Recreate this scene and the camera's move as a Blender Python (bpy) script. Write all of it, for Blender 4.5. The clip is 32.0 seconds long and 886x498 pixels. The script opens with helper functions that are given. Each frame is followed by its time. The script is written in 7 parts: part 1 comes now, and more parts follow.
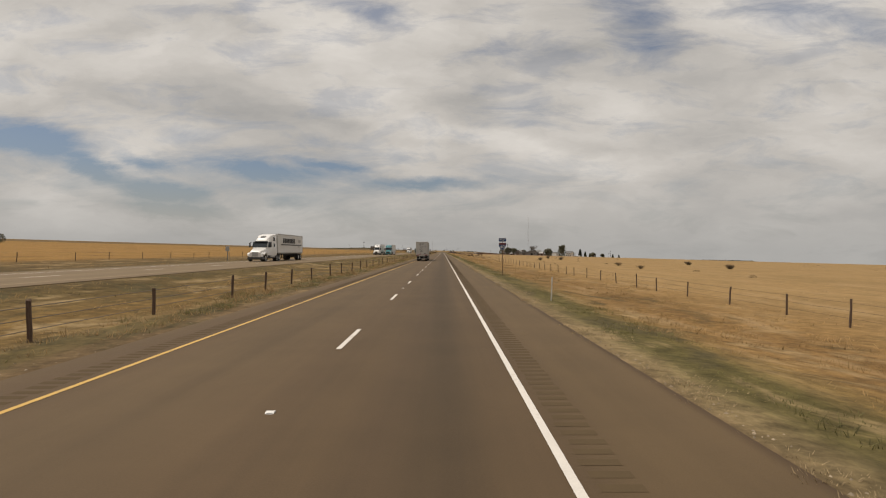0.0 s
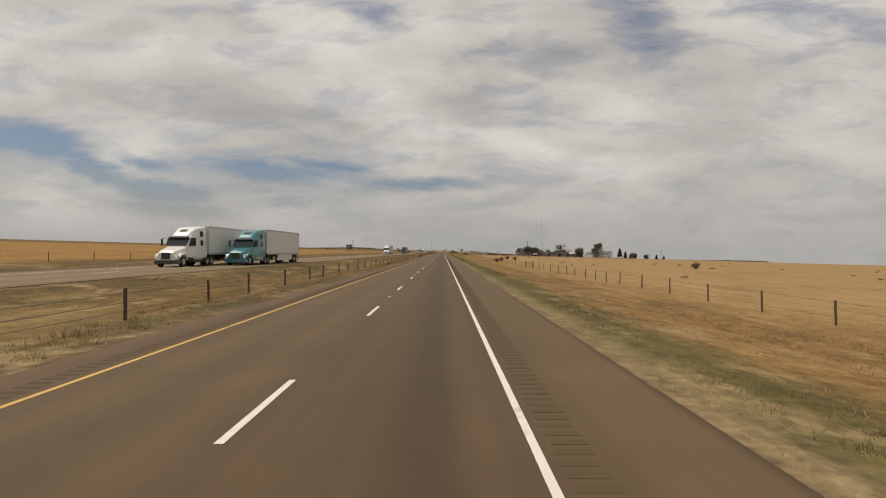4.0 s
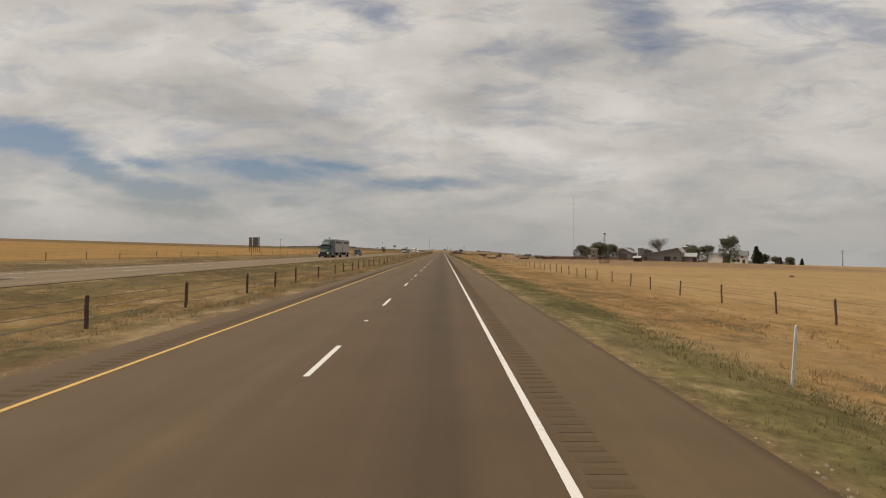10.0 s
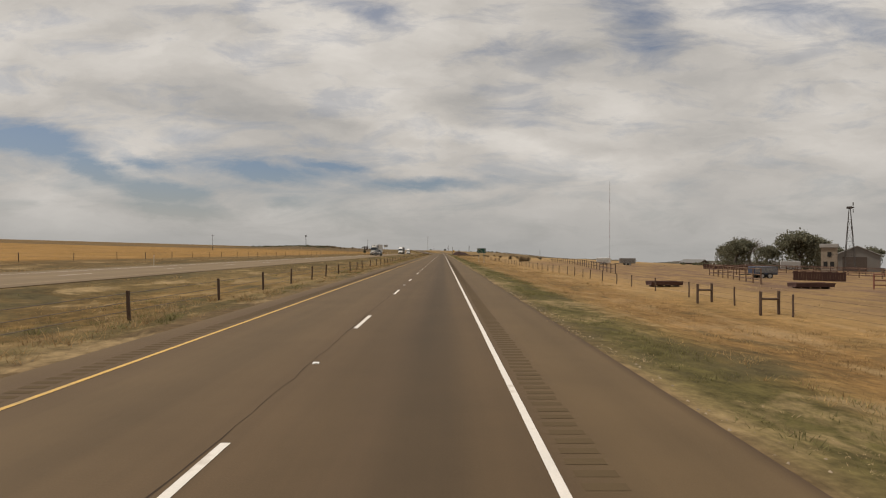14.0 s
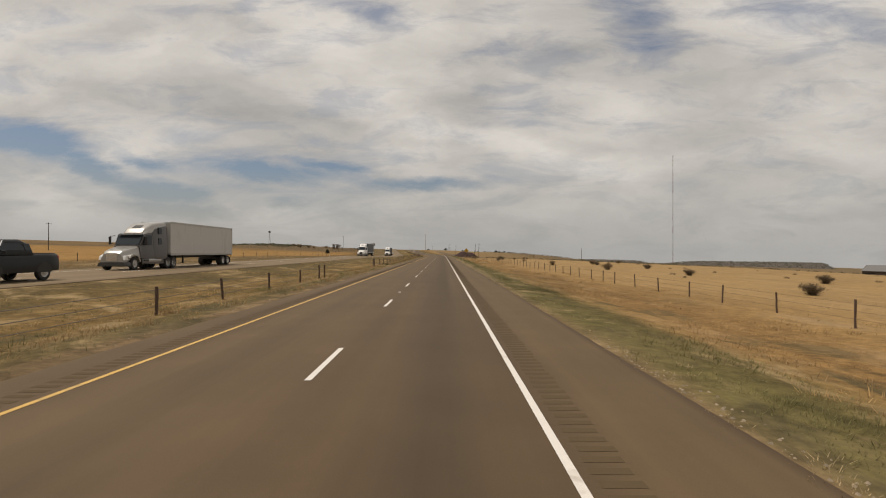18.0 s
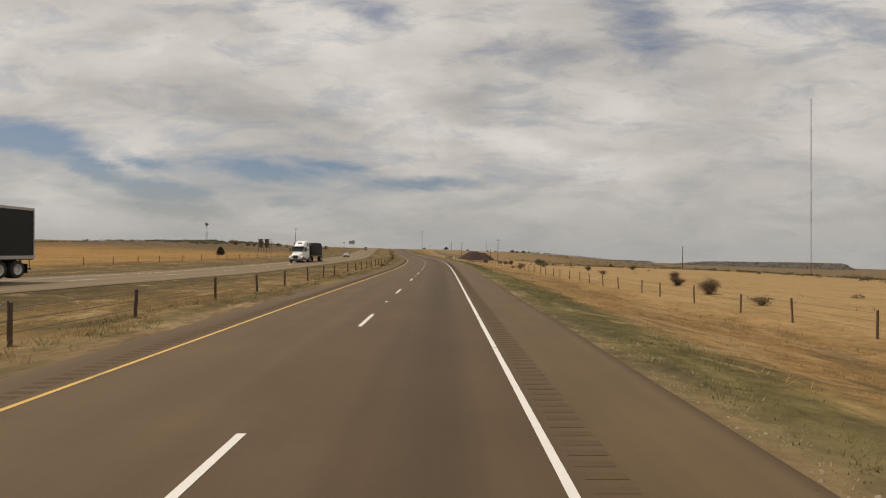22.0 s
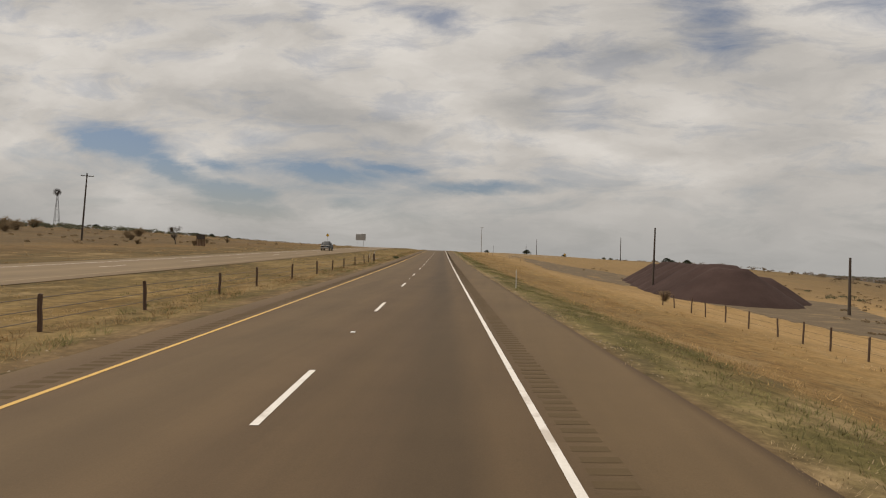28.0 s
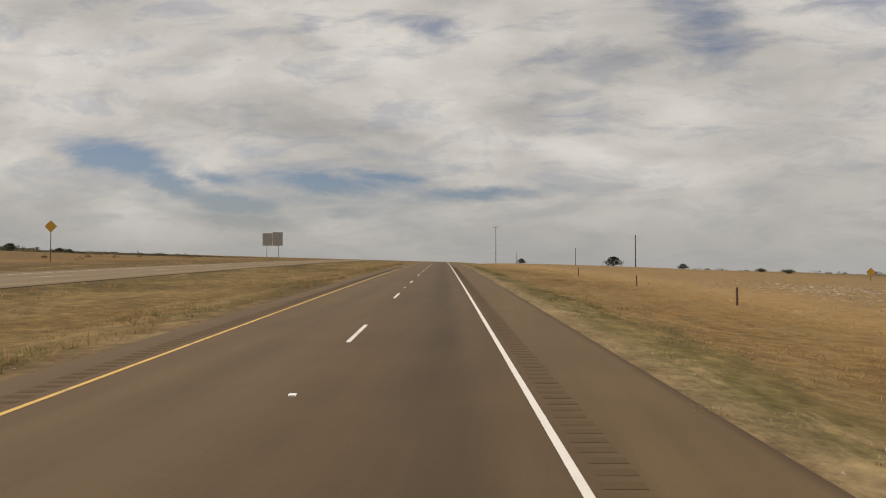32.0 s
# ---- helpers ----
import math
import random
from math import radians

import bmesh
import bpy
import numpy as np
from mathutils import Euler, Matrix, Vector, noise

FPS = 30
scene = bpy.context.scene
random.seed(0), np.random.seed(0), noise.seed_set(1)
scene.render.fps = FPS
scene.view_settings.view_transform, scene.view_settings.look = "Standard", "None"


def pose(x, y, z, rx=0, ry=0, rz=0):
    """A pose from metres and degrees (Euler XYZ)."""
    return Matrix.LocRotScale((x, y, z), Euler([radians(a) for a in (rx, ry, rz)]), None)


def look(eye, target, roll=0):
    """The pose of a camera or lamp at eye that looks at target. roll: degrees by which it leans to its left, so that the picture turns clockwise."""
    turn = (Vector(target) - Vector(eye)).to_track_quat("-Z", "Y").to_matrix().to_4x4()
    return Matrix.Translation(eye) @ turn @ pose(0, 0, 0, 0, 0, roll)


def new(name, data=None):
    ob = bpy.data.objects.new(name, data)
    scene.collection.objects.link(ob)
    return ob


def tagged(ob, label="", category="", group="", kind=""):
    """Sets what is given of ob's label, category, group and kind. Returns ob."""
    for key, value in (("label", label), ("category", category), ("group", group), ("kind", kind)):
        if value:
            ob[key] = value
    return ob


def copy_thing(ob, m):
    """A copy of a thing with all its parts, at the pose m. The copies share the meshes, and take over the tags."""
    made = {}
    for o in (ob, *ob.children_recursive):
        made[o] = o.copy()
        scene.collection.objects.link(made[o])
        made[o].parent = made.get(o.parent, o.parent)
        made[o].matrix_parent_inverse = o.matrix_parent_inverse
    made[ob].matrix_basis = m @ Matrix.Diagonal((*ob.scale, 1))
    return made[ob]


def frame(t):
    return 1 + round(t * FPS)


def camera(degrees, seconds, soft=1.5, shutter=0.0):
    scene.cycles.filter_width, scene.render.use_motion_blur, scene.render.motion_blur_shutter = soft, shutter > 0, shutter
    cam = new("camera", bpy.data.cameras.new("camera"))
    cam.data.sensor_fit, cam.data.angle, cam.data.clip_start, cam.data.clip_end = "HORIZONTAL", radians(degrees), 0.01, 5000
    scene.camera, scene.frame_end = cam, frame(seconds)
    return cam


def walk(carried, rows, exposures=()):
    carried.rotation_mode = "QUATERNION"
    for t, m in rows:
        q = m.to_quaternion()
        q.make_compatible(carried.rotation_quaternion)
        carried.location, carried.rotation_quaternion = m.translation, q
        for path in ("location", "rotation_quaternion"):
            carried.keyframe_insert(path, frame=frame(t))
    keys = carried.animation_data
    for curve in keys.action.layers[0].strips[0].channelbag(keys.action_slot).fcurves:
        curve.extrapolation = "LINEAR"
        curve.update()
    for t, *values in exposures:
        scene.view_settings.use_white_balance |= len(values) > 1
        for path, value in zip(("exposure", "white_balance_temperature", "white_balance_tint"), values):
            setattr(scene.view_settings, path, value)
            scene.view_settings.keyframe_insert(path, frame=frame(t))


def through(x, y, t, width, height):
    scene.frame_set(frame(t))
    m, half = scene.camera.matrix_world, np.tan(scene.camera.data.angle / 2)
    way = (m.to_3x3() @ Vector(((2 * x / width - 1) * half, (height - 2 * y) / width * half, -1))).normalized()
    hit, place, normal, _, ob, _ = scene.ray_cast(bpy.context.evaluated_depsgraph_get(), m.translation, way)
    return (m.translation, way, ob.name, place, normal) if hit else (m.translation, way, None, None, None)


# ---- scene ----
# ======== the road's line: everything is placed by u (metres right of the driven line) and s (metres along it) ========
SPEED, EYE = 38.07, 2.25                 # metres a second, eye above the road
_ss = np.arange(-600.0, 5200.0, 2.0)
_f = np.clip((_ss - 872.0) / 165.0, 0, 1)
_psi = np.radians(6.2) * (_f * _f * (3 - 2 * _f))                # the bend to the left
_gx = np.concatenate(([0.0], np.cumsum(-np.sin(_psi[:-1]) * 2.0)))
_gy = np.concatenate(([0.0], np.cumsum(np.cos(_psi[:-1]) * 2.0)))
_gy += -600.0
_grade = np.interp(_ss, [0, 980, 1060, 1180, 1225, 1500, 1900, 2600], [0, 0, 0.006, 0.019, 0.019, -0.012, -0.004, 0.0])
_gz = np.concatenate(([0.0], np.cumsum(_grade[:-1] * 2.0)))
_bank = np.radians(np.interp(_ss, [0, 860, 910, 1010, 1110, 1160], [0, 0, 1.9, 1.9, 0.4, 0.0]))


def along(s):
    """Place, heading, grade and bank of the road at s."""
    return tuple(float(np.interp(s, _ss, a)) for a in (_gx, _gy, _gz, _psi, _grade, _bank))


def smooth(a, b, x):
    k = min(1.0, max(0.0, (x - a) / (b - a)))
    return k * k * (3 - 2 * k)


ROAD_R, ROAD_L = 3.62, -7.75             # edges of the driven carriageway
FAR_R, FAR_L = -18.6, -29.6              # edges of the opposite carriageway


def height(u, s):
    """Height of the ground above the road's line."""
    bank = along(s)[5]
    if ROAD_L <= u <= ROAD_R:
        return u * math.tan(bank)
    if u > ROAD_R:
        d = u - ROAD_R
        z = ROAD_R * math.tan(bank) * (1 - smooth(0, 9, d)) - 0.026 * d - 0.42 * smooth(0.2, 7, d) + 0.30 * smooth(9, 22, d)
        z -= float(np.interp(s, [820, 890, 930, 1080, 1150, 1230], [0, 0.45, 0.6, 1.0, 0.6, 0.0])) * smooth(0.8, 10, d)
        z -= 2.0 * smooth(9, 28, d) * smooth(960, 1080, s) * (1 - smooth(1165, 1260, s))
        z -= 30.0 * smooth(110, 500, d) * smooth(760, 1000, s)
        z -= 1.8 * smooth(25, 110, d) * smooth(1080, 1180, s)
        rise = smooth(1120, 1300, s)
        z += rise * (0.013 * min(d, 120) - 0.02 * max(0.0, min(d, 260) - 120))
        z -= 3.2 * smooth(60, 170, d) * smooth(640, 800, s) * (1 - smooth(1150, 1300, s))
        return z
    d = ROAD_L - u
    low = ROAD_L * math.tan(bank)
    z = low * (1 - smooth(0, 10, d)) + 0.064 * min(d, 10.8) - 0.22 * smooth(0, 4, d) + 0.18 * smooth(7, 10.8, d)
    z -= 0.68 * smooth(3, 11, d) * float(np.interp(s, [840, 890, 1050, 1110, 1150], [0, 1, 1, 0.4, 0]))
    if u < FAR_R:
        z += 0.010 * min(FAR_R - u, FAR_R - FAR_L)
    if u < FAR_L:
        e = FAR_L - u
        z += 0.018 * min(e, 90) + 0.027 * max(0.0, e - 90) - 0.25 * smooth(0, 5, e) + 0.2 * smooth(6, 20, e)
        z += 2.8 * smooth(15, 120, e) * (1 - smooth(120, 200, e)) * smooth(1040, 1160, s) * (1 - smooth(1270, 1430, s))
        z -= max(0.0, along(s)[2]) * smooth(130, 260, e) * (1 - smooth(1230, 1380, s))
    return z


SPREAD = Vector((math.cos(math.radians(3.1)), math.sin(math.radians(3.1)), 0))


def ground(u, s, up=0.0):
    """The point of the ground at u, s in the world, raised by up."""
    x, y, z, psi, _, _ = along(s)
    n = Vector((math.cos(psi), math.sin(psi), 0))
    near = max(-250.0, min(250.0, u))
    p = Vector((x, y, 0)) + n * near + SPREAD * (u - near)
    p.z = z + height(u, s) + up
    return p


def stand(u, s, turn=0.0, up=0.0):
    """The pose of an upright thing on the ground there; turn in degrees from the road's heading, counter-clockwise."""
    p = ground(u, s, up)
    return pose(p.x, p.y, p.z, 0, 0, math.degrees(along(s)[3]) + turn)


# ======== camera ========
cam = camera(80.3, 32.0, 1.1)
# seconds, u, degrees to the left, degrees up (against the road's grade), degrees of lean to the left, metres gained on the steady speed
DRIVE = (
    (0, -0.10, -0.02, 0.23, 0.06, 0.10), (1, -0.02, -0.04, 0.20, 0.10, 0.05), (2, 0.08, 0.00, 0.25, 0.00, -0.05), (3, 0.09, 0.00, 0.25, 0.00, -0.08),
    (6, 0.19, -0.05, 0.21, 0.12, 0.25), (7, 0.25, -0.03, 0.25, 0.05, 0.33), (8, 0.16, -0.06, 0.20, 0.13, 0.38), (9, 0.07, -0.04, 0.18, 0.12, -0.03),
    (10, -0.05, -0.03, 0.20, 0.09, -0.04), (11, -0.10, -0.03, 0.20, 0.09, -0.03), (12, -0.02, -0.03, 0.21, 0.07, -0.05), (13, -0.03, -0.01, 0.25, 0.01, 0.06),
    (14, 0.05, -0.02, 0.25, 0.05, 0.23), (17, -0.06, -0.04, 0.21, 0.10, 0.26), (18, -0.14, -0.02, 0.24, 0.04, 0.40), (19, -0.01, 0.00, 0.25, 0.00, -0.13),
    (20, -0.07, -0.03, 0.19, 0.10, -0.18), (21, -0.06, -0.00, 0.27, -0.00, 0.16), (22, -0.03, -0.04, 0.20, 0.11, 0.13), (23, -0.03, -0.11, 0.14, 0.45, 0.51),
    (24, -0.13, -0.12, 0.13, 0.45, 0.37), (25, -0.16, -0.09, 0.14, 0.35, 0.21), (28, -0.16, -0.10, 0.11, 0.43, 0.04), (29, -0.12, -0.03, 0.20, 0.09, 0.02),
    (30, -0.23, -0.03, 0.20, 0.07, -0.06), (31, -0.14, -0.03, 0.21, 0.08, 0.04), (32, -0.16, -0.02, 0.21, 0.06, -0.06))


def eye_pose(t):
    cols = list(zip(*DRIVE))
    u, yaw, tilt, lean, gain = (float(np.interp(t, cols[0], c)) for c in cols[1:])
    s = SPEED * t + gain
    psi, grade, bank = along(s)[3:]
    p = ground(u, s)
    p.z = along(s)[2] + u * math.tan(bank) + EYE
    m = pose(p.x, p.y, p.z, 90 + tilt + math.degrees(math.atan(grade)), 0, math.degrees(psi) + yaw)
    return m @ pose(0, 0, 0, 0, 0, lean + math.degrees(bank))


walk(cam, [(k / 2, eye_pose(k / 2)) for k in range(65)], [(0, -0.19, 6780, 10), (6, -0.19, 6780, 10), (8, -0.21, 6780, 10), (14, -0.19, 6780, 10), (22, -0.19, 6780, 10), (32, -0.20, 6780, 10)])
# ======== sky and sun ========
SUN_UP, SUN_SIDE = 68.0, -88.0           # degrees above the horizon, and clockwise from the road's heading


def nodes_of(tree):
    """Two short makers for a node tree: add a node, and join two sockets."""
    def add(kind, values=(), **settings):
        n = tree.nodes.new(kind)
        for key, value in settings.items():
            setattr(n, key, value)
        for key, value in dict(values).items():
            n.inputs[key].default_value = value
        return n
    return add, tree.links.new


RENTS = ((-0.79, 0.212, 0.095, 0.028, -10, 0.95), (-0.665, 0.160, 0.075, 0.022, -24, 0.9), (-0.45, 0.140, 0.42, 0.070, -4, 0.30), (-0.562, 0.170, 0.060, 0.018, -18, 0.8), (-0.54, 0.119, 0.095, 0.020, -8, 0.95), (-0.345, 0.150, 0.140, 0.020, -5, 0.95),
         (-0.225, 0.160, 0.065, 0.012, -8, 0.8), (-0.495, 0.082, 0.095, 0.018, -8, 0.8), (-0.04, 0.127, 0.115, 0.013, 2, 0.9), (-0.295, 0.096, 0.050, 0.014, -4, 0.6), (0.163, 0.258, 0.080, 0.016, -4, 0.24), (0.372, 0.425, 0.090, 0.050, -28, 0.46),
         (0.717, 0.447, 0.130, 0.032, -8, 0.40), (0.114, 0.393, 0.060, 0.018, 10, 0.22), (-0.166, 0.465, 0.080, 0.020, -12, 0.36), (-0.37, 0.447, 0.032, 0.026, -40, 0.3))
# fuller and thinner parts of the cloud sheet, in the same terms; the last number lifts or lowers its tone
HEAPS = ((-0.52, 0.377, 0.33, 0.075, -6, 0.42), (-0.39, 0.270, 0.36, 0.036, -8, -0.46), (0.07, 0.215, 0.28, 0.028, -12, 0.32), (0.0, 0.335, 0.15, 0.065, -24, -0.32), (0.50, 0.250, 0.28, 0.090, -5, 0.14), (0.68, 0.160, 0.10, 0.035, 0, -0.26),
         (0.70, 0.345, 0.14, 0.050, -10, -0.20), (-0.24, 0.405, 0.10, 0.060, -30, 0.25), (-0.40, 0.075, 0.50, 0.060, 0, 0.22))


def make_world():
    world = bpy.data.worlds.new("sky")
    scene.world = world
    world.use_nodes = True
    tree = world.node_tree
    tree.nodes.clear()
    add, join = nodes_of(tree)
    out, back = add("ShaderNodeOutputWorld"), add("ShaderNodeBackground", {"Strength": 1.0})
    sky = add("ShaderNodeTexSky", sky_type="NISHITA", sun_disc=False, sun_elevation=radians(SUN_UP), sun_rotation=radians(SUN_SIDE),
              air_density=1.0, dust_density=2.0)
    blue = add("ShaderNodeMix", {0: 1.0, "B": (0.080, 0.080, 0.084, 1)}, data_type="RGBA", blend_type="MULTIPLY")
    join(sky.outputs[0], blue.inputs["A"])
    place = add("ShaderNodeTexCoord")
    split = add("ShaderNodeSeparateXYZ")
    join(place.outputs["Generated"], split.inputs[0])
    lift = add("ShaderNodeMath", {1: 0.0}, operation="MAXIMUM")
    join(split.outputs[2], lift.inputs[0])
    # where the veils open: soft long rents, (azimuth, height, half length, half width, tilt), as tangents ahead of the road
    front = add("ShaderNodeMath", {1: 0.05}, operation="MAXIMUM")
    ahead = add("ShaderNodeMath", operation="ABSOLUTE")
    join(split.outputs[1], ahead.inputs[0])
    join(ahead.outputs[0], front.inputs[0])
    side, rise = add("ShaderNodeMath", operation="DIVIDE"), add("ShaderNodeMath", operation="DIVIDE")
    join(split.outputs[0], side.inputs[0])
    join(front.outputs[0], side.inputs[1])
    join(split.outputs[2], rise.inputs[0])
    join(front.outputs[0], rise.inputs[1])
    at = add("ShaderNodeCombineXYZ")
    join(side.outputs[0], at.inputs[0])
    join(rise.outputs[0], at.inputs[1])
    ruffle = add("ShaderNodeMapping", {"Rotation": (0, 0, radians(16)), "Scale": (4.8, 12.0, 1)})
    join(at.outputs[0], ruffle.inputs[0])
    warp = add("ShaderNodeTexNoise", {"Scale": 1.0, "Detail": 9.0, "Roughness": 0.66})
    join(ruffle.outputs[0], warp.inputs["Vector"])
    centre = add("ShaderNodeVectorMath", {1: (0.5, 0.5, 0.5)}, operation="SUBTRACT")
    join(warp.outputs["Color"], centre.inputs[0])
    push = add("ShaderNodeVectorMath", {1: (0.17, 0.06, 0)}, operation="MULTIPLY")
    join(centre.outputs[0], push.inputs[0])
    bent = add("ShaderNodeVectorMath", operation="ADD")
    join(at.outputs[0], bent.inputs[0])
    join(push.outputs[0], bent.inputs[1])
    def spots(rows, joined, wide):
        """One value from soft ellipses, joined by the given operation."""
        total = None
        for cx, cy, rx, ry, tilt, deep in rows:
            spot = add("ShaderNodeMapping", {"Location": (cx, cy, 0), "Rotation": (0, 0, radians(tilt)), "Scale": (rx * wide, ry * wide, 1)}, vector_type="TEXTURE")
            join(bent.outputs[0], spot.inputs[0])
            far = add("ShaderNodeVectorMath", operation="LENGTH")
            join(spot.outputs[0], far.inputs[0])
            soft = add("ShaderNodeMapRange", {1: 0.0, 2: 1.45, 3: deep * wide, 4: 0.0}, interpolation_type="SMOOTHSTEP")
            join(far.outputs["Value"], soft.inputs[0])
            if total is None:
                total = soft.outputs[0]
            else:
                both = add("ShaderNodeMath", operation=joined)
                join(total, both.inputs[0])
                join(soft.outputs[0], both.inputs[1])
                total = both.outputs[0]
        return total

    open_sky, heaped = spots(RENTS, "MAXIMUM", 1.36), spots(HEAPS, "ADD", 1.0)
    # thin veils drawn out over the rents
    turn = add("ShaderNodeMapping", {"Location": (1.3, 0.4, 0), "Rotation": (0, 0, radians(14)), "Scale": (3.2, 11.0, 0)})
    join(at.outputs[0], turn.inputs[0])
    broad = add("ShaderNodeTexNoise", {"Scale": 1.7, "Detail": 10.0, "Roughness": 0.64, "Distortion": 0.5})
    join(turn.outputs[0], broad.inputs["Vector"])
    wisps = add("ShaderNodeMapRange", {1: 0.36, 2: 0.66, 3: 0.72, 4: 1.36})
    join(broad.outputs[0], wisps.inputs[0])
    cover = add("ShaderNodeMath", operation="SUBTRACT", use_clamp=True)
    join(wisps.outputs[0], cover.inputs[0])
    join(open_sky, cover.inputs[1])
    # haze closes the veils towards the horizon
    near = add("ShaderNodeMapRange", {1: 0.02, 2: 0.09, 3: 0.6, 4: 0.0})
    join(lift.outputs[0], near.inputs[0])
    closed = add("ShaderNodeMath", operation="MAXIMUM")
    join(cover.outputs[0], closed.inputs[0])
    join(near.outputs[0], closed.inputs[1])
    # body of the clouds: grey undersides and white tops, in drawn-out billows with finer curls on them
    turn2 = add("ShaderNodeMapping", {"Location": (4.2, 2.0, 0), "Rotation": (0, 0, radians(24)), "Scale": (1.7, 4.0, 0)})
    join(bent.outputs[0], turn2.inputs[0])
    body = add("ShaderNodeTexNoise", {"Scale": 1.6, "Detail": 8.0, "Roughness": 0.54, "Distortion": 0.25})
    join(turn2.outputs[0], body.inputs["Vector"])
    turn3 = add("ShaderNodeMapping", {"Location": (1.2, 7.0, 0), "Rotation": (0, 0, radians(30)), "Scale": (4.0, 8.5, 0)})
    join(bent.outputs[0], turn3.inputs[0])
    curls = add("ShaderNodeTexNoise", {"Scale": 1.5, "Detail": 6.0, "Roughness": 0.6, "Distortion": 0.4})
    join(turn3.outputs[0], curls.inputs["Vector"])
    curled = add("ShaderNodeMath", {1: 0.17}, operation="MULTIPLY")
    join(curls.outputs[0], curled.inputs[0])
    shape = add("ShaderNodeMath", operation="ADD")
    join(body.outputs[0], shape.inputs[0])
    join(curled.outputs[0], shape.inputs[1])
    lifted = add("ShaderNodeMath", {1: 0.36}, operation="MULTIPLY")
    join(heaped, lifted.inputs[0])
    filled = add("ShaderNodeMath", operation="ADD")
    join(shape.outputs[0], filled.inputs[0])
    join(lifted.outputs[0], filled.inputs[1])
    tone = add("ShaderNodeValToRGB")
    tone.color_ramp.elements[0].position, tone.color_ramp.elements[0].color = 0.37, (0.43, 0.425, 0.42, 1)
    tone.color_ramp.elements[1].position, tone.color_ramp.elements[1].color = 0.79, (0.79, 0.762, 0.730, 1)
    mean = tone.color_ramp.elements.new(0.57)
    mean.color = (0.60, 0.578, 0.553, 1)
    join(filled.outputs[0], tone.inputs[0])
    mix = add("ShaderNodeMix", data_type="RGBA")
    join(closed.outputs[0], mix.inputs[0])
    join(blue.outputs["Result"], mix.inputs["A"])
    join(tone.outputs[0], mix.inputs["B"])
    # the far haze just above the horizon
    haze = add("ShaderNodeMapRange", {1: 0.0, 2: 0.15, 3: 0.8, 4: 0.0})
    join(lift.outputs[0], haze.inputs[0])
    last = add("ShaderNodeMix", {"B": (0.412, 0.415, 0.414, 1)}, data_type="RGBA")
    join(haze.outputs[0], last.inputs[0])
    join(mix.outputs["Result"], last.inputs["A"])
    join(last.outputs["Result"], back.inputs[0])
    join(back.outputs[0], out.inputs[0])


make_world()
sun = new("sun", bpy.data.lights.new("sun", "SUN"))
sun.data.energy, sun.data.angle, sun.data.color = 3.9, radians(0.6), (1.0, 0.95, 0.88)
_side = radians(SUN_SIDE)
sun.matrix_basis = look((math.sin(_side) * math.cos(radians(SUN_UP)) * 60, math.cos(_side) * math.cos(radians(SUN_UP)) * 60, math.sin(radians(SUN_UP)) * 60), (0, 0, 0))
# ======== materials ========
def paint(name, colour, rough=0.6, metal=0.0, vary=0.15, scale=3.0, bump=0.0, fine=40.0, wear=None, coat=0.0, stretch=(1, 1, 1), islands=0.0):
    """A surface with two scales of variation, after its own object's space; wear is a second colour that shows in patches."""
    m = bpy.data.materials.new(name)
    m.use_nodes = True
    tree = m.node_tree
    add, join = nodes_of(tree)
    bsdf = tree.nodes["Principled BSDF"]
    bsdf.inputs["Roughness"].default_value, bsdf.inputs["Metallic"].default_value = rough, metal
    bsdf.inputs["Coat Weight"].default_value = coat
    place = add("ShaderNodeTexCoord")
    m1 = add("ShaderNodeMapping", {"Scale": stretch})
    join(place.outputs["Object"], m1.inputs[0])
    big = add("ShaderNodeTexNoise", {"Scale": scale, "Detail": 5.0, "Roughness": 0.6})
    small = add("ShaderNodeTexNoise", {"Scale": fine, "Detail": 3.0, "Roughness": 0.6})
    join(m1.outputs[0], big.inputs["Vector"])
    join(m1.outputs[0], small.inputs["Vector"])
    both = add("ShaderNodeMath", operation="ADD")
    join(big.outputs[0], both.inputs[0])
    join(small.outputs[0], both.inputs[1])
    span = add("ShaderNodeMapRange", {1: 0.6, 2: 1.4, 3: 1 - vary, 4: 1 + vary})
    join(both.outputs[0], span.inputs[0])
    value = span.outputs[0]
    if islands:
        geo = add("ShaderNodeNewGeometry")
        r = add("ShaderNodeMapRange", {1: 0.0, 2: 1.0, 3: 1 - islands, 4: 1 + islands})
        join(geo.outputs["Random Per Island"], r.inputs[0])
        times = add("ShaderNodeMath", operation="MULTIPLY")
        join(value, times.inputs[0])
        join(r.outputs[0], times.inputs[1])
        value = times.outputs[0]
    mul = add("ShaderNodeVectorMath", {0: colour}, operation="SCALE")
    join(value, mul.inputs["Scale"])
    colour_out = mul.outputs[0]
    if wear:
        ramp = add("ShaderNodeMapRange", {1: 0.56, 2: 0.66, 3: 0.0, 4: 0.85})
        join(big.outputs[0], ramp.inputs[0])
        mix = add("ShaderNodeMix", {"B": (*wear, 1)}, data_type="RGBA")
        join(ramp.outputs[0], mix.inputs[0])
        join(colour_out, mix.inputs["A"])
        colour_out = mix.outputs["Result"]
    join(colour_out, bsdf.inputs["Base Color"])
    if bump:
        b = add("ShaderNodeBump", {"Strength": bump, "Distance": 0.02})
        join(small.outputs[0], b.inputs["Height"])
        join(b.outputs[0], bsdf.inputs["Normal"])
    return m


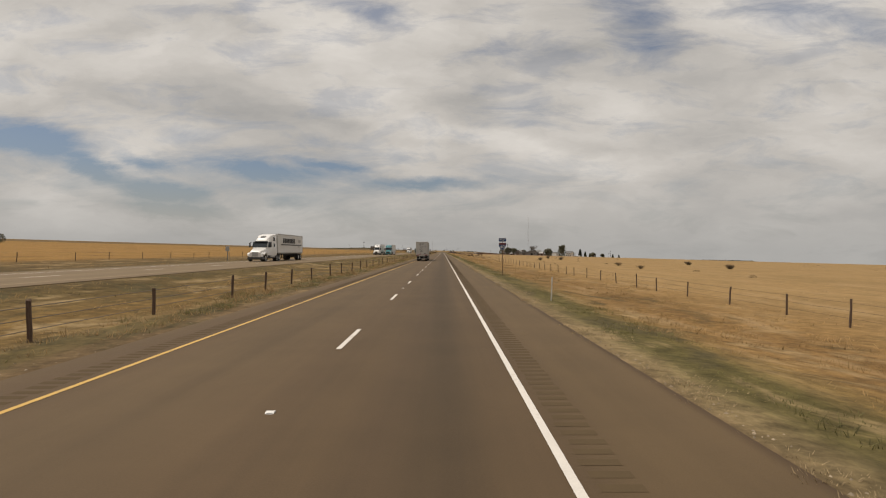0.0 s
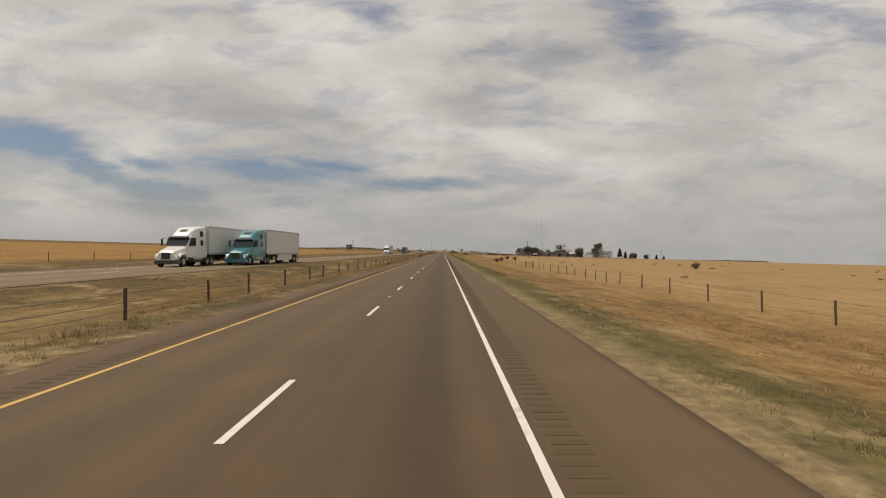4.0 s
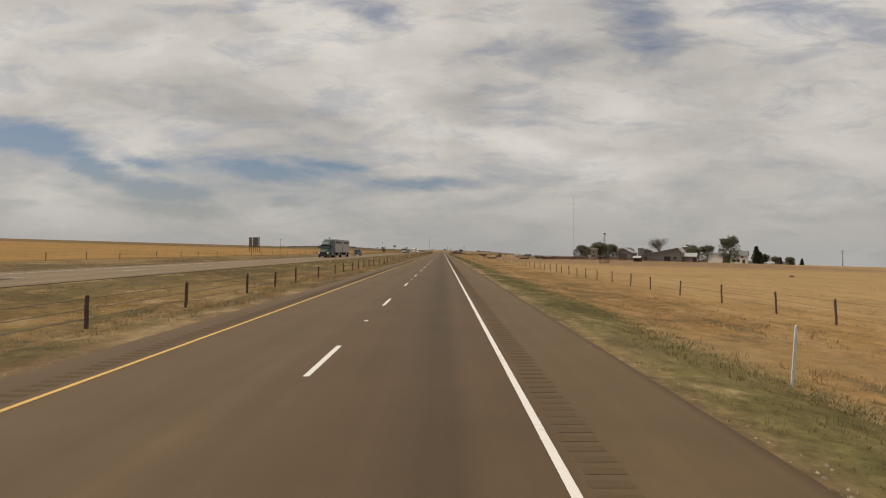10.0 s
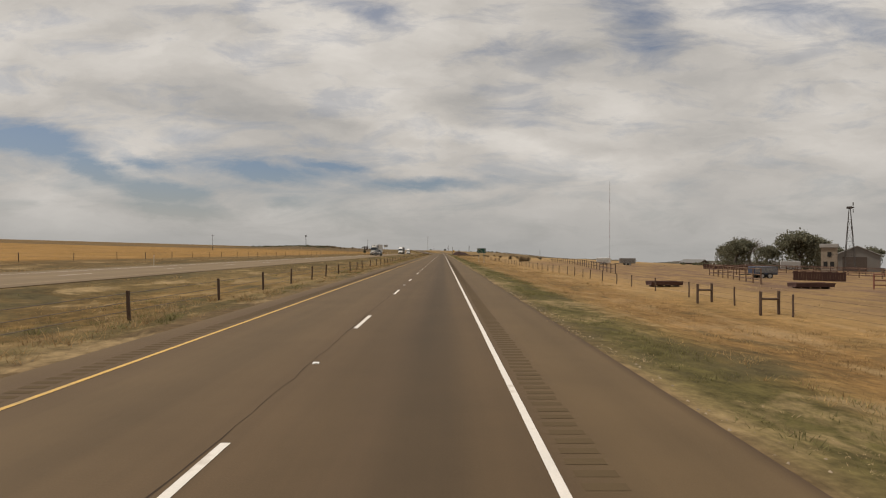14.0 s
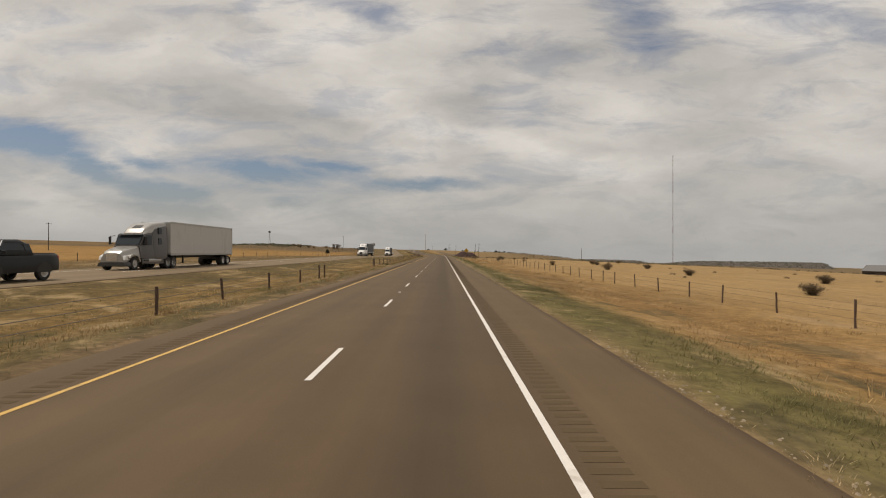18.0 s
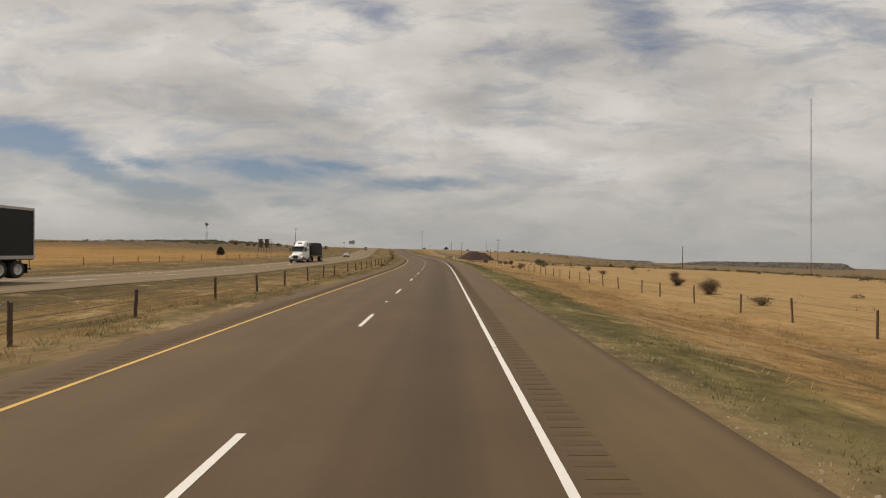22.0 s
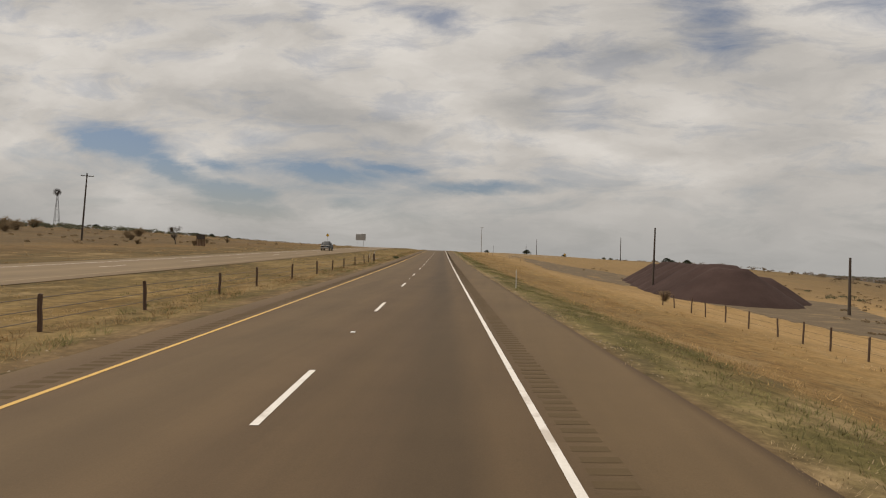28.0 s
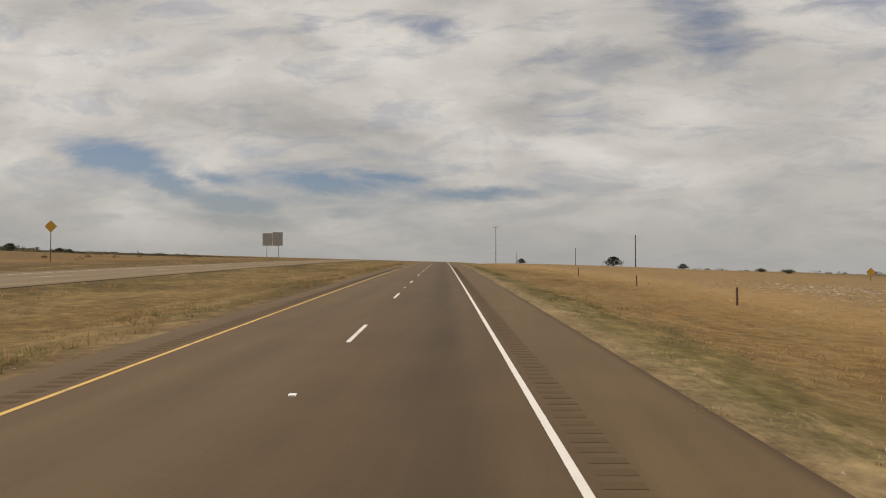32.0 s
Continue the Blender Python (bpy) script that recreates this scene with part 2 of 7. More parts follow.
def leafy(name, colour, vary=0.2, islands=0.4, through=0.45):
    """Thin leaves or blades that let part of the light through; each one of its own shade."""
    m = bpy.data.materials.new(name)
    m.use_nodes = True
    tree = m.node_tree
    add, join = nodes_of(tree)
    bsdf = tree.nodes["Principled BSDF"]
    out = tree.nodes["Material Output"]
    bsdf.inputs["Roughness"].default_value, bsdf.inputs["Specular IOR Level"].default_value = 0.75, 0.15
    place, geo = add("ShaderNodeTexCoord"), add("ShaderNodeNewGeometry")
    big = add("ShaderNodeTexNoise", {"Scale": 0.25, "Detail": 4.0, "Roughness": 0.6})
    join(place.outputs["Object"], big.inputs["Vector"])
    a = add("ShaderNodeMapRange", {1: 0.3, 2: 0.7, 3: 1 - vary, 4: 1 + vary})
    join(big.outputs[0], a.inputs[0])
    b = add("ShaderNodeMapRange", {1: 0.0, 2: 1.0, 3: 1 - islands, 4: 1 + islands})
    join(geo.outputs["Random Per Island"], b.inputs[0])
    k = add("ShaderNodeMath", operation="MULTIPLY")
    join(a.outputs[0], k.inputs[0])
    join(b.outputs[0], k.inputs[1])
    c = add("ShaderNodeVectorMath", {0: colour}, operation="SCALE")
    join(k.outputs[0], c.inputs["Scale"])
    join(c.outputs[0], bsdf.inputs["Base Color"])
    thin = add("ShaderNodeBsdfTranslucent")
    join(c.outputs[0], thin.inputs[0])
    mix = add("ShaderNodeMixShader", {0: through})
    join(bsdf.outputs[0], mix.inputs[1])
    join(thin.outputs[0], mix.inputs[2])
    join(mix.outputs[0], out.inputs[0])
    return m


def glass(name, tint=(0.03, 0.035, 0.04)):
    m = bpy.data.materials.new(name)
    m.use_nodes = True
    b = m.node_tree.nodes["Principled BSDF"]
    b.inputs["Base Color"].default_value, b.inputs["Roughness"].default_value = (*tint, 1), 0.06
    b.inputs["Specular IOR Level"].default_value = 0.2
    return m


def zones(name, bands, rough=0.95, bump=0.28):
    """Ground whose cover changes with the distance from the road: bands of (u, colour), ragged by noise."""
    m = bpy.data.materials.new(name)
    m.use_nodes = True
    tree = m.node_tree
    add, join = nodes_of(tree)
    bsdf = tree.nodes["Principled BSDF"]
    bsdf.inputs["Roughness"].default_value, bsdf.inputs["Specular IOR Level"].default_value = rough, 0.1
    u = add("ShaderNodeAttribute", attribute_name="across")
    place = add("ShaderNodeTexCoord")
    lanes = add("ShaderNodeMapping", {"Scale": (1, 0.22, 1)})
    join(place.outputs["Object"], lanes.inputs[0])
    broad = add("ShaderNodeTexNoise", {"Scale": 0.055, "Detail": 6.0, "Roughness": 0.62})
    mid = add("ShaderNodeTexNoise", {"Scale": 0.55, "Detail": 6.0, "Roughness": 0.68})
    fine = add("ShaderNodeTexNoise", {"Scale": 5.5, "Detail": 5.0, "Roughness": 0.72})
    join(place.outputs["Object"], broad.inputs["Vector"])
    join(lanes.outputs[0], mid.inputs["Vector"])
    join(place.outputs["Object"], fine.inputs["Vector"])
    shift = add("ShaderNodeMath", {1: 0.5}, operation="SUBTRACT")
    join(mid.outputs[0], shift.inputs[0])
    # the bands run straighter beside the asphalt
    right, left = add("ShaderNodeMapRange", {1: 3.7, 2: 6.5, 3: 0.35, 4: 2.4}), add("ShaderNodeMapRange", {1: -8.2, 2: -11.0, 3: 0.35, 4: 2.4})
    wider = add("ShaderNodeMath", operation="MAXIMUM")
    for k, reach in enumerate((right, left)):
        join(u.outputs["Fac"], reach.inputs[0])
        join(reach.outputs[0], wider.inputs[k])
    size = add("ShaderNodeMath", operation="MULTIPLY")
    join(shift.outputs[0], size.inputs[0])
    join(wider.outputs[0], size.inputs[1])
    ragged = add("ShaderNodeMath", operation="ADD")
    join(u.outputs["Fac"], ragged.inputs[0])
    join(size.outputs[0], ragged.inputs[1])
    lo, hi = bands[0][0], bands[-1][0]
    span = add("ShaderNodeMapRange", {1: lo, 2: hi, 3: 0.0, 4: 1.0})
    join(ragged.outputs[0], span.inputs[0])
    ramp = add("ShaderNodeValToRGB")
    els = ramp.color_ramp.elements
    while len(els) < len(bands):
        els.new(0.5)
    for e, (at, colour) in zip(els, bands):
        e.position, e.color = (at - lo) / (hi - lo), (colour[0] * 0.93, colour[1] * 0.82, colour[2] * 0.65, 1)
    join(span.outputs[0], ramp.inputs[0])
    both = add("ShaderNodeMath", operation="ADD")
    join(mid.outputs[0], both.inputs[0])
    join(fine.outputs[0], both.inputs[1])
    three = add("ShaderNodeMath", operation="ADD")
    join(both.outputs[0], three.inputs[0])
    join(broad.outputs[0], three.inputs[1])
    level = add("ShaderNodeMapRange", {1: 1.05, 2: 1.95, 3: 0.45, 4: 1.5})
    join(three.outputs[0], level.inputs[0])
    # clumps: tussocks, with the shade of the hollows between them put into the colour
    clump = add("ShaderNodeTexNoise", {"Scale": 1.7, "Detail": 8.0, "Roughness": 0.74})
    join(place.outputs["Object"], clump.inputs["Vector"])
    hollow = add("ShaderNodeMapRange", {1: 0.36, 2: 0.64, 3: 0.64, 4: 1.36})
    join(clump.outputs[0], hollow.inputs[0])
    flat_level = level
    level = add("ShaderNodeMath", operation="MULTIPLY")
    join(flat_level.outputs[0], level.inputs[0])
    join(hollow.outputs[0], level.inputs[1])
    # the open field lies more even than the verges
    even = add("ShaderNodeMapRange", {1: 10.0, 2: 19.0, 3: 1.0, 4: 0.5})
    join(u.outputs["Fac"], even.inputs[0])
    varied = add("ShaderNodeMix", {"A": 1.0}, data_type="FLOAT")
    join(even.outputs[0], varied.inputs["Factor"])
    join(level.outputs[0], varied.inputs["B"])
    level = varied
    mul = add("ShaderNodeVectorMath", operation="SCALE")
    join(ramp.outputs[0], mul.inputs[0])
    join(level.outputs[0], mul.inputs["Scale"])
    # paler straw where the grass has been laid flat
    straw = add("ShaderNodeMapRange", {1: 0.53, 2: 0.68, 3: 0.0, 4: 0.6})
    join(mid.outputs[0], straw.inputs[0])
    off = add("ShaderNodeMapRange", {1: 6.0, 2: 9.0, 3: 0.4, 4: 1.0})
    join(u.outputs["Fac"], off.inputs[0])
    amount = add("ShaderNodeMath", operation="MULTIPLY")
    join(straw.outputs[0], amount.inputs[0])
    join(off.outputs[0], amount.inputs[1])
    laid = add("ShaderNodeMix", {"B": (0.268, 0.186, 0.100, 1)}, data_type="RGBA")
    join(amount.outputs[0], laid.inputs[0])
    join(mul.outputs[0], laid.inputs["A"])
    # mottled cover: dark olive hollows and bleached mats, strongest on the verges and the median
    blotch = add("ShaderNodeMapping", {"Scale": (0.8, 0.42, 1)})
    join(place.outputs["Object"], blotch.inputs[0])
    spotty = add("ShaderNodeTexNoise", {"Scale": 0.5, "Detail": 8.0, "Roughness": 0.66, "Distortion": 0.5})
    join(blotch.outputs[0], spotty.inputs["Vector"])
    inner = add("ShaderNodeMapRange", {1: 7.0, 2: 16.0, 3: 1.0, 4: 0.22})
    join(u.outputs["Fac"], inner.inputs[0])
    outer = add("ShaderNodeMapRange", {1: -52.0, 2: -44.0, 3: 0.1, 4: 1.0})
    join(u.outputs["Fac"], outer.inputs[0])
    where = add("ShaderNodeMath", operation="MULTIPLY")
    join(inner.outputs[0], where.inputs[0])
    join(outer.outputs[0], where.inputs[1])
    for low_, high_, most, tint in ((0.47, 0.38, 0.85, (0.066, 0.053, 0.025)), (0.55, 0.64, 0.72, (0.25, 0.178, 0.092))):
        seen = add("ShaderNodeMapRange", {1: low_, 2: high_, 3: 0.0, 4: most})
        join(spotty.outputs[0], seen.inputs[0])
        share = add("ShaderNodeMath", operation="MULTIPLY")
        join(seen.outputs[0], share.inputs[0])
        join(where.outputs[0], share.inputs[1])
        tinted = add("ShaderNodeVectorMath", {0: tint}, operation="SCALE")
        join(hollow.outputs[0], tinted.inputs["Scale"])
        over = add("ShaderNodeMix", data_type="RGBA")
        join(share.outputs[0], over.inputs[0])
        join(laid.outputs["Result"], over.inputs["A"])
        join(tinted.outputs[0], over.inputs["B"])
        laid = over
    # stretches where the verge has dried to straw
    parched = add("ShaderNodeAttribute", attribute_name="dry")
    straw_ = add("ShaderNodeVectorMath", {0: (0.185, 0.134, 0.073)}, operation="SCALE")
    join(level.outputs[0], straw_.inputs["Scale"])
    dried = add("ShaderNodeMix", data_type="RGBA")
    join(parched.outputs["Fac"], dried.inputs[0])
    join(laid.outputs["Result"], dried.inputs["A"])
    join(straw_.outputs[0], dried.inputs["B"])
    laid = dried
    # patches of greener and of barer ground
    patch = add("ShaderNodeMapRange", {1: 0.56, 2: 0.70, 3: 0.0, 4: 0.55})
    join(broad.outputs[0], patch.inputs[0])
    mix = add("ShaderNodeMix", {"B": (0.175, 0.122, 0.058, 1)}, data_type="RGBA")
    join(patch.outputs[0], mix.inputs[0])
    join(laid.outputs["Result"], mix.inputs["A"])
    # rough scrubland takes over where the attribute says so
    wild = add("ShaderNodeAttribute", attribute_name="scrubby")
    rag = add("ShaderNodeMath", operation="MULTIPLY")
    join(wild.outputs["Fac"], rag.inputs[0])
    mottle = add("ShaderNodeMapRange", {1: 0.35, 2: 0.6, 3: 0.6, 4: 1.0})
    join(mid.outputs[0], mottle.inputs[0])
    join(mottle.outputs[0], rag.inputs[1])
    brush = add("ShaderNodeVectorMath", {0: (0.078, 0.057, 0.033)}, operation="SCALE")
    join(level.outputs[0], brush.inputs["Scale"])
    rough_ = add("ShaderNodeMix", data_type="RGBA")
    join(rag.outputs[0], rough_.inputs[0])
    join(mix.outputs["Result"], rough_.inputs["A"])
    join(brush.outputs[0], rough_.inputs["B"])
    # olive growth that takes over the verges past the bend
    moist = add("ShaderNodeAttribute", attribute_name="olive")
    tuft = add("ShaderNodeMapRange", {1: 0.36, 2: 0.60, 3: 0.25, 4: 1.0})
    join(mid.outputs[0], tuft.inputs[0])
    grown = add("ShaderNodeMath", operation="MULTIPLY")
    join(moist.outputs["Fac"], grown.inputs[0])
    join(tuft.outputs[0], grown.inputs[1])
    olive = add("ShaderNodeVectorMath", {0: (0.135, 0.092, 0.038)}, operation="SCALE")
    join(level.outputs[0], olive.inputs["Scale"])
    green = add("ShaderNodeMix", data_type="RGBA")
    join(grown.outputs[0], green.inputs[0])
    join(rough_.outputs["Result"], green.inputs["A"])
    join(olive.outputs[0], green.inputs["B"])
    # trodden bare earth round the farmyard
    bare = add("ShaderNodeAttribute", attribute_name="bare")
    worn = add("ShaderNodeMapRange", {1: 0.42, 2: 0.58, 3: 0.15, 4: 1.0})
    join(mid.outputs[0], worn.inputs[0])
    much = add("ShaderNodeMath", operation="MULTIPLY")
    join(bare.outputs["Fac"], much.inputs[0])
    join(worn.outputs[0], much.inputs[1])
    earth = add("ShaderNodeVectorMath", {0: (0.120, 0.074, 0.048)}, operation="SCALE")
    join(level.outputs[0], earth.inputs["Scale"])
    yard = add("ShaderNodeMix", data_type="RGBA")
    join(much.outputs[0], yard.inputs[0])
    join(green.outputs["Result"], yard.inputs["A"])
    join(earth.outputs[0], yard.inputs["B"])
    join(yard.outputs["Result"], bsdf.inputs["Base Color"])
    b = add("ShaderNodeBump", {"Strength": bump, "Distance": 0.15})
    join(clump.outputs[0], b.inputs["Height"])
    join(b.outputs[0], bsdf.inputs["Normal"])
    return m


GOLD, GREEN, PALE, DUST = (0.235, 0.148, 0.056), (0.090, 0.086, 0.038), (0.272, 0.196, 0.106), (0.125, 0.094, 0.062)
M_GROUND = zones("dry_grassland", (
    (-56, GOLD), (-52, (0.235, 0.146, 0.052)), (-47, (0.135, 0.094, 0.044)), (-38, (0.105, 0.078, 0.040)), (-31, (0.100, 0.078, 0.044)), (-19, (0.095, 0.074, 0.040)), (-16.5, (0.100, 0.078, 0.038)), (-14, (0.128, 0.093, 0.043)), (-12, (0.148, 0.103, 0.045)), (-10.6, (0.122, 0.088, 0.040)),
    (-10.1, (0.19, 0.144, 0.080)), (-9.85, (0.19, 0.144, 0.080)), (-9.6, (0.095, 0.080, 0.040)), (-8.6, (0.100, 0.082, 0.044)), (-8.2, DUST), (3.58, DUST), (3.70, (0.175, 0.140, 0.087)), (3.86, (0.130, 0.108, 0.060)), (4.12, (0.112, 0.100, 0.048)), (4.5, GREEN), (6.0, (0.094, 0.084, 0.038)), (6.9, (0.172, 0.127, 0.060)), (8.2, (0.205, 0.136, 0.064)), (11, (0.185, 0.120, 0.056)), (14, (0.235, 0.160, 0.078)), (20, PALE), (26, PALE)))


def asphalt(name, bands):
    """Road surface: bands across it for wheel paths, oil and shoulders, long streaks, and stone grain."""
    m = bpy.data.materials.new(name)
    m.use_nodes = True
    tree = m.node_tree
    add, join = nodes_of(tree)
    bsdf = tree.nodes["Principled BSDF"]
    bsdf.inputs["Roughness"].default_value, bsdf.inputs["Specular IOR Level"].default_value = 0.82, 0.27
    u = add("ShaderNodeAttribute", attribute_name="across")
    place = add("ShaderNodeTexCoord")
    streaks = add("ShaderNodeMapping", {"Scale": (1.6, 0.035, 1)})
    join(place.outputs["Object"], streaks.inputs[0])
    long = add("ShaderNodeTexNoise", {"Scale": 1.0, "Detail": 6.0, "Roughness": 0.6})
    join(streaks.outputs[0], long.inputs["Vector"])
    patch = add("ShaderNodeTexNoise", {"Scale": 0.35, "Detail": 5.0, "Roughness": 0.65})
    grain = add("ShaderNodeTexNoise", {"Scale": 45.0, "Detail": 3.0, "Roughness": 0.7})
    join(place.outputs["Object"], patch.inputs["Vector"])
    join(place.outputs["Object"], grain.inputs["Vector"])
    lo, hi = bands[0][0], bands[-1][0]
    span = add("ShaderNodeMapRange", {1: lo, 2: hi, 3: 0.0, 4: 1.0})
    join(u.outputs["Fac"], span.inputs[0])
    ramp = add("ShaderNodeValToRGB")
    els = ramp.color_ramp.elements
    while len(els) < len(bands):
        els.new(0.5)
    for e, (at, colour) in zip(els, bands):
        e.position, e.color = (at - lo) / (hi - lo), (colour[0] * 1.04, colour[1] * 0.925, colour[2] * 0.70, 1)
    join(span.outputs[0], ramp.inputs[0])
    total = add("ShaderNodeMath", operation="ADD")
    join(long.outputs[0], total.inputs[0])
    join(patch.outputs[0], total.inputs[1])
    more = add("ShaderNodeMath", operation="ADD")
    join(total.outputs[0], more.inputs[0])
    join(grain.outputs[0], more.inputs[1])
    level = add("ShaderNodeMapRange", {1: 1.0, 2: 2.0, 3: 0.74, 4: 1.26})
    join(more.outputs[0], level.inputs[0])
    mul = add("ShaderNodeVectorMath", operation="SCALE")
    join(ramp.outputs[0], mul.inputs[0])
    join(level.outputs[0], mul.inputs["Scale"])
    join(mul.outputs[0], bsdf.inputs["Base Color"])
    b = add("ShaderNodeBump", {"Strength": 0.25, "Distance": 0.01})
    join(grain.outputs[0], b.inputs["Height"])
    join(b.outputs[0], bsdf.inputs["Normal"])
    return m


WAY, OIL, SIDE = (0.075, 0.054, 0.036), (0.056, 0.041, 0.028), (0.089, 0.065, 0.042)
M_ASPHALT = asphalt("worn_asphalt", ((-7.75, (0.091, 0.066, 0.044)), (-6.9, (0.082, 0.058, 0.039)), (-6.0, (0.086, 0.062, 0.042)), (-5.2, (0.090, 0.066, 0.044)), (-4.3, (0.079, 0.058, 0.039)), (-3.4, (0.088, 0.064, 0.043)),
                                    (-2.45, (0.078, 0.056, 0.038)), (-1.5, WAY), (-0.9, (0.068, 0.049, 0.034)), (-0.35, OIL), (0.1, OIL), (0.55, WAY), (1.2, (0.073, 0.052, 0.035)), (2.0, SIDE), (3.4, SIDE), (3.62, (0.054, 0.037, 0.025))))
M_FAR_ASPHALT = asphalt("pale_asphalt", ((-29.6, (0.116, 0.090, 0.065)), (-27, (0.150, 0.118, 0.086)), (-25.4, (0.131, 0.103, 0.076)), (-23.6, (0.155, 0.121, 0.089)), (-21.8, (0.131, 0.103, 0.076)), (-20, (0.150, 0.118, 0.086)), (-18.6, (0.107, 0.081, 0.057))))
M_WHITE = paint("white_road_paint", (0.56, 0.52, 0.47), rough=0.7, vary=0.12, scale=1.2, wear=(0.38, 0.33, 0.28))
M_YELLOW = paint("yellow_road_paint", (0.48, 0.29, 0.07), rough=0.7, vary=0.15, scale=1.2, wear=(0.30, 0.2, 0.08))
# a little darker than the asphalt: the grooves' shade put into the colour
M_GROOVE = paint("rumble_groove_shade", (0.083, 0.058, 0.0325), rough=0.95, vary=0.1)
M_GROOVE.node_tree.nodes["Principled BSDF"].inputs["Specular IOR Level"].default_value = 0.1
M_POST = paint("weathered_fence_post", (0.095, 0.059, 0.040), rough=0.9, vary=0.35, scale=6, bump=0.6, stretch=(1, 1, 0.2))
M_WIRE = paint("rusty_wire", (0.085, 0.065, 0.05), rough=0.9, metal=0.0)
M_STEEL = paint("galvanised_steel", (0.34, 0.33, 0.31), rough=0.5, metal=0.5, vary=0.12)
M_RUST = paint("brown_weathering_steel", (0.13, 0.075, 0.045), rough=0.8, vary=0.25, scale=6)
# ======== makers ========
def part(name, bm, material, parent=None, label="", smooth_faces=False):
    """A bmesh as one mesh object, under a thing or part if one is given."""
    me = bpy.data.meshes.new(name)
    bm.to_mesh(me)
    bm.free()
    for mat in (material if isinstance(material, (list, tuple)) else (material,)):
        me.materials.append(mat)
    if smooth_faces:
        me.polygons.foreach_set("use_smooth", [True] * len(me.polygons))
    ob = new(name, me)
    if parent is not None:
        ob.parent = parent
    return tagged(ob, label)


def raw(name, verts, faces, material, parent=None, label=""):
    """The same from plain lists."""
    me = bpy.data.meshes.new(name)
    me.from_pydata(verts, [], faces)
    me.materials.append(material)
    ob = new(name, me)
    if parent is not None:
        ob.parent = parent
    return tagged(ob, label)


def thing(name, label, category, group="", kind="", at=None):
    ob = tagged(new(name), label, category, group, kind)
    if at is not None:
        ob.matrix_basis = at
    return ob


def box(bm, x0, x1, y0, y1, z0, z1, bevel=0.0):
    """A block between the given limits; its edges rounded where asked."""
    r = bmesh.ops.create_cube(bm, size=1.0)
    bmesh.ops.transform(bm, matrix=Matrix.LocRotScale(((x0 + x1) / 2, (y0 + y1) / 2, (z0 + z1) / 2), None, (abs(x1 - x0), abs(y1 - y0), abs(z1 - z0))), verts=r["verts"])
    if bevel:
        bmesh.ops.bevel(bm, geom=list({e for v in r["verts"] for e in v.link_edges}), offset=bevel, segments=2, affect="EDGES", profile=0.5)
    return bm


def slab(*limits, bevel=0.0):
    return box(bmesh.new(), *limits, bevel=bevel)


def rod(bm, a, b, r0, r1=None, sides=8):
    """A round bar from a to b, tapering from r0 to r1."""
    a, b = Vector(a), Vector(b)
    d = b - a
    r = bmesh.ops.create_cone(bm, cap_ends=True, segments=sides, radius1=r0, radius2=r0 if r1 is None else r1, depth=d.length)
    bmesh.ops.transform(bm, matrix=Matrix.Translation((a + b) / 2) @ d.to_track_quat("Z", "Y").to_matrix().to_4x4(), verts=r["verts"])
    return bm


def bar(a, b, r0, r1=None, sides=8):
    return rod(bmesh.new(), a, b, r0, r1, sides)


def prism(outline, x0, x1, axis="x", bevel=0.0, bm=None):
    """A flat outline of (y, z) points drawn out along x (or of (x, z) along y)."""
    bm = bm or bmesh.new()
    def at(p, k):
        return (k, p[0], p[1]) if axis == "x" else (p[0], k, p[1]) if axis == "y" else (p[0], p[1], k)
    a = [bm.verts.new(at(p, x0)) for p in outline]
    b = [bm.verts.new(at(p, x1)) for p in outline]
    faces = [bm.faces.new(a), bm.faces.new(list(reversed(b)))]
    for k in range(len(a)):
        faces.append(bm.faces.new((a[k], b[k], b[(k + 1) % len(a)], a[(k + 1) % len(a)])))
    bmesh.ops.recalc_face_normals(bm, faces=faces)
    if bevel:
        bmesh.ops.bevel(bm, geom=list({e for f in faces for e in f.edges}), offset=bevel, segments=2, affect="EDGES", profile=0.5)
    return bm


def ribbon(u0, u1, s0, s1, up, step=4.0, thick=0.0):
    """Vertices and faces of a strip along the road between two distances, lying up above the ground."""
    n = max(1, round((s1 - s0) / step))
    verts, faces = [], []
    for k in range(n + 1):
        s = s0 + (s1 - s0) * k / n
        verts += [ground(u0, s, up), ground(u1, s, up)]
        if k:
            b = 2 * k
            faces.append((b - 2, b - 1, b + 1, b))
    if thick:
        m = len(verts)
        verts += [Vector((v.x, v.y, v.z - thick)) for v in verts]
        for k in range(n):
            b = 2 * k
            faces += [(b, b + 2, m + b + 2, m + b), (b + 1, m + b + 1, m + b + 3, b + 3)]
    return verts, faces


# ======== ground and roads ========
def lush(s):
    """How green the verge beside the shoulder stands along the road."""
    return float(np.interp(s, [0, 90, 150, 300, 370, 430, 470, 510, 560, 640, 710, 750, 780, 820, 860, 980, 1060, 1120, 1170, 1230],
                           [0.6, 0.6, 0.6, 0.7, 1, 0.9, 0.65, 0.85, 0.95, 0.9, 1, 0.7, 0.55, 0.7, 1, 0.9, 0.9, 0.95, 0.8, 0.55]))


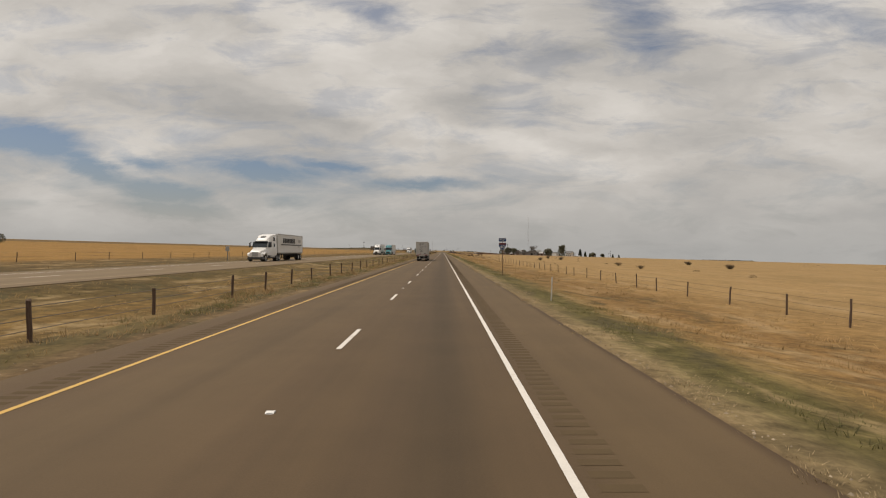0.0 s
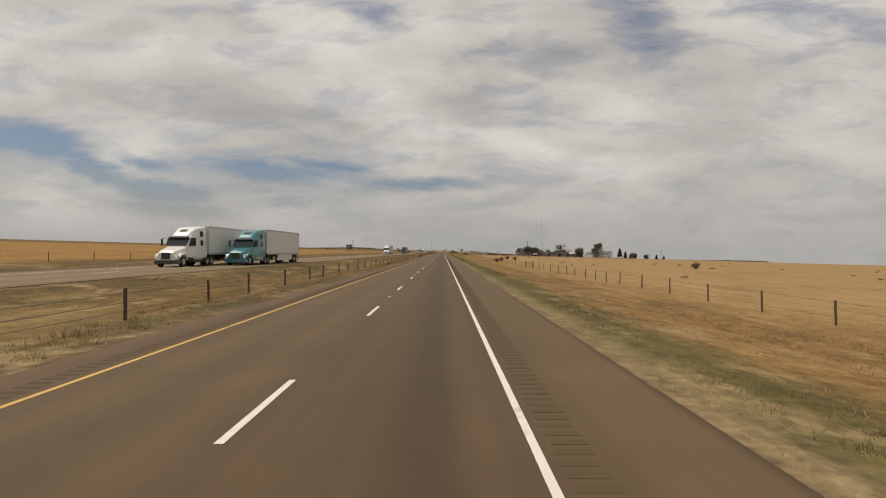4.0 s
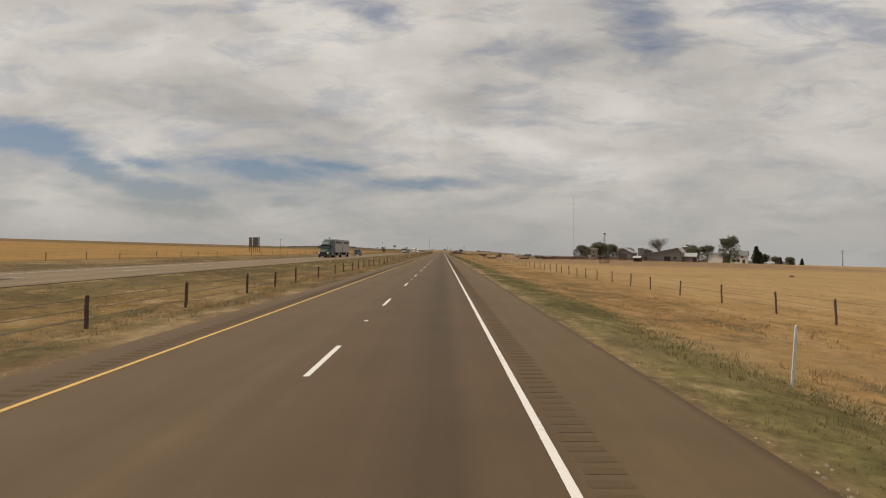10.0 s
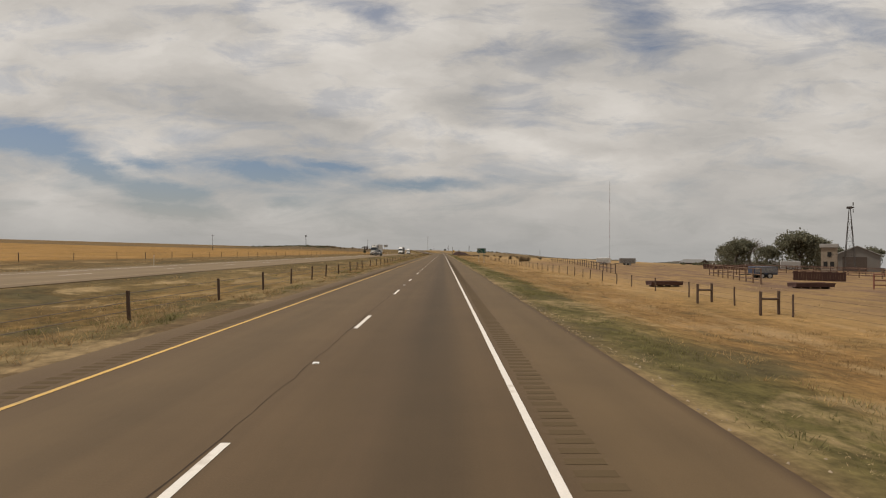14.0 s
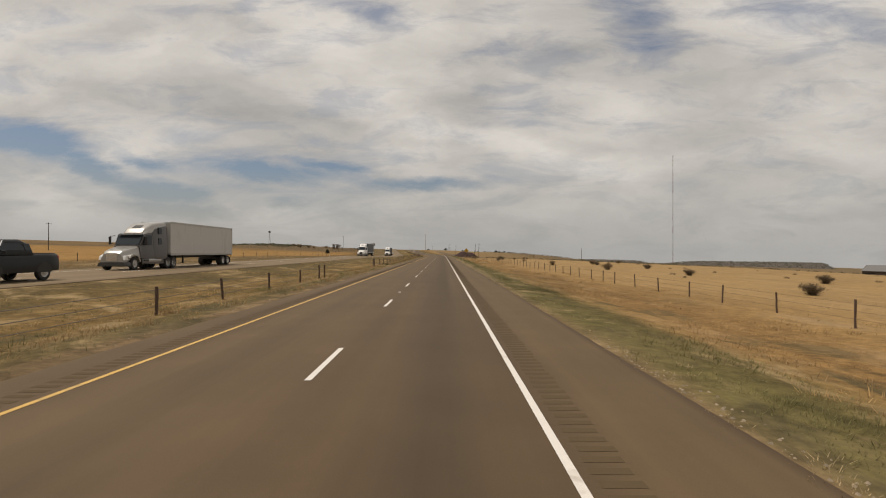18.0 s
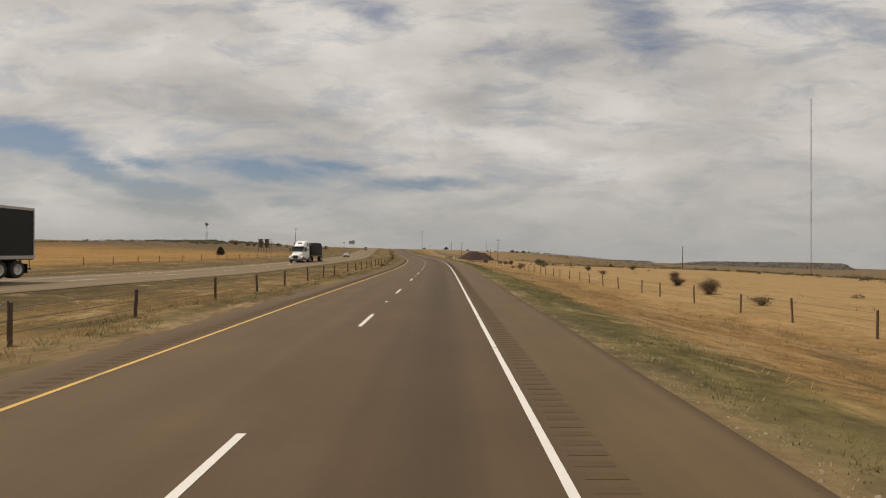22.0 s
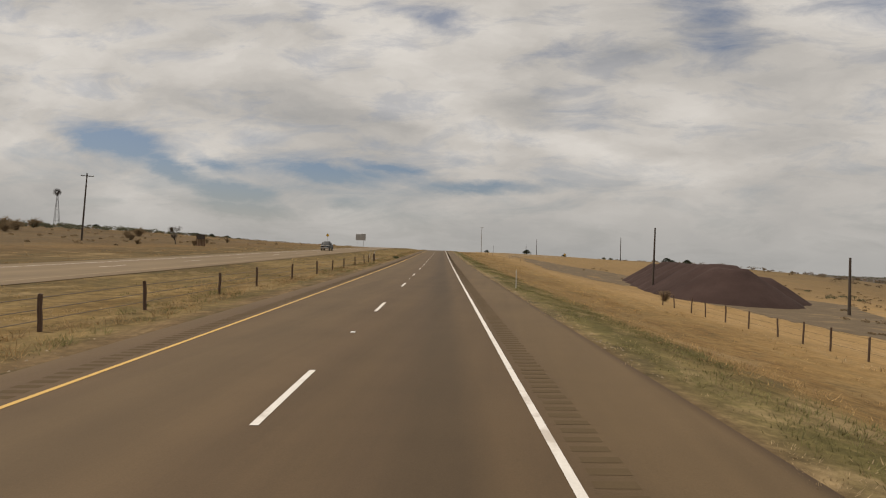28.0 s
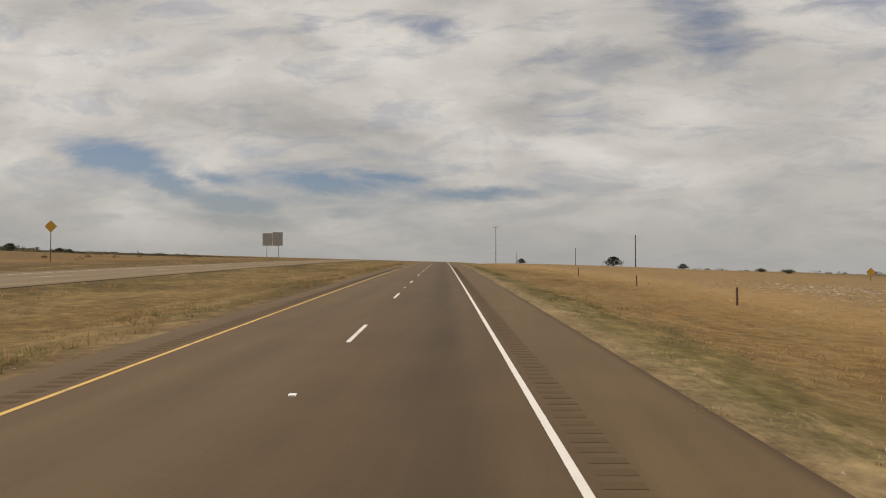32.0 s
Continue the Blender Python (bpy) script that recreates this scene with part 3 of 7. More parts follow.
def make_ground():
    us = [-3600, -2600, -1800, -1200, -800, -500, -350, -250, -200, -160, -130, -100, -80, -65, -52, -45, -40, -36, -33, -31, FAR_L, -27, -24, FAR_R - 2, FAR_R,
          -17.6, -16, -14.4, -13, -11.8, -10.8, -9.8, -9, -8.4, ROAD_L, -6, -3, 0, 2, ROAD_R, 4.1, 4.8, 5.6, 6.6, 7.8, 9.2, 10.8, 12.6, 14.6, 17, 20, 24, 29, 35, 42, 50, 60, 75, 95, 120, 150,
          190, 250, 350, 500, 800, 1200, 1800, 2600, 3600]
    ss = list(np.arange(-60, 1560, 5.0)) + [1580, 1620, 1680, 1760, 1860, 2000, 2200, 2500, 2900, 3400, 4000, 4700]
    verts, faces, across, wild, bare, olive, dry = [], [], [], [], [], [], []
    for s in ss:
        for u in us:
            rough = 0.0
            if u > ROAD_R + 0.5 or u < ROAD_L - 0.5:
                away = min(abs(u - ROAD_R), abs(u - ROAD_L))
                rough = 0.10 * min(1, away / 3) * noise.noise((u * 0.21, s * 0.13, 1.0)) + min(away / 120, 2.5) * 0.5 * noise.noise((u * 0.006, s * 0.006, 4.0))
                if FAR_L - 1 < u < FAR_R + 1:
                    rough = 0.0
            sink = -0.05 if (ROAD_L < u < ROAD_R or FAR_L < u < FAR_R) else 0.0
            verts.append(ground(u, s, rough + sink))
            across.append(u)
            bare.append(smooth(16, 24, u) * (1 - smooth(110, 170, u)) * smooth(478, 530, s) * (1 - smooth(660, 730, s)))
            dry.append(min(0.65, 1.7 * (1 - lush(s))) * smooth(3.5, 3.7, u) * (1 - smooth(4.0, 5.0, u)))
            olive.append(smooth(1000, 1120, s) * (0.8 * smooth(4.5, 6, u) * (1 - smooth(13, 20, u)) + 0.8 * smooth(8, 9, -u) * (1 - smooth(17, 19, -u))))
            wild.append(0.45 * smooth(15, 26, u) * smooth(1120, 1180, s) * (1 - smooth(60, 140, u)) + smooth(1040, 1120, s) * smooth(34, 60, -u) * (1 - 0.25 * smooth(1230, 1300, s)) + 0.85 * smooth(60, 140, u) * smooth(820, 980, s))
    w = len(us)
    for i in range(len(ss) - 1):
        for j in range(w - 1):
            a = i * w + j
            faces.append((a, a + 1, a + w + 1, a + w))
    ob = raw("ground", verts, faces, M_GROUND)
    ob.data.polygons.foreach_set("use_smooth", [True] * len(faces))
    layer = ob.data.attributes.new("across", "FLOAT", "POINT")
    layer.data.foreach_set("value", across)
    layer = ob.data.attributes.new("scrubby", "FLOAT", "POINT")
    layer.data.foreach_set("value", wild)
    layer = ob.data.attributes.new("olive", "FLOAT", "POINT")
    layer.data.foreach_set("value", olive)
    layer = ob.data.attributes.new("dry", "FLOAT", "POINT")
    layer.data.foreach_set("value", dry)
    layer = ob.data.attributes.new("bare", "FLOAT", "POINT")
    layer.data.foreach_set("value", bare)
    tagged(ob, "dry golden grassland with green strips beside the road", "ground", kind="structure")


make_ground()
END = 1560.0


def lane(name, u0, u1, up, material, label, category, thick=0.0, s0=-60, s1=END, cuts=()):
    """A strip of the road with its distance across kept for the material; cuts are further lines along it."""
    us = [u0, *cuts, u1]
    verts, faces, across = [], [], []
    n, w = round((s1 - s0) / 2.5), len(us)
    for k in range(n + 1):
        s = s0 + (s1 - s0) * k / n
        for u in us:
            verts.append(ground(u, s, up))
            across.append(u)
        if k:
            for j in range(w - 1):
                a = (k - 1) * w + j
                faces.append((a, a + 1, a + w + 1, a + w))
    if thick:
        m = len(verts)
        for k in range(n + 1):
            for u in (u0, u1):
                verts.append(ground(u, s0 + (s1 - s0) * k / n, up - thick))
                across.append(u)
            if k:
                a, c = (k - 1) * w, m + (k - 1) * 2
                faces += [(a, a + w, c + 2, c), (a + w - 1, c + 1, c + 3, a + 2 * w - 1)]
    ob = raw(name, verts, faces, material)
    layer = ob.data.attributes.new("across", "FLOAT", "POINT")
    layer.data.foreach_set("value", across)
    return tagged(ob, label, category, kind="structure")


WHITE_U, DASH_U, YELLOW_U = 1.18, -2.49, -6.22
lane("road", ROAD_L, ROAD_R, 0.0, M_ASPHALT, "brown-grey worn asphalt carriageway of a motorway", "road", 0.10, cuts=(-7.0, -6.22, -4.4, -2.49, -0.6, 1.18, 2.1))
lane("opposite_road", FAR_L, FAR_R, 0.03, M_FAR_ASPHALT, "pale worn asphalt carriageway beyond the median", "road", 0.10)
lane("edge_line_white", WHITE_U - 0.055, WHITE_U + 0.055, 0.006, M_WHITE, "solid white line along the shoulder", "road marking")
lane("edge_line_yellow", YELLOW_U - 0.055, YELLOW_U + 0.055, 0.006, M_YELLOW, "solid yellow line along the median side", "road marking")
M_FARLINE = paint("faded_yellow_paint", (0.23, 0.165, 0.085), rough=0.8, vary=0.2, scale=1.2)
lane("opposite_edge_line_yellow", -20.1, -19.98, 0.036, M_FARLINE, "faded yellow line along the opposite carriageway", "road marking")
lane("opposite_edge_line_white", -27.4, -27.28, 0.036, M_WHITE, "faded white line along the opposite carriageway", "road marking")
dashes = thing("lane_line", "broken white lane line on worn asphalt", "road marking", kind="structure")
far_dashes = thing("opposite_lane_line", "broken white lane line on the opposite carriageway", "road marking", kind="structure")
for _k in range(-3, 116):
    _s = 12.15 + 12.19 * _k
    raw("lane_dash", *ribbon(DASH_U - 0.06, DASH_U + 0.06, _s, _s + 3.05, 0.006, 1.6), M_WHITE, dashes)
    raw("lane_dash", *ribbon(-23.72, -23.6, _s + 5, _s + 8.05, 0.036, 3.1), M_WHITE, far_dashes)


def rumble(name, u0, u1, label):
    """Milled grooves in a shoulder, each a very shallow strip with sloping sides; the groove's shade is put into its
    darker colour.
    """
    verts, faces = [], []
    s, k = -20.0, 0
    while s < 1300:
        for ds, up in ((0.0, 0.0035), (0.08, 0.003), (0.16, 0.0035)):
            w = 0.02 * math.sin(k * 1.7)
            verts += [ground(u0 + w, s + ds, up), ground(u1 + w, s + ds, up)]
        b = 6 * k
        faces += [(b, b + 1, b + 3, b + 2), (b + 2, b + 3, b + 5, b + 4)]
        s, k = s + 0.305, k + 1
    tagged(raw(name, verts, faces, M_GROOVE), label, "rumble strip", kind="stuff")


rumble("rumble_strip", 1.37, 1.81, "milled rumble strip along the right shoulder")
rumble("rumble_strip", -6.92, -6.48, "milled rumble strip beside the yellow line")
# ======== more materials ========
M_TRAILER = paint("white_trailer_panel", (0.50, 0.485, 0.46), rough=0.45, vary=0.07, scale=0.8, stretch=(1, 1, 0.3), wear=(0.43, 0.41, 0.375))
M_WHITEBOX = paint("clean_white_trailer_panel", (0.63, 0.615, 0.59), rough=0.42, vary=0.06, scale=0.8, stretch=(1, 1, 0.3), wear=(0.56, 0.54, 0.505))
M_SKIRT = paint("road_grimed_skirt", (0.27, 0.245, 0.215), rough=0.6, vary=0.15, scale=1.2, stretch=(1, 1, 0.4))
M_ALLOY = paint("dull_aluminium", (0.42, 0.41, 0.39), rough=0.4, metal=0.6, vary=0.12)
M_GREYSIDE = paint("grey_trailer_panel", (0.36, 0.35, 0.34), rough=0.5, vary=0.1, scale=0.8)
M_WHITECAB = paint("white_cab_paint", (0.68, 0.66, 0.63), rough=0.3, vary=0.05, coat=0.4)
M_DARKCAB = paint("dark_maroon_cab_paint", (0.014, 0.010, 0.009), rough=0.5, vary=0.15)
M_TEALCAB = paint("teal_cab_paint", (0.03, 0.17, 0.19), rough=0.3, vary=0.1, coat=0.5)
M_GREENCAB = paint("dark_green_cab_paint", (0.008, 0.026, 0.018), rough=0.5, vary=0.1, coat=0.1)
M_GREYCAB = paint("charcoal_cab_paint", (0.045, 0.043, 0.041), rough=0.5, vary=0.12, coat=0.1)
M_DUNCAB = paint("brown_grey_cab_paint", (0.055, 0.047, 0.042), rough=0.35, vary=0.1, coat=0.3)
M_BLACK = paint("black_plastic", (0.018, 0.017, 0.016), rough=0.6, vary=0.2)
M_TYRE = paint("dusty_tyre_rubber", (0.025, 0.023, 0.021), rough=0.85, vary=0.25, scale=8)
M_CHROME = paint("chrome", (0.62, 0.61, 0.6), rough=0.18, metal=1.0, vary=0.05)
M_RED = paint("red_lens", (0.36, 0.03, 0.025), rough=0.3)
M_AMBER = paint("amber_lens", (0.6, 0.22, 0.03), rough=0.3)
M_CLEAR = paint("clear_lens", (0.7, 0.7, 0.68), rough=0.12, vary=0.05)
M_GLASS = glass("dark_vehicle_glass")
M_INK = paint("dark_lettering", (0.025, 0.024, 0.024), rough=0.6, vary=0.1)
M_LOGO_RED = paint("faded_red_print", (0.27, 0.10, 0.085), rough=0.55, vary=0.15)
M_LOGO_DARK = paint("dark_red_print", (0.085, 0.022, 0.02), rough=0.55, vary=0.15)
M_TARP = paint("black_tarpaulin", (0.012, 0.011, 0.011), rough=0.85, vary=0.3, scale=2.5, bump=0.5, fine=6)
M_SILVER = paint("silver_car_paint", (0.36, 0.34, 0.31), rough=0.3, metal=0.5, vary=0.06, coat=0.4)
M_BLACKCAR = paint("black_car_paint", (0.012, 0.012, 0.012), rough=0.4, vary=0.1)
M_BLACKCAR.node_tree.nodes["Principled BSDF"].inputs["Specular IOR Level"].default_value = 0.25
M_DARKGREEN_CAR = paint("dark_grey_car_paint", (0.012, 0.012, 0.012), rough=0.35, vary=0.1)
M_DARKGREEN_CAR.node_tree.nodes["Principled BSDF"].inputs["Specular IOR Level"].default_value = 0.25
M_SIGNGREEN = paint("green_sign_sheeting", (0.005, 0.066, 0.047), rough=0.5, vary=0.06, scale=1.2)
M_SIGNWHITE = paint("white_sign_sheeting", (0.62, 0.60, 0.57), rough=0.5, vary=0.05)
M_SIGNBLUE = paint("blue_sign_sheeting", (0.009, 0.052, 0.165), rough=0.5, vary=0.08)
M_SIGNRED = paint("dull_red_sign_sheeting", (0.17, 0.045, 0.04), rough=0.5, vary=0.08)
M_SIGNYELLOW = paint("yellow_sign_sheeting", (0.62, 0.36, 0.025), rough=0.5, vary=0.06)
M_SIGNBACK = paint("grey_sign_back", (0.36, 0.35, 0.335), rough=0.5, metal=0.2, vary=0.1)


# ======== vehicles: the front bumper stands at y = 0 and the rest lies behind it ========
def lettering(text, size, material, parent, m, width=0.0, name="lettering"):
    """Letters in the built-in font, as a thin mesh in the local x-z plane, facing -y; fitted to a width if one is given."""
    cu = bpy.data.curves.new(name, "FONT")
    cu.body, cu.size, cu.align_x, cu.align_y, cu.extrude = text, size, "CENTER", "CENTER", 0.003
    tmp = bpy.data.objects.new(name, cu)
    me = bpy.data.meshes.new_from_object(tmp)
    bpy.data.objects.remove(tmp)
    bpy.data.curves.remove(cu)
    xs = [v.co.x for v in me.vertices]
    k = width / (max(xs) - min(xs)) if width else 1.0
    me.transform(Matrix.Rotation(math.pi / 2, 4, "X") @ Matrix.Diagonal((k, 1, 1, 1)))
    me.transform(m)
    me.materials.clear()
    me.materials.append(material)
    ob = new(name, me)
    ob.parent = parent
    return ob


def loft(rings, steps=3):
    """A body through cross-sections (y, half width below, half width above, z below, z above), eased between them, with rounded upper corners and crisp lower edges."""
    rows = np.array(rings, dtype=float)
    eased = []
    for k in range(len(rows) - 1):
        p0, p1, p2, p3 = rows[max(0, k - 1)], rows[k], rows[k + 1], rows[min(len(rows) - 1, k + 2)]
        m1, m2 = (p2 - p0) * 0.35, (p3 - p1) * 0.35
        for j in range(steps):
            t = j / steps
            eased.append((2 * t ** 3 - 3 * t * t + 1) * p1 + (t ** 3 - 2 * t * t + t) * m1 + (3 * t * t - 2 * t ** 3) * p2 + (t ** 3 - t * t) * m2)
        for j in range(1, steps):
            eased[-j][0] = p1[0] + (p2[0] - p1[0]) * (steps - j) / steps
    eased.append(rows[-1])
    bm = bmesh.new()
    loops = []
    for y, wb, wt, z0, z1 in eased:
        r = min(0.22, (z1 - z0) * 0.36, wt * 0.45)
        half = [(wb, z0), (wb + 0.012, z0 + (z1 - z0) * 0.25), (wb * 0.6 + wt * 0.4 + 0.014, z0 + (z1 - z0) * 0.5)]
        half += [(wt - r + r * math.cos(math.pi * k / 8), z1 - r + r * math.sin(math.pi * k / 8)) for k in range(5)]
        half.append((wt * 0.35, z1 + 0.012))
        loops.append([bm.verts.new((x, y, z)) for x, z in half + [(-x, z) for x, z in reversed(half)]])
    n = len(loops[0])
    for a, b in zip(loops, loops[1:]):
        for k in range(n):
            bm.faces.new((a[k], a[(k + 1) % n], b[(k + 1) % n], b[k])).smooth = True
    bm.faces.new(loops[0])
    bm.faces.new(list(reversed(loops[-1])))
    bmesh.ops.recalc_face_normals(bm, faces=bm.faces[:])
    for e in bm.edges:
        if len(e.link_faces) == 2 and e.calc_face_angle(0.0) > 0.6:
            e.smooth = False
    return bm


WHEELS = {}


def wheel(parent, x, y, r, width, rim=None, name="wheel"):
    """A tyre with its rim and hub, on an axle along x; outer side away from the vehicle's middle."""
    rim = rim or M_ALLOY
    key = (r, width, rim.name, x > 0)
    out = 1 if x > 0 else -1
    if key not in WHEELS:
        bm = bmesh.new()
        prof = [(0.60, 0.5), (0.93, 0.5), (1.0, 0.36), (1.0, -0.36), (0.93, -0.5), (0.60, -0.5)]
        n = 28
        loops = [[bm.verts.new((p[1] * width, r * p[0] * math.cos(2 * math.pi * k / n), r * p[0] * math.sin(2 * math.pi * k / n))) for p in prof] for k in range(n)]
        for k in range(n):
            a, b = loops[k], loops[(k + 1) % n]
            for j in range(len(prof) - 1):
                bm.faces.new((a[j], a[j + 1], b[j + 1], b[j]))
        bmesh.ops.recalc_face_normals(bm, faces=bm.faces[:])
        tyre = bpy.data.meshes.new("tyre")
        bm.to_mesh(tyre)
        bm.free()
        tyre.materials.append(M_TYRE)
        bm = bmesh.new()
        turned = [(0.645, 0.44), (0.63, 0.50), (0.57, 0.47), (0.50, 0.20), (0.40, 0.13), (0.24, 0.13), (0.22, 0.32), (0.15, 0.36), (0.0, 0.36)] if width > 0.4 else [(0.645, 0.42), (0.63, 0.48), (0.56, 0.44), (0.46, 0.36), (0.36, 0.40), (0.22, 0.42), (0.18, 0.56), (0.0, 0.58)]
        n = 24
        loops = [[bm.verts.new((out * w_ * width, r * q * math.cos(2 * math.pi * k / n), r * q * math.sin(2 * math.pi * k / n))) for q, w_ in turned[:-1]] for k in range(n)]
        tip = bm.verts.new((out * turned[-1][1] * width, 0, 0))
        for k in range(n):
            a, b = loops[k], loops[(k + 1) % n]
            for j in range(len(turned) - 2):
                bm.faces.new((a[j], a[j + 1], b[j + 1], b[j]))
            bm.faces.new((a[-1], tip, b[-1]))
        bmesh.ops.recalc_face_normals(bm, faces=bm.faces[:])
        for k in range(10):
            a = 2 * math.pi * k / 10
            lug = (0.14, 0.19) if width > 0.4 else (0.38, 0.43)
            rod(bm, (out * width * lug[0], r * 0.31 * math.cos(a), r * 0.31 * math.sin(a)), (out * width * lug[1], r * 0.31 * math.cos(a), r * 0.31 * math.sin(a)), r * 0.035, sides=6)
        disc = bpy.data.meshes.new("rim")
        bm.to_mesh(disc)
        bm.free()
        disc.materials.append(rim)
        WHEELS[key] = (tyre, disc)
    w = new(name, WHEELS[key][0])
    w.parent, w.location = parent, (x, y, r)
    d = new("rim", WHEELS[key][1])
    d.parent = w
    return w


def tractor(root, cab, style="aero", grille=None, low=None, rear=None):
    """A long-nosed sleeper tractor; rear is the paint of cab and sleeper where it differs from the nose."""
    rear = rear or cab
    grille = grille or M_GREYCAB
    low = low or (M_BLACK if cab is M_WHITECAB else cab)
    part("chassis", box(box(slab(-0.48, -0.38, -7.3, -0.5, 0.72, 1.0), 0.38, 0.48, -7.3, -0.5, 0.72, 1.0), -0.6, 0.6, -6.9, -5.6, 1.0, 1.14), M_BLACK, root)
    hood = part("hood", loft([(-0.06, 0.85, 0.72, 0.62, 1.30), (-0.35, 0.98, 0.80, 0.60, 1.52), (-0.9, 1.02, 0.88, 0.85, 1.66), (-1.6, 1.03, 0.95, 0.95, 1.80), (-2.15, 1.08, 1.0, 0.95, 1.92)]), cab, root, smooth_faces=False)
    g = bmesh.new()
    box(g, -0.42, 0.42, -0.10, -0.03, 0.72, 1.34, 0.02)
    for k in range(7):
        box(g, -0.40, 0.40, -0.045, -0.012, 0.76 + k * 0.083, 0.795 + k * 0.083)
    part("grille", g, [grille], hood)
    part("cab", loft([(-1.95, 1.1, 1.05, 0.95, 1.95), (-2.15, 1.12, 1.0, 0.9, 2.15), (-2.75, 1.18, 0.98, 0.85, 2.88), (-3.4, 1.2, 1.06, 0.8, 3.05), (-3.75, 1.2, 1.1, 0.8, 3.1)]), rear, root)
    part("sleeper", loft([(-3.75, 1.2, 1.12, 0.8, 3.12), (-4.1, 1.22, 1.14, 0.8, 3.4), (-5.75, 1.22, 1.15, 0.8, 3.75), (-5.9, 1.2, 1.13, 0.82, 3.72)]), rear, root)
    part("roof_fairing", loft([(-2.7, 0.85, 0.7, 2.82, 2.96), (-3.3, 0.98, 0.86, 2.9, 3.42), (-4.2, 1.08, 0.98, 3.0, 3.82), (-5.85, 1.14, 1.08, 3.1, 4.02)]), cab, root)
    glassy = bmesh.new()
    prism([(-1.985, 2.02), (-2.2, 1.98), (-2.72, 2.80), (-2.60, 2.84)], -0.93, 0.93, bm=glassy)
    part("windscreen", glassy, M_GLASS, root, "dark windscreen glass")
    for sx in (-1, 1):
        part("side_window", prism([(-2.40, 2.02), (-3.42, 2.02), (-3.42, 2.80), (-2.80, 2.80)], sx * 1.06, sx * 1.225), M_GLASS, root, "dark side window glass")
        for z in (2.05, 2.95):
            part("sleeper_window", prism([(-4.45, z), (-4.95, z), (-5.02, z + 0.3), (-4.88, z + 0.55), (-4.5, z + 0.55)], sx * 1.12, sx * 1.235, bevel=0.015), M_GLASS, root, "small dark window")
        part("headlight", prism([(-0.08, 0.78), (-0.16, 1.12), (-0.62, 1.16), (-0.55, 0.84)], sx * 0.74, sx * 1.035, bevel=0.03), M_CLEAR, root, "clear headlight")
        part("fender", prism([(-0.40, 0.95), (-0.55, 1.18), (-0.95, 1.27), (-1.4, 1.22), (-1.75, 0.98), (-1.85, 0.62), (-1.72, 0.62), (-1.62, 0.92), (-1.32, 1.1), (-0.95, 1.14), (-0.64, 1.05), (-0.5, 0.86)], sx * 0.92, sx * 1.22, bevel=0.02), cab, root)
        arm = bmesh.new()
        rod(arm, (sx * 1.15, -2.35, 2.05), (sx * 1.48, -2.15, 2.12), 0.025)
        rod(arm, (sx * 1.15, -2.35, 2.75), (sx * 1.48, -2.15, 2.68), 0.025)
        mirror = part("mirror", box(arm, sx * 1.38, sx * 1.56, -2.22, -2.10, 2.02, 2.66, 0.03), M_BLACK, root, "black wing mirror")
        part("mirror_glass", slab(sx * 1.40, sx * 1.54, -2.228, -2.222, 2.08, 2.60), M_CHROME, mirror)
        tank = bmesh.new()
        rod(tank, (sx * 0.92, -3.0, 0.72), (sx * 0.92, -4.9, 0.72), 0.31, sides=16)
        part("fuel_tank", tank, M_GREYCAB if cab is M_DARKCAB else M_ALLOY, root, "dull metal fuel tank")
        part("side_skirt", slab(sx * 1.16, sx * 1.2, -5.3, -2.05, 0.42, 0.86, bevel=0.012), low, root)
        for z in (0.45, 0.72):
            part("step", slab(sx * 1.15, sx * 1.27, -2.95, -2.3, z, z + 0.05, bevel=0.01), M_BLACK, root)
        part("marker_lamp", slab(sx * 0.55, sx * 0.65, -2.86, -2.76, 2.95, 3.02, bevel=0.01), M_AMBER, root)
        part("mudflap", slab(sx * 0.85, sx * 1.2, -7.42, -7.40, 0.28, 0.95), M_BLACK, root)
        for y in (-5.95, -7.0 + 0.05):
            wheel(root, sx * 0.95, y, 0.51, 0.56)
        wheel(root, sx * 1.02, -1.12, 0.51, 0.30)
    part("bumper", loft([(-0.0, 1.05, 1.0, 0.32, 0.62), (-0.18, 1.16, 1.12, 0.30, 0.66), (-0.5, 1.2, 1.18, 0.30, 0.66)]), (cab if low is cab else M_GREYCAB) if style == "aero" else M_GREYCAB, root)
    part("visor", prism([(-2.60, 2.87), (-2.36, 2.80), (-2.38, 2.84), (-2.66, 2.94)], -0.95, 0.95), M_BLACK, root)
    part("fairing_vent", prism([(-3.30, 3.36), (-3.78, 3.58), (-3.76, 3.66), (-3.26, 3.44)], -0.34, 0.34), M_BLACK, root)
    if cab is M_DARKCAB:
        part("aerial", bar((1.18, -2.6, 2.6), (1.2, -2.65, 3.9), 0.012, 0.006, 5), M_BLACK, root)
    part("fifth_wheel", slab(-0.5, 0.5, -6.9, -6.0, 1.05, 1.14, bevel=0.03), M_BLACK, root)


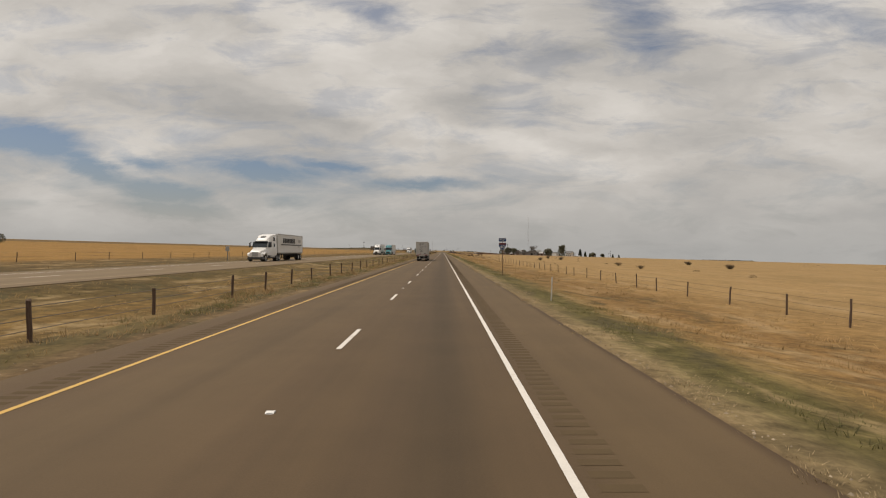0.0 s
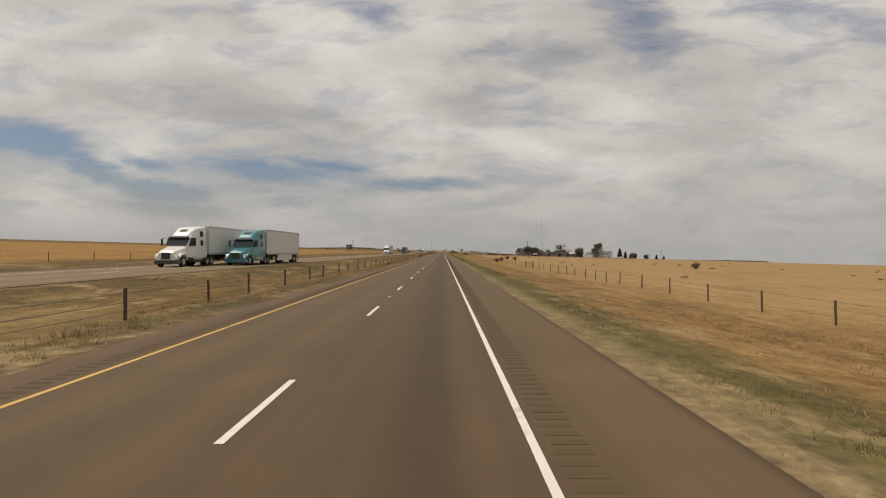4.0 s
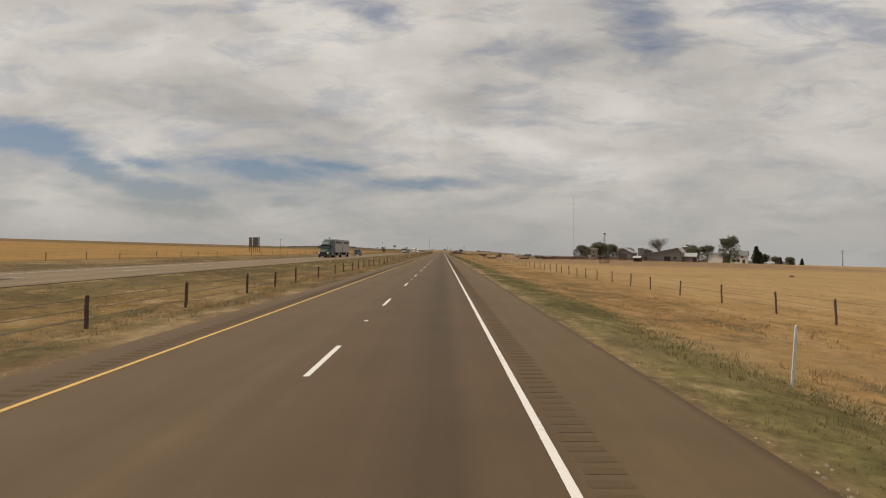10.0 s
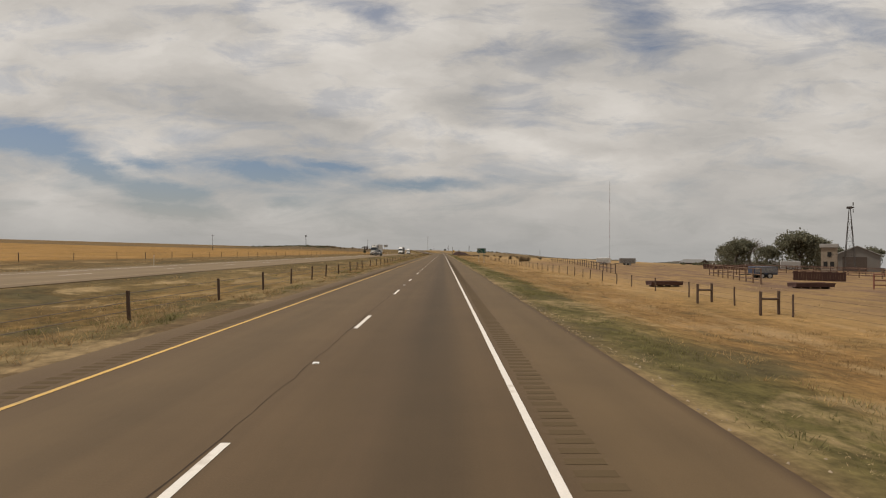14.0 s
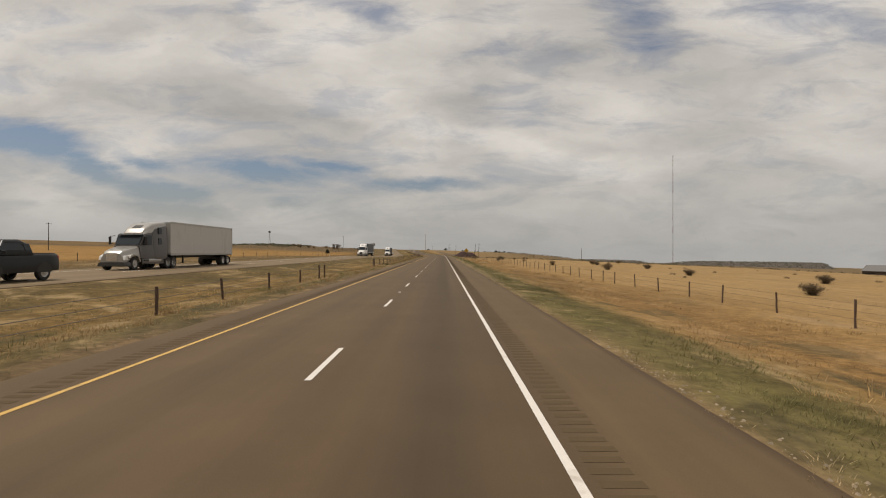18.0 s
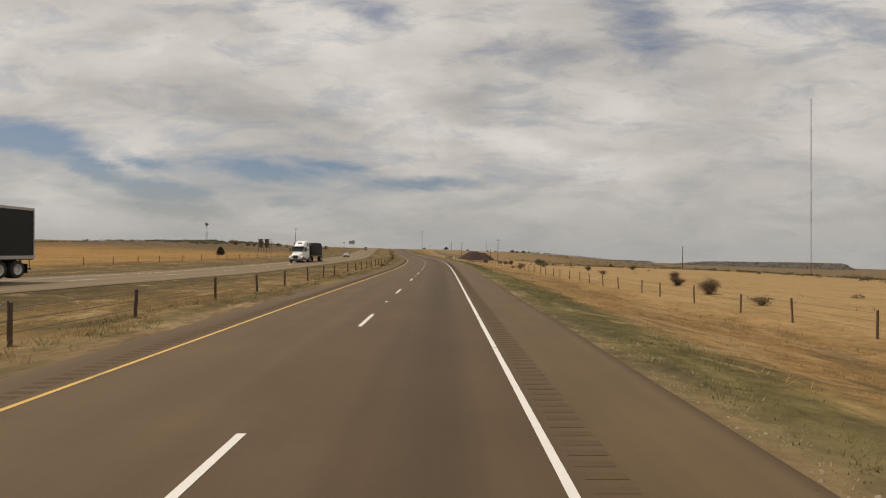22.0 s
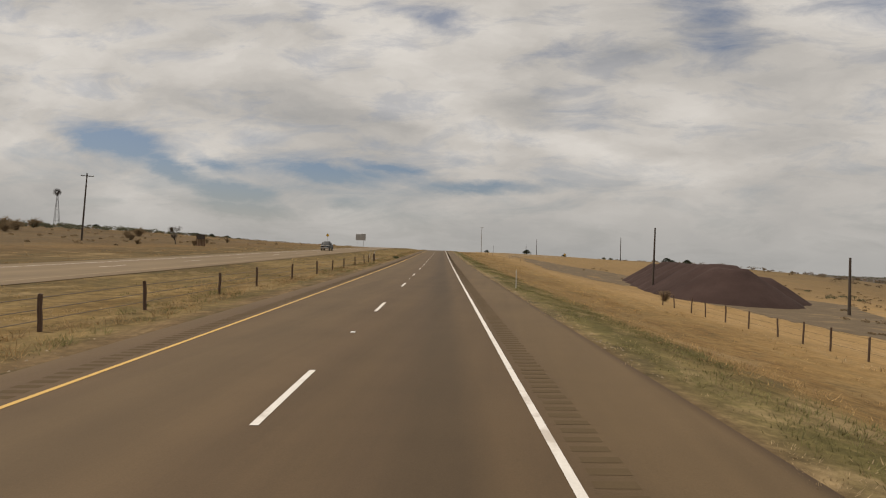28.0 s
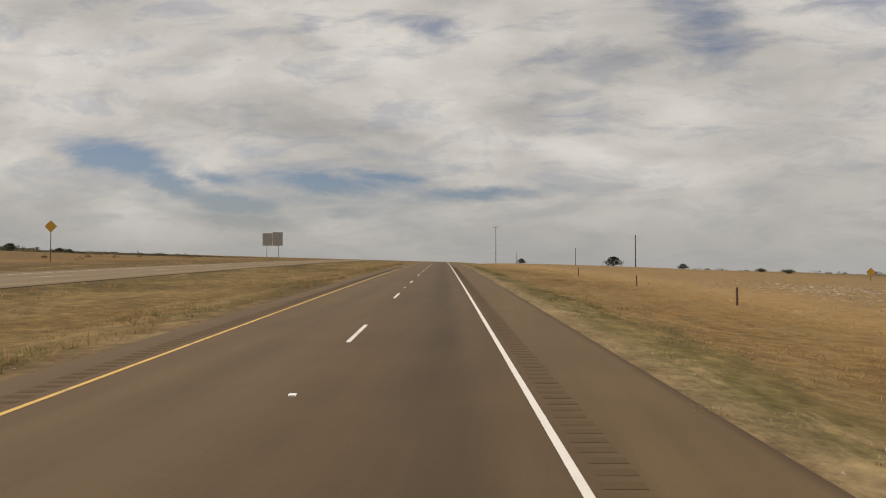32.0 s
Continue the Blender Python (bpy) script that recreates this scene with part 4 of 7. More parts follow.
def van_trailer(root, y0, length, skin, ribs=0, top=4.1, skirt=True, axles=2, low=1.12, bogie=1.15):
    """A box trailer from y0 back, with rails, doors, lamps, guard and bogie."""
    y1, w = y0 - length, 1.295
    body = part("trailer_body", slab(-w + 0.02, w - 0.02, y1 + 0.05, y0 - 0.02, low + 0.1, top - 0.05), skin, root, "box trailer panels")
    for sx in (-1, 1):
        part("top_rail", slab(sx * (w - 0.05), sx * (w + 0.012), y1, y0, top - 0.16, top, bevel=0.012), M_ALLOY if not ribs else M_TRAILER, body)
        part("bottom_rail", slab(sx * (w - 0.05), sx * (w + 0.012), y1, y0, low - 0.02, low + 0.18, bevel=0.012), M_ALLOY if not ribs else M_TRAILER, body)
        if ribs:
            me = None
            for k in range(ribs + 1):
                y = y0 - 0.35 - (length - 0.7) * k / ribs
                if me is None:
                    bm = slab(-0.011, 0.010, -0.024, 0.024, low + 0.2, top - 0.18, bevel=0.004)
                    for j in range(24):
                        box(bm, 0.009, 0.0135, -0.020, -0.004, low + 0.3 + j * 0.105, low + 0.33 + j * 0.105)
                    me = bpy.data.meshes.new("rib")
                    bm.to_mesh(me)
                    bm.free()
                    me.materials.append(M_RIB)
                rib = new("rib", me)
                rib.parent, rib.location = body, (sx * (w - 0.012), y, 0)
                rib.scale = (sx, 1, 1)
            for k in range(12):
                y = y0 - 0.5 - (length - 1) * k / 11
                part("reflector_strip", slab(sx * (w + 0.010), sx * (w + 0.018), y - 0.15, y + 0.15, low + 0.22, low + 0.27), M_RED, body)
        if skirt:
            part("side_skirt", prism([(y0 - (5.4 if ribs else 4.2), low), (y1 + bogie + 2.3, low), (y1 + bogie + 2.3, 0.38), (y0 - (5.0 if ribs else 3.7), 0.38)], sx * (w - 0.06), sx * (w - 0.02)), M_SKIRT if ribs else skin, root)
        leg = bmesh.new()
        box(leg, sx * 0.8, sx * 0.92, y0 - 3.1, y0 - 2.98, 0.42, low)
        part("landing_leg", box(leg, sx * 0.72, sx * 1.0, y0 - 3.2, y0 - 2.88, 0.38, 0.42), M_BLACK, root)
        for k in range(axles):
            wheel(root, sx * 0.97, y1 + bogie + 1.25 * k, 0.51, 0.58, M_SIGNWHITE)
        part("mudflap", slab(sx * 0.80, sx * 1.22, y1 + bogie - 0.75, y1 + bogie - 0.73, 0.25, 0.82), M_BLACK, root)
        door = part("rear_door", slab(min(sx * 0.012, sx * 1.2), max(sx * 0.012, sx * 1.2), y1 - 0.0, y1 + 0.045, low + 0.16, top - 0.2, bevel=0.006), M_TRAILER, root)
        for x in (0.28, 0.82):
            part("lock_rod", bar((sx * x, y1 - 0.03, low + 0.05), (sx * x, y1 - 0.03, top - 0.22), 0.016, sides=6), M_ALLOY, door)
        part("tail_lamp_panel", slab(min(sx * 0.72, sx * 1.24), max(sx * 0.72, sx * 1.24), y1 - 0.035, y1, low - 0.06, low + 0.12, bevel=0.01), M_BLACK, root)
        for x in (0.84, 0.98, 1.12):
            part("tail_lamp", bar((sx * x, y1 - 0.055, low + 0.03), (sx * x, y1 - 0.03, low + 0.03), 0.055, sides=12), M_RED, root, "round red tail lamp")
        part("guard_post", slab(sx * 0.42, sx * 0.54, y1 - 0.02, y1 + 0.06, 0.52, low), M_ALLOY, root)
        part("warning_strip", slab(min(sx * 0.2, sx * 1.1), max(sx * 0.2, sx * 1.1), y1 - 0.012, y1 - 0.004, low + 0.2, low + 0.26), M_RED, root)
        part("door_post", slab(min(sx * 1.2, sx * 1.31), max(sx * 1.2, sx * 1.31), y1 - 0.012, y1 + 0.06, low - 0.02, top, bevel=0.01), M_RIB if ribs else M_ALLOY, root)
    part("rear_header", slab(-1.197, 1.197, y1 - 0.012, y1 + 0.06, top - 0.2, top + 0.01, bevel=0.01), M_RIB if ribs else M_ALLOY, root)
    part("rear_sill", slab(-1.197, 1.197, y1 - 0.012, y1 + 0.06, low - 0.08, low + 0.16, bevel=0.01), M_RIB if ribs else M_ALLOY, root)
    part("rear_guard", slab(-1.15, 1.15, y1 - 0.03, y1 + 0.05, 0.46, 0.56, bevel=0.01), M_ALLOY, root)
    under = slab(-0.5, -0.38, y1 + 0.3, y0 - 2.5, 0.86, low)
    part("underframe", box(box(under, 0.38, 0.5, y1 + 0.3, y0 - 2.5, 0.86, low), -0.9, 0.9, y1 + bogie - 0.5, y1 + bogie + 1.8, 0.62, 0.86), M_BLACK, root)
    for y in (y1 + bogie, y1 + bogie + 1.25)[:axles]:
        part("axle", bar((-0.9, y, 0.51), (0.9, y, 0.51), 0.08), M_BLACK, root)
    return body, y1


M_RIB = paint("grimy_white_trim", (0.45, 0.43, 0.395), rough=0.55, vary=0.15, scale=2.0, stretch=(1, 1, 0.4))


def side_bars(root, x, specs, material):
    """Bars that stand for a fleet's print on a trailer's side: (y0, y1, z0, z1) each."""
    for y0, y1, z0, z1 in specs:
        part("printed_bar", slab(min(x, x * 1.004), max(x, x * 1.004), y0, y1, z0, z1), material, root)


ONCOMING = -25.6


def semi(label, cab, s, u=ONCOMING, skin=None, length=13.6, style="aero", turn=180.0, doubles=False, load="box", ribs=0, prints=None, grille=None, low=None, rear=None, skirt=True):
    """A tractor with its trailer, its front bumper standing at s."""
    root = thing("semi_truck", label, "truck", "trucks on the motorway")
    tractor(root, cab, style, grille, low, rear)
    y = -5.95 - 0.35
    if load == "box":
        if doubles:
            _, y1 = van_trailer(root, y, 8.5, skin, 0, 4.1, True, 1)
            part("drawbar", slab(-0.1, 0.1, y1 - 1.0, y1 + 0.3, 0.8, 0.95), M_BLACK, root)
            van_trailer(root, y1 - 0.8, 8.5, skin, 0, 4.1, True, 1)
        else:
            van_trailer(root, y, length, skin, ribs, *((4.32, True, 2, 1.22, 2.95) if ribs else (4.1, skirt)))
    else:
        y1 = y - 12.5
        part("flat_deck", slab(-1.28, 1.28, y1, y, 1.05, 1.3, bevel=0.02), M_BLACK, root)
        lump = bmesh.new()
        prism([(y - 1.2, 1.3), (y - 1.0, 3.0), (y - 1.6, 3.55), (y - 6.0, 3.75), (y - 10.8, 3.7), (y - 11.6, 3.3), (y - 11.8, 1.3)], -1.25, 1.25, bm=lump, bevel=0.12)
        bmesh.ops.subdivide_edges(lump, edges=lump.edges[:], cuts=3, use_grid_fill=True)
        for v in lump.verts:
            v.co += 0.07 * noise.noise_vector(v.co * 1.3)
        part("tarpaulin", lump, M_TARP, root, "black tarpaulin over the load", True)
        for k in range(5):
            part("strap", slab(-1.34, 1.34, y - 2.0 - 2.2 * k, y - 1.9 - 2.2 * k, 1.2, 1.34), M_AMBER, root)
        for sx in (-1, 1):
            for yy in (y1 + 1.2, y1 + 2.45):
                wheel(root, sx * 0.97, yy, 0.51, 0.58)
            part("landing_leg", slab(sx * 0.8, sx * 0.92, y - 3.1, y - 2.98, 0.4, 1.05), M_BLACK, root)
            part("tail_lamp", slab(sx * 0.85, sx * 1.15, y1 - 0.02, y1 + 0.02, 1.08, 1.2), M_RED, root)
    for x, specs, material in prints or ():
        side_bars(root, x, specs, material)
    m = stand(u, s, turn, 0.03 if u < -15 else 0.0)
    root.matrix_basis = m
    return root


# the grey-white box truck passing in the inner lane
passer = semi("dark maroon tractor with ribbed white box trailer in the passing lane", M_DARKCAB, 140.1, -4.85, M_TRAILER, 15.2, "aero", 0.0, ribs=27)
_back, _side = -6.3 - 15.2, 1.31
for _text, _size, _z, _w in (("192017", 0.42, 3.84, 1.05), ("LAX-NJI", 0.26, 3.40, 0.82), ("900Y0", 0.22, 3.04, 0.5), ("US MAIL", 0.34, 2.68, 0.95), ("HIRING", 0.12, 2.47, 0.38), ("DRIVERS", 0.12, 2.34, 0.42)):
    lettering(_text, _size, M_INK, passer, Matrix.Translation((-0.06, _back - 0.006, _z)), _w)
for _z in (2.24, 2.16):
    part("printed_bar", slab(-0.33, 0.2, _back - 0.010, _back - 0.004, _z - 0.025, _z + 0.025), M_INK, passer)
part("notice_plate", slab(0.62, 0.98, _back - 0.012, _back - 0.004, 3.1, 3.46), M_GREYSIDE, passer)
part("printed_bar", slab(0.6, 0.92, _back - 0.010, _back - 0.004, 1.62, 1.74), M_INK, passer)
part("emblem", slab(-0.45, -0.18, _back - 0.010, _back - 0.004, 1.5, 1.74), M_LOGO_RED, passer)
lettering("192017", 0.42, M_INK, passer, Matrix.Translation((_side + 0.018, -7.15, 3.75)) @ Matrix.Rotation(math.pi / 2, 4, "Z"), 1.1)
part("emblem", prism([(-8.8, 3.82), (-9.3, 3.95), (-9.8, 3.82), (-9.75, 3.70), (-9.3, 3.6), (-8.85, 3.70)], _side + 0.01, _side + 0.022), M_LOGO_DARK, passer)
part("emblem", prism([(-8.8, 3.04), (-9.3, 3.16), (-9.8, 3.06), (-9.75, 2.94), (-9.3, 2.81), (-8.85, 2.94)], _side + 0.01, _side + 0.022), M_LOGO_DARK, passer)
for _y0, _y1, _z0, _z1 in ((-9.7, -9.5, 3.26, 3.52), (-9.35, -9.15, 3.26, 3.52), (-9.0, -8.85, 3.26, 3.52), (-9.6, -9.0, 3.18, 3.22)):
    part("printed_bar", slab(_side + 0.01, _side + 0.022, _y0, _y1, _z0, _z1), M_INK, passer)

# trucks on the opposite carriageway; their left sides are turned to us
_l = -1.308
semi("white tractor with white box trailer and dark fleet stripe", M_WHITECAB, 73.0, -26.2, M_WHITEBOX,
     prints=((_l, [(-9.3 - k * 0.84, -8.66 - k * 0.84, 2.72, 3.46) for k in range(8)] + [(-19.2, -7.6, 2.38, 2.54)], M_INK),
             (_l, [(-18.6, -17.2, 2.9, 3.35), (-17.6, -17.2, 2.1, 2.36)], M_GREYSIDE)), grille=M_ALLOY, skirt=False)
semi("white tractor with plain white box trailer", M_WHITECAB, 201.0, skin=M_WHITEBOX)
semi("teal tractor with pale box trailer overtaking on the opposite carriageway", M_TEALCAB, 208.0, -21.9, M_WHITEBOX)
semi("white tractor with white box trailer carrying red panels", M_WHITECAB, 389.0, skin=M_WHITEBOX,
     prints=((_l, [(-11.2, -8.1, 2.9, 3.55), (-14.2, -11.7, 2.9, 3.55)], M_LOGO_RED), (_l, [(-14.2, -8.1, 2.25, 2.36)], M_INK), (_l, [(-17.4, -15.9, 2.2, 3.5)], M_GREYSIDE)), grille=M_BLACK, low=M_WHITECAB)
semi("dark green tractor pulling two short grey trailers", M_GREENCAB, 493.0, skin=M_GREYSIDE, style="chrome", doubles=True,
     prints=((_l, [(-13.6, -7.2, 3.2, 3.62), (-22.8, -16.6, 3.2, 3.62)], M_INK),))
semi("white-nosed tractor with dark brown sleeper and grey-white box trailer", M_SILVER, 726.0, skin=M_TRAILER, style="chrome", grille=M_CHROME, low=M_DUNCAB, rear=M_DUNCAB, skirt=False)
semi("white tractor with dark grey box trailer", M_WHITECAB, 849.0, skin=M_BLACKCAR, skirt=False)
semi("white tractor with a flatbed load under black tarpaulin", M_WHITECAB, 932.0, load="tarp")


def pane(*corners):
    """A thin sheet of glass through four corners."""
    bm = bmesh.new()
    p = [Vector(c) for c in corners]
    n = (p[1] - p[0]).cross(p[3] - p[0]).normalized() * 0.012
    a, b = [bm.verts.new(q + n) for q in p], [bm.verts.new(q - n) for q in p]
    bm.faces.new(a)
    bm.faces.new(b[::-1])
    for k in range(4):
        bm.faces.new((a[k], b[k], b[(k + 1) % 4], a[(k + 1) % 4]))
    bmesh.ops.recalc_face_normals(bm, faces=bm.faces[:])
    return bm


def car(name, label, paint_, s, kind, u=ONCOMING, turn=180.0, size=1.0, squat=1.0):
    """A passenger vehicle: van, pickup or saloon."""
    root = thing(name, label, name.replace("_", " "), "cars on the motorway")
    shapes = {
        "van": (5.2, 0.98, 0.72, [(-0.02, 0.78, 0.74, 0.32, 0.72), (-0.2, 0.92, 0.88, 0.28, 0.98), (-1.25, 0.97, 0.93, 0.25, 1.12), (-5.05, 0.97, 0.93, 0.25, 1.14), (-5.2, 0.93, 0.9, 0.3, 1.1)],
                [(-1.45, 0.9, 0.84, 1.08, 1.14), (-2.0, 0.92, 0.80, 1.08, 1.84), (-2.6, 0.92, 0.82, 1.08, 1.95), (-4.9, 0.92, 0.82, 1.08, 1.93), (-5.17, 0.9, 0.84, 1.06, 1.5)]),
        "pickup": (5.8, 1.0, 0.8, [(-0.02, 0.85, 0.82, 0.42, 0.95), (-0.2, 0.97, 0.94, 0.36, 1.15), (-1.5, 1.0, 0.96, 0.36, 1.22), (-3.7, 1.0, 0.96, 0.36, 1.25), (-5.75, 1.0, 0.97, 0.42, 1.25), (-5.8, 0.97, 0.95, 0.46, 1.22)],
                   [(-1.45, 0.92, 0.86, 1.18, 1.22), (-2.15, 0.93, 0.76, 1.18, 1.86), (-3.2, 0.93, 0.76, 1.18, 1.9), (-3.75, 0.93, 0.8, 1.18, 1.72), (-3.85, 0.92, 0.84, 1.18, 1.25)]),
        "saloon": (4.7, 0.9, 0.62, [(-0.02, 0.74, 0.7, 0.28, 0.62), (-0.25, 0.86, 0.82, 0.22, 0.78), (-1.4, 0.9, 0.85, 0.2, 0.93), (-3.6, 0.9, 0.85, 0.2, 0.96), (-4.55, 0.87, 0.82, 0.24, 0.94), (-4.7, 0.8, 0.76, 0.3, 0.8)],
                   [(-1.3, 0.82, 0.76, 0.9, 0.94), (-2.1, 0.83, 0.64, 0.9, 1.40), (-2.9, 0.83, 0.64, 0.9, 1.45), (-3.5, 0.83, 0.66, 0.9, 1.36), (-4.25, 0.82, 0.76, 0.9, 0.97)])}
    length, half, _, lower, upper = shapes[kind]
    if kind == "pickup":                 # a short, high-riding one
        length *= 0.88
        lower, upper = ([(y * 0.88, wb, wt, z0 * 1.08 + 0.06, z1 * 1.08 + 0.06) for y, wb, wt, z0, z1 in rows] for rows in (lower, upper))
    part("body", loft(lower), paint_, root)
    part("cabin", loft(upper, 1), paint_, root)
    (ya, wa, _, _, za), (yb, wb, tb, lb, zb) = upper[0], upper[1]
    part("windscreen", pane((-wa * 0.84, ya - 0.10, za + 0.07), (wa * 0.84, ya - 0.10, za + 0.07), (tb * 0.80, yb + 0.03, zb - 0.06), (-tb * 0.80, yb + 0.03, zb - 0.06)), M_GLASS, root, "dark windscreen glass")
    (yc, _, tc, _, zc), (yd, wd, _, _, zd) = upper[-2], upper[-1]
    part("rear_window", pane((wd * 0.8, yd - 0.0, zd - 0.04), (-wd * 0.8, yd - 0.0, zd - 0.04), (-tc * 0.78, yc - 0.02, zc - 0.08), (tc * 0.78, yc - 0.02, zc - 0.08)), M_GLASS, root, "dark rear glass")
    stops = [upper[1][0] + 0.30] + [u_[0] for u_ in upper[2:-1]]
    for sx in (-1, 1):
        for k, (y0, y1) in enumerate(zip(stops, stops[1:])):
            lo_y, z0, z1 = y0 + (0.42 if k == 0 else -0.05), lb + (zb - lb) * 0.30, zb - 0.17
            side = [(sx * (wb + 0.016), lo_y, z0), (sx * (wb + 0.016), y1 + 0.05, z0), (sx * (tb + 0.03), y1 + 0.05, z1), (sx * (tb + 0.03), y0 - 0.05, z1)]
            part("side_window", pane(*(side if sx < 0 else side[::-1])), M_GLASS, root, "dark side window glass")
    r = {"van": 0.36, "pickup": 0.44, "saloon": 0.33}[kind]
    for sx in (-1, 1):
        for y in (-0.95, -length + 1.05):
            wheel(root, sx * (half - 0.12), y, r, 0.24)
            part("wheel_arch", prism([(y + (r + 0.09) * math.cos(a), r + (r + 0.09) * math.sin(a)) for a in [math.pi * k / 8 for k in range(9)]], sx * (half - 0.03), sx * (half + 0.018)), M_BLACK, root)
        top = lower[1][4]
        part("headlight", slab(sx * 0.52, sx * (half - 0.05), -0.24, -0.03, top - 0.3, top - 0.1, bevel=0.03), M_CLEAR, root, "clear headlight")
        part("tail_lamp", slab(sx * (half - 0.18), sx * (half - 0.03), -length - 0.02, -length + 0.1, top - 0.25, top - 0.02, bevel=0.02), M_RED, root, "red tail lamp")
        part("wing_mirror", slab(sx * half, sx * (half + 0.2), upper[1][0] + 0.45, upper[1][0] + 0.57, upper[0][4] + 0.02, upper[0][4] + 0.18, bevel=0.03), paint_, root)
    g = slab(-0.5, 0.5, -0.06, 0.0, lower[1][4] - 0.34, lower[1][4] - 0.12, bevel=0.02)
    part("grille", g, M_BLACK if kind != "pickup" else M_CHROME, root)
    part("bumper", slab(-half + 0.06, half - 0.06, -0.22, 0.04, lower[0][3] - 0.02, lower[0][3] + 0.2, bevel=0.05), M_BLACK if kind == "saloon" else M_CHROME, root)
    if kind == "pickup":
        part("load_bed", slab(-0.82, 0.82, -5.0, -3.48, 0.96, 1.425), M_BLACK, root)
    if kind == "van":
        for sx in (-1, 1):
            part("side_trim", slab(sx * (half - 0.02), sx * (half + 0.02), -3.7, -1.5, 0.44, 0.52, bevel=0.01), M_CHROME, root, "bright trim along the sill")
    root.matrix_basis = stand(u, s, turn, 0.03) @ Matrix.Diagonal((size, size * squat, size, 1))
    return root


car("van", "dark grey full-size van with bright bumper", M_DARKGREEN_CAR, 535.8, "van", size=1.0, squat=0.84)
car("pickup_truck", "dark grey pickup truck in the inner lane", M_DARKGREEN_CAR, 709.0, "pickup", -21.9)
car("car", "silver saloon car on the opposite carriageway", M_SILVER, 1012.0, "saloon")
car("pickup_truck", "black pickup truck with chrome grille", M_BLACKCAR, 1180.0, "pickup", size=0.98, squat=0.84)
# ======== fences ========
def post_mesh(h, r, seed):
    """A weathered round post, a little bent, its top cut askew."""
    rnd = random.Random(seed)
    bm = bmesh.new()
    n, rows = 7, 4
    loops = []
    for k in range(rows):
        z = h * k / (rows - 1) - (0.15 if k == 0 else 0)
        dx, dy = rnd.uniform(-0.012, 0.012), rnd.uniform(-0.012, 0.012)
        loops.append([bm.verts.new((dx + r * rnd.uniform(0.85, 1.1) * math.cos(2 * math.pi * j / n), dy + r * rnd.uniform(0.85, 1.1) * math.sin(2 * math.pi * j / n), z + (rnd.uniform(-0.03, 0.03) if k == rows - 1 else 0))) for j in range(n)])
    for a, b in zip(loops, loops[1:]):
        for j in range(n):
            bm.faces.new((a[j], a[(j + 1) % n], b[(j + 1) % n], b[j]))
    bm.faces.new(loops[-1])
    me = bpy.data.meshes.new("fence_post")
    bm.to_mesh(me)
    bm.free()
    me.materials.append(M_POST)
    return me


STOUT = [post_mesh(1.0, 0.06, k) for k in range(4)]
THIN = [post_mesh(1.05, 0.045, 10 + k) for k in range(4)]
BRACE = [post_mesh(1.1, 0.068, 20 + k) for k in range(2)]


def fence(name, label, u, s0, s1, gap, posts, wires, seed, ends=True, tall=1.0, wander=0.25, wire=0.013):
    """Posts along the road with wires from post to post."""
    rnd = random.Random(seed)
    root = thing(name, label, "fence")
    at, s = [], s0
    while s < s1:
        at.append((u + rnd.uniform(-0.06, 0.06), s))
        s += gap * rnd.uniform(1 - wander, 1 + wander * 0.7)
    if ends:
        at[0:0] = [(u, s0 - 1.6)]
        at.append((u, at[-1][1] + 1.6))
    for k, (pu, ps) in enumerate(at):
        end = ends and (k < 2 or k > len(at) - 3)
        ob = new("fence_post", (BRACE if end else posts)[rnd.randrange(2 if end else 4)])
        ob.parent = root
        ob.matrix_basis = stand(pu, ps, rnd.uniform(0, 360)) @ pose(0, 0, 0, rnd.uniform(-3, 3), rnd.uniform(-3, 3)) @ Matrix.Diagonal((1, 1, tall * rnd.uniform(0.92, 1.06), 1))
    for h in wires:
        verts, faces = [], []
        for k, (pu, ps) in enumerate(at):
            p = ground(pu - 0.06, ps, h * tall)
            for j in range(3):
                a = 2 * math.pi * j / 3
                verts.append((p.x + wire * math.cos(a), p.y, p.z + wire * math.sin(a)))
            if k:
                b = 3 * k
                for j in range(3):
                    faces.append((b - 3 + j, b - 3 + (j + 1) % 3, b + (j + 1) % 3, b + j))
        raw("wire", verts, faces, M_WIRE, root, "rusty wire strands")
    return root


_wires = (0.28, 0.56, 0.86)
for _k, (_a, _b) in enumerate(((-20, 341), (372, 733), (763, 1145))):
    fence("median_fence", "wire fence on stout weathered wooden posts in the grass median", -10.2, _a, _b, 5.9, STOUT, _wires, 31 + _k)
fence("field_fence", "wire fence on thin weathered posts along the dry field", 15.7, -15, 590, 4.6, THIN, (0.35, 0.65, 0.95), 41, False, wire=0.005)
fence("field_fence", "wire fence on thin weathered posts along the dry field", 15.7, 592, 1086, 4.6, THIN, (0.35, 0.65, 0.95), 42, False, wire=0.005)
fence("field_fence", "wire fence on close-set thin posts before the rock mound", 18.2, 1086, 1112, 2.5, THIN, (0.35, 0.65, 0.95), 45, False, wire=0.005)
fence("far_field_fence", "thin post fence along the golden field beyond the motorway", -47.0, -10, 640, 8.5, THIN, (0.6, 1.0), 43, False, 1.0, wire=0.006)
fence("far_field_fence", "thin post fence along the golden field beyond the motorway", -47.0, 645, 1080, 8.5, THIN, (0.6, 1.0), 44, False, 1.0, wire=0.006)


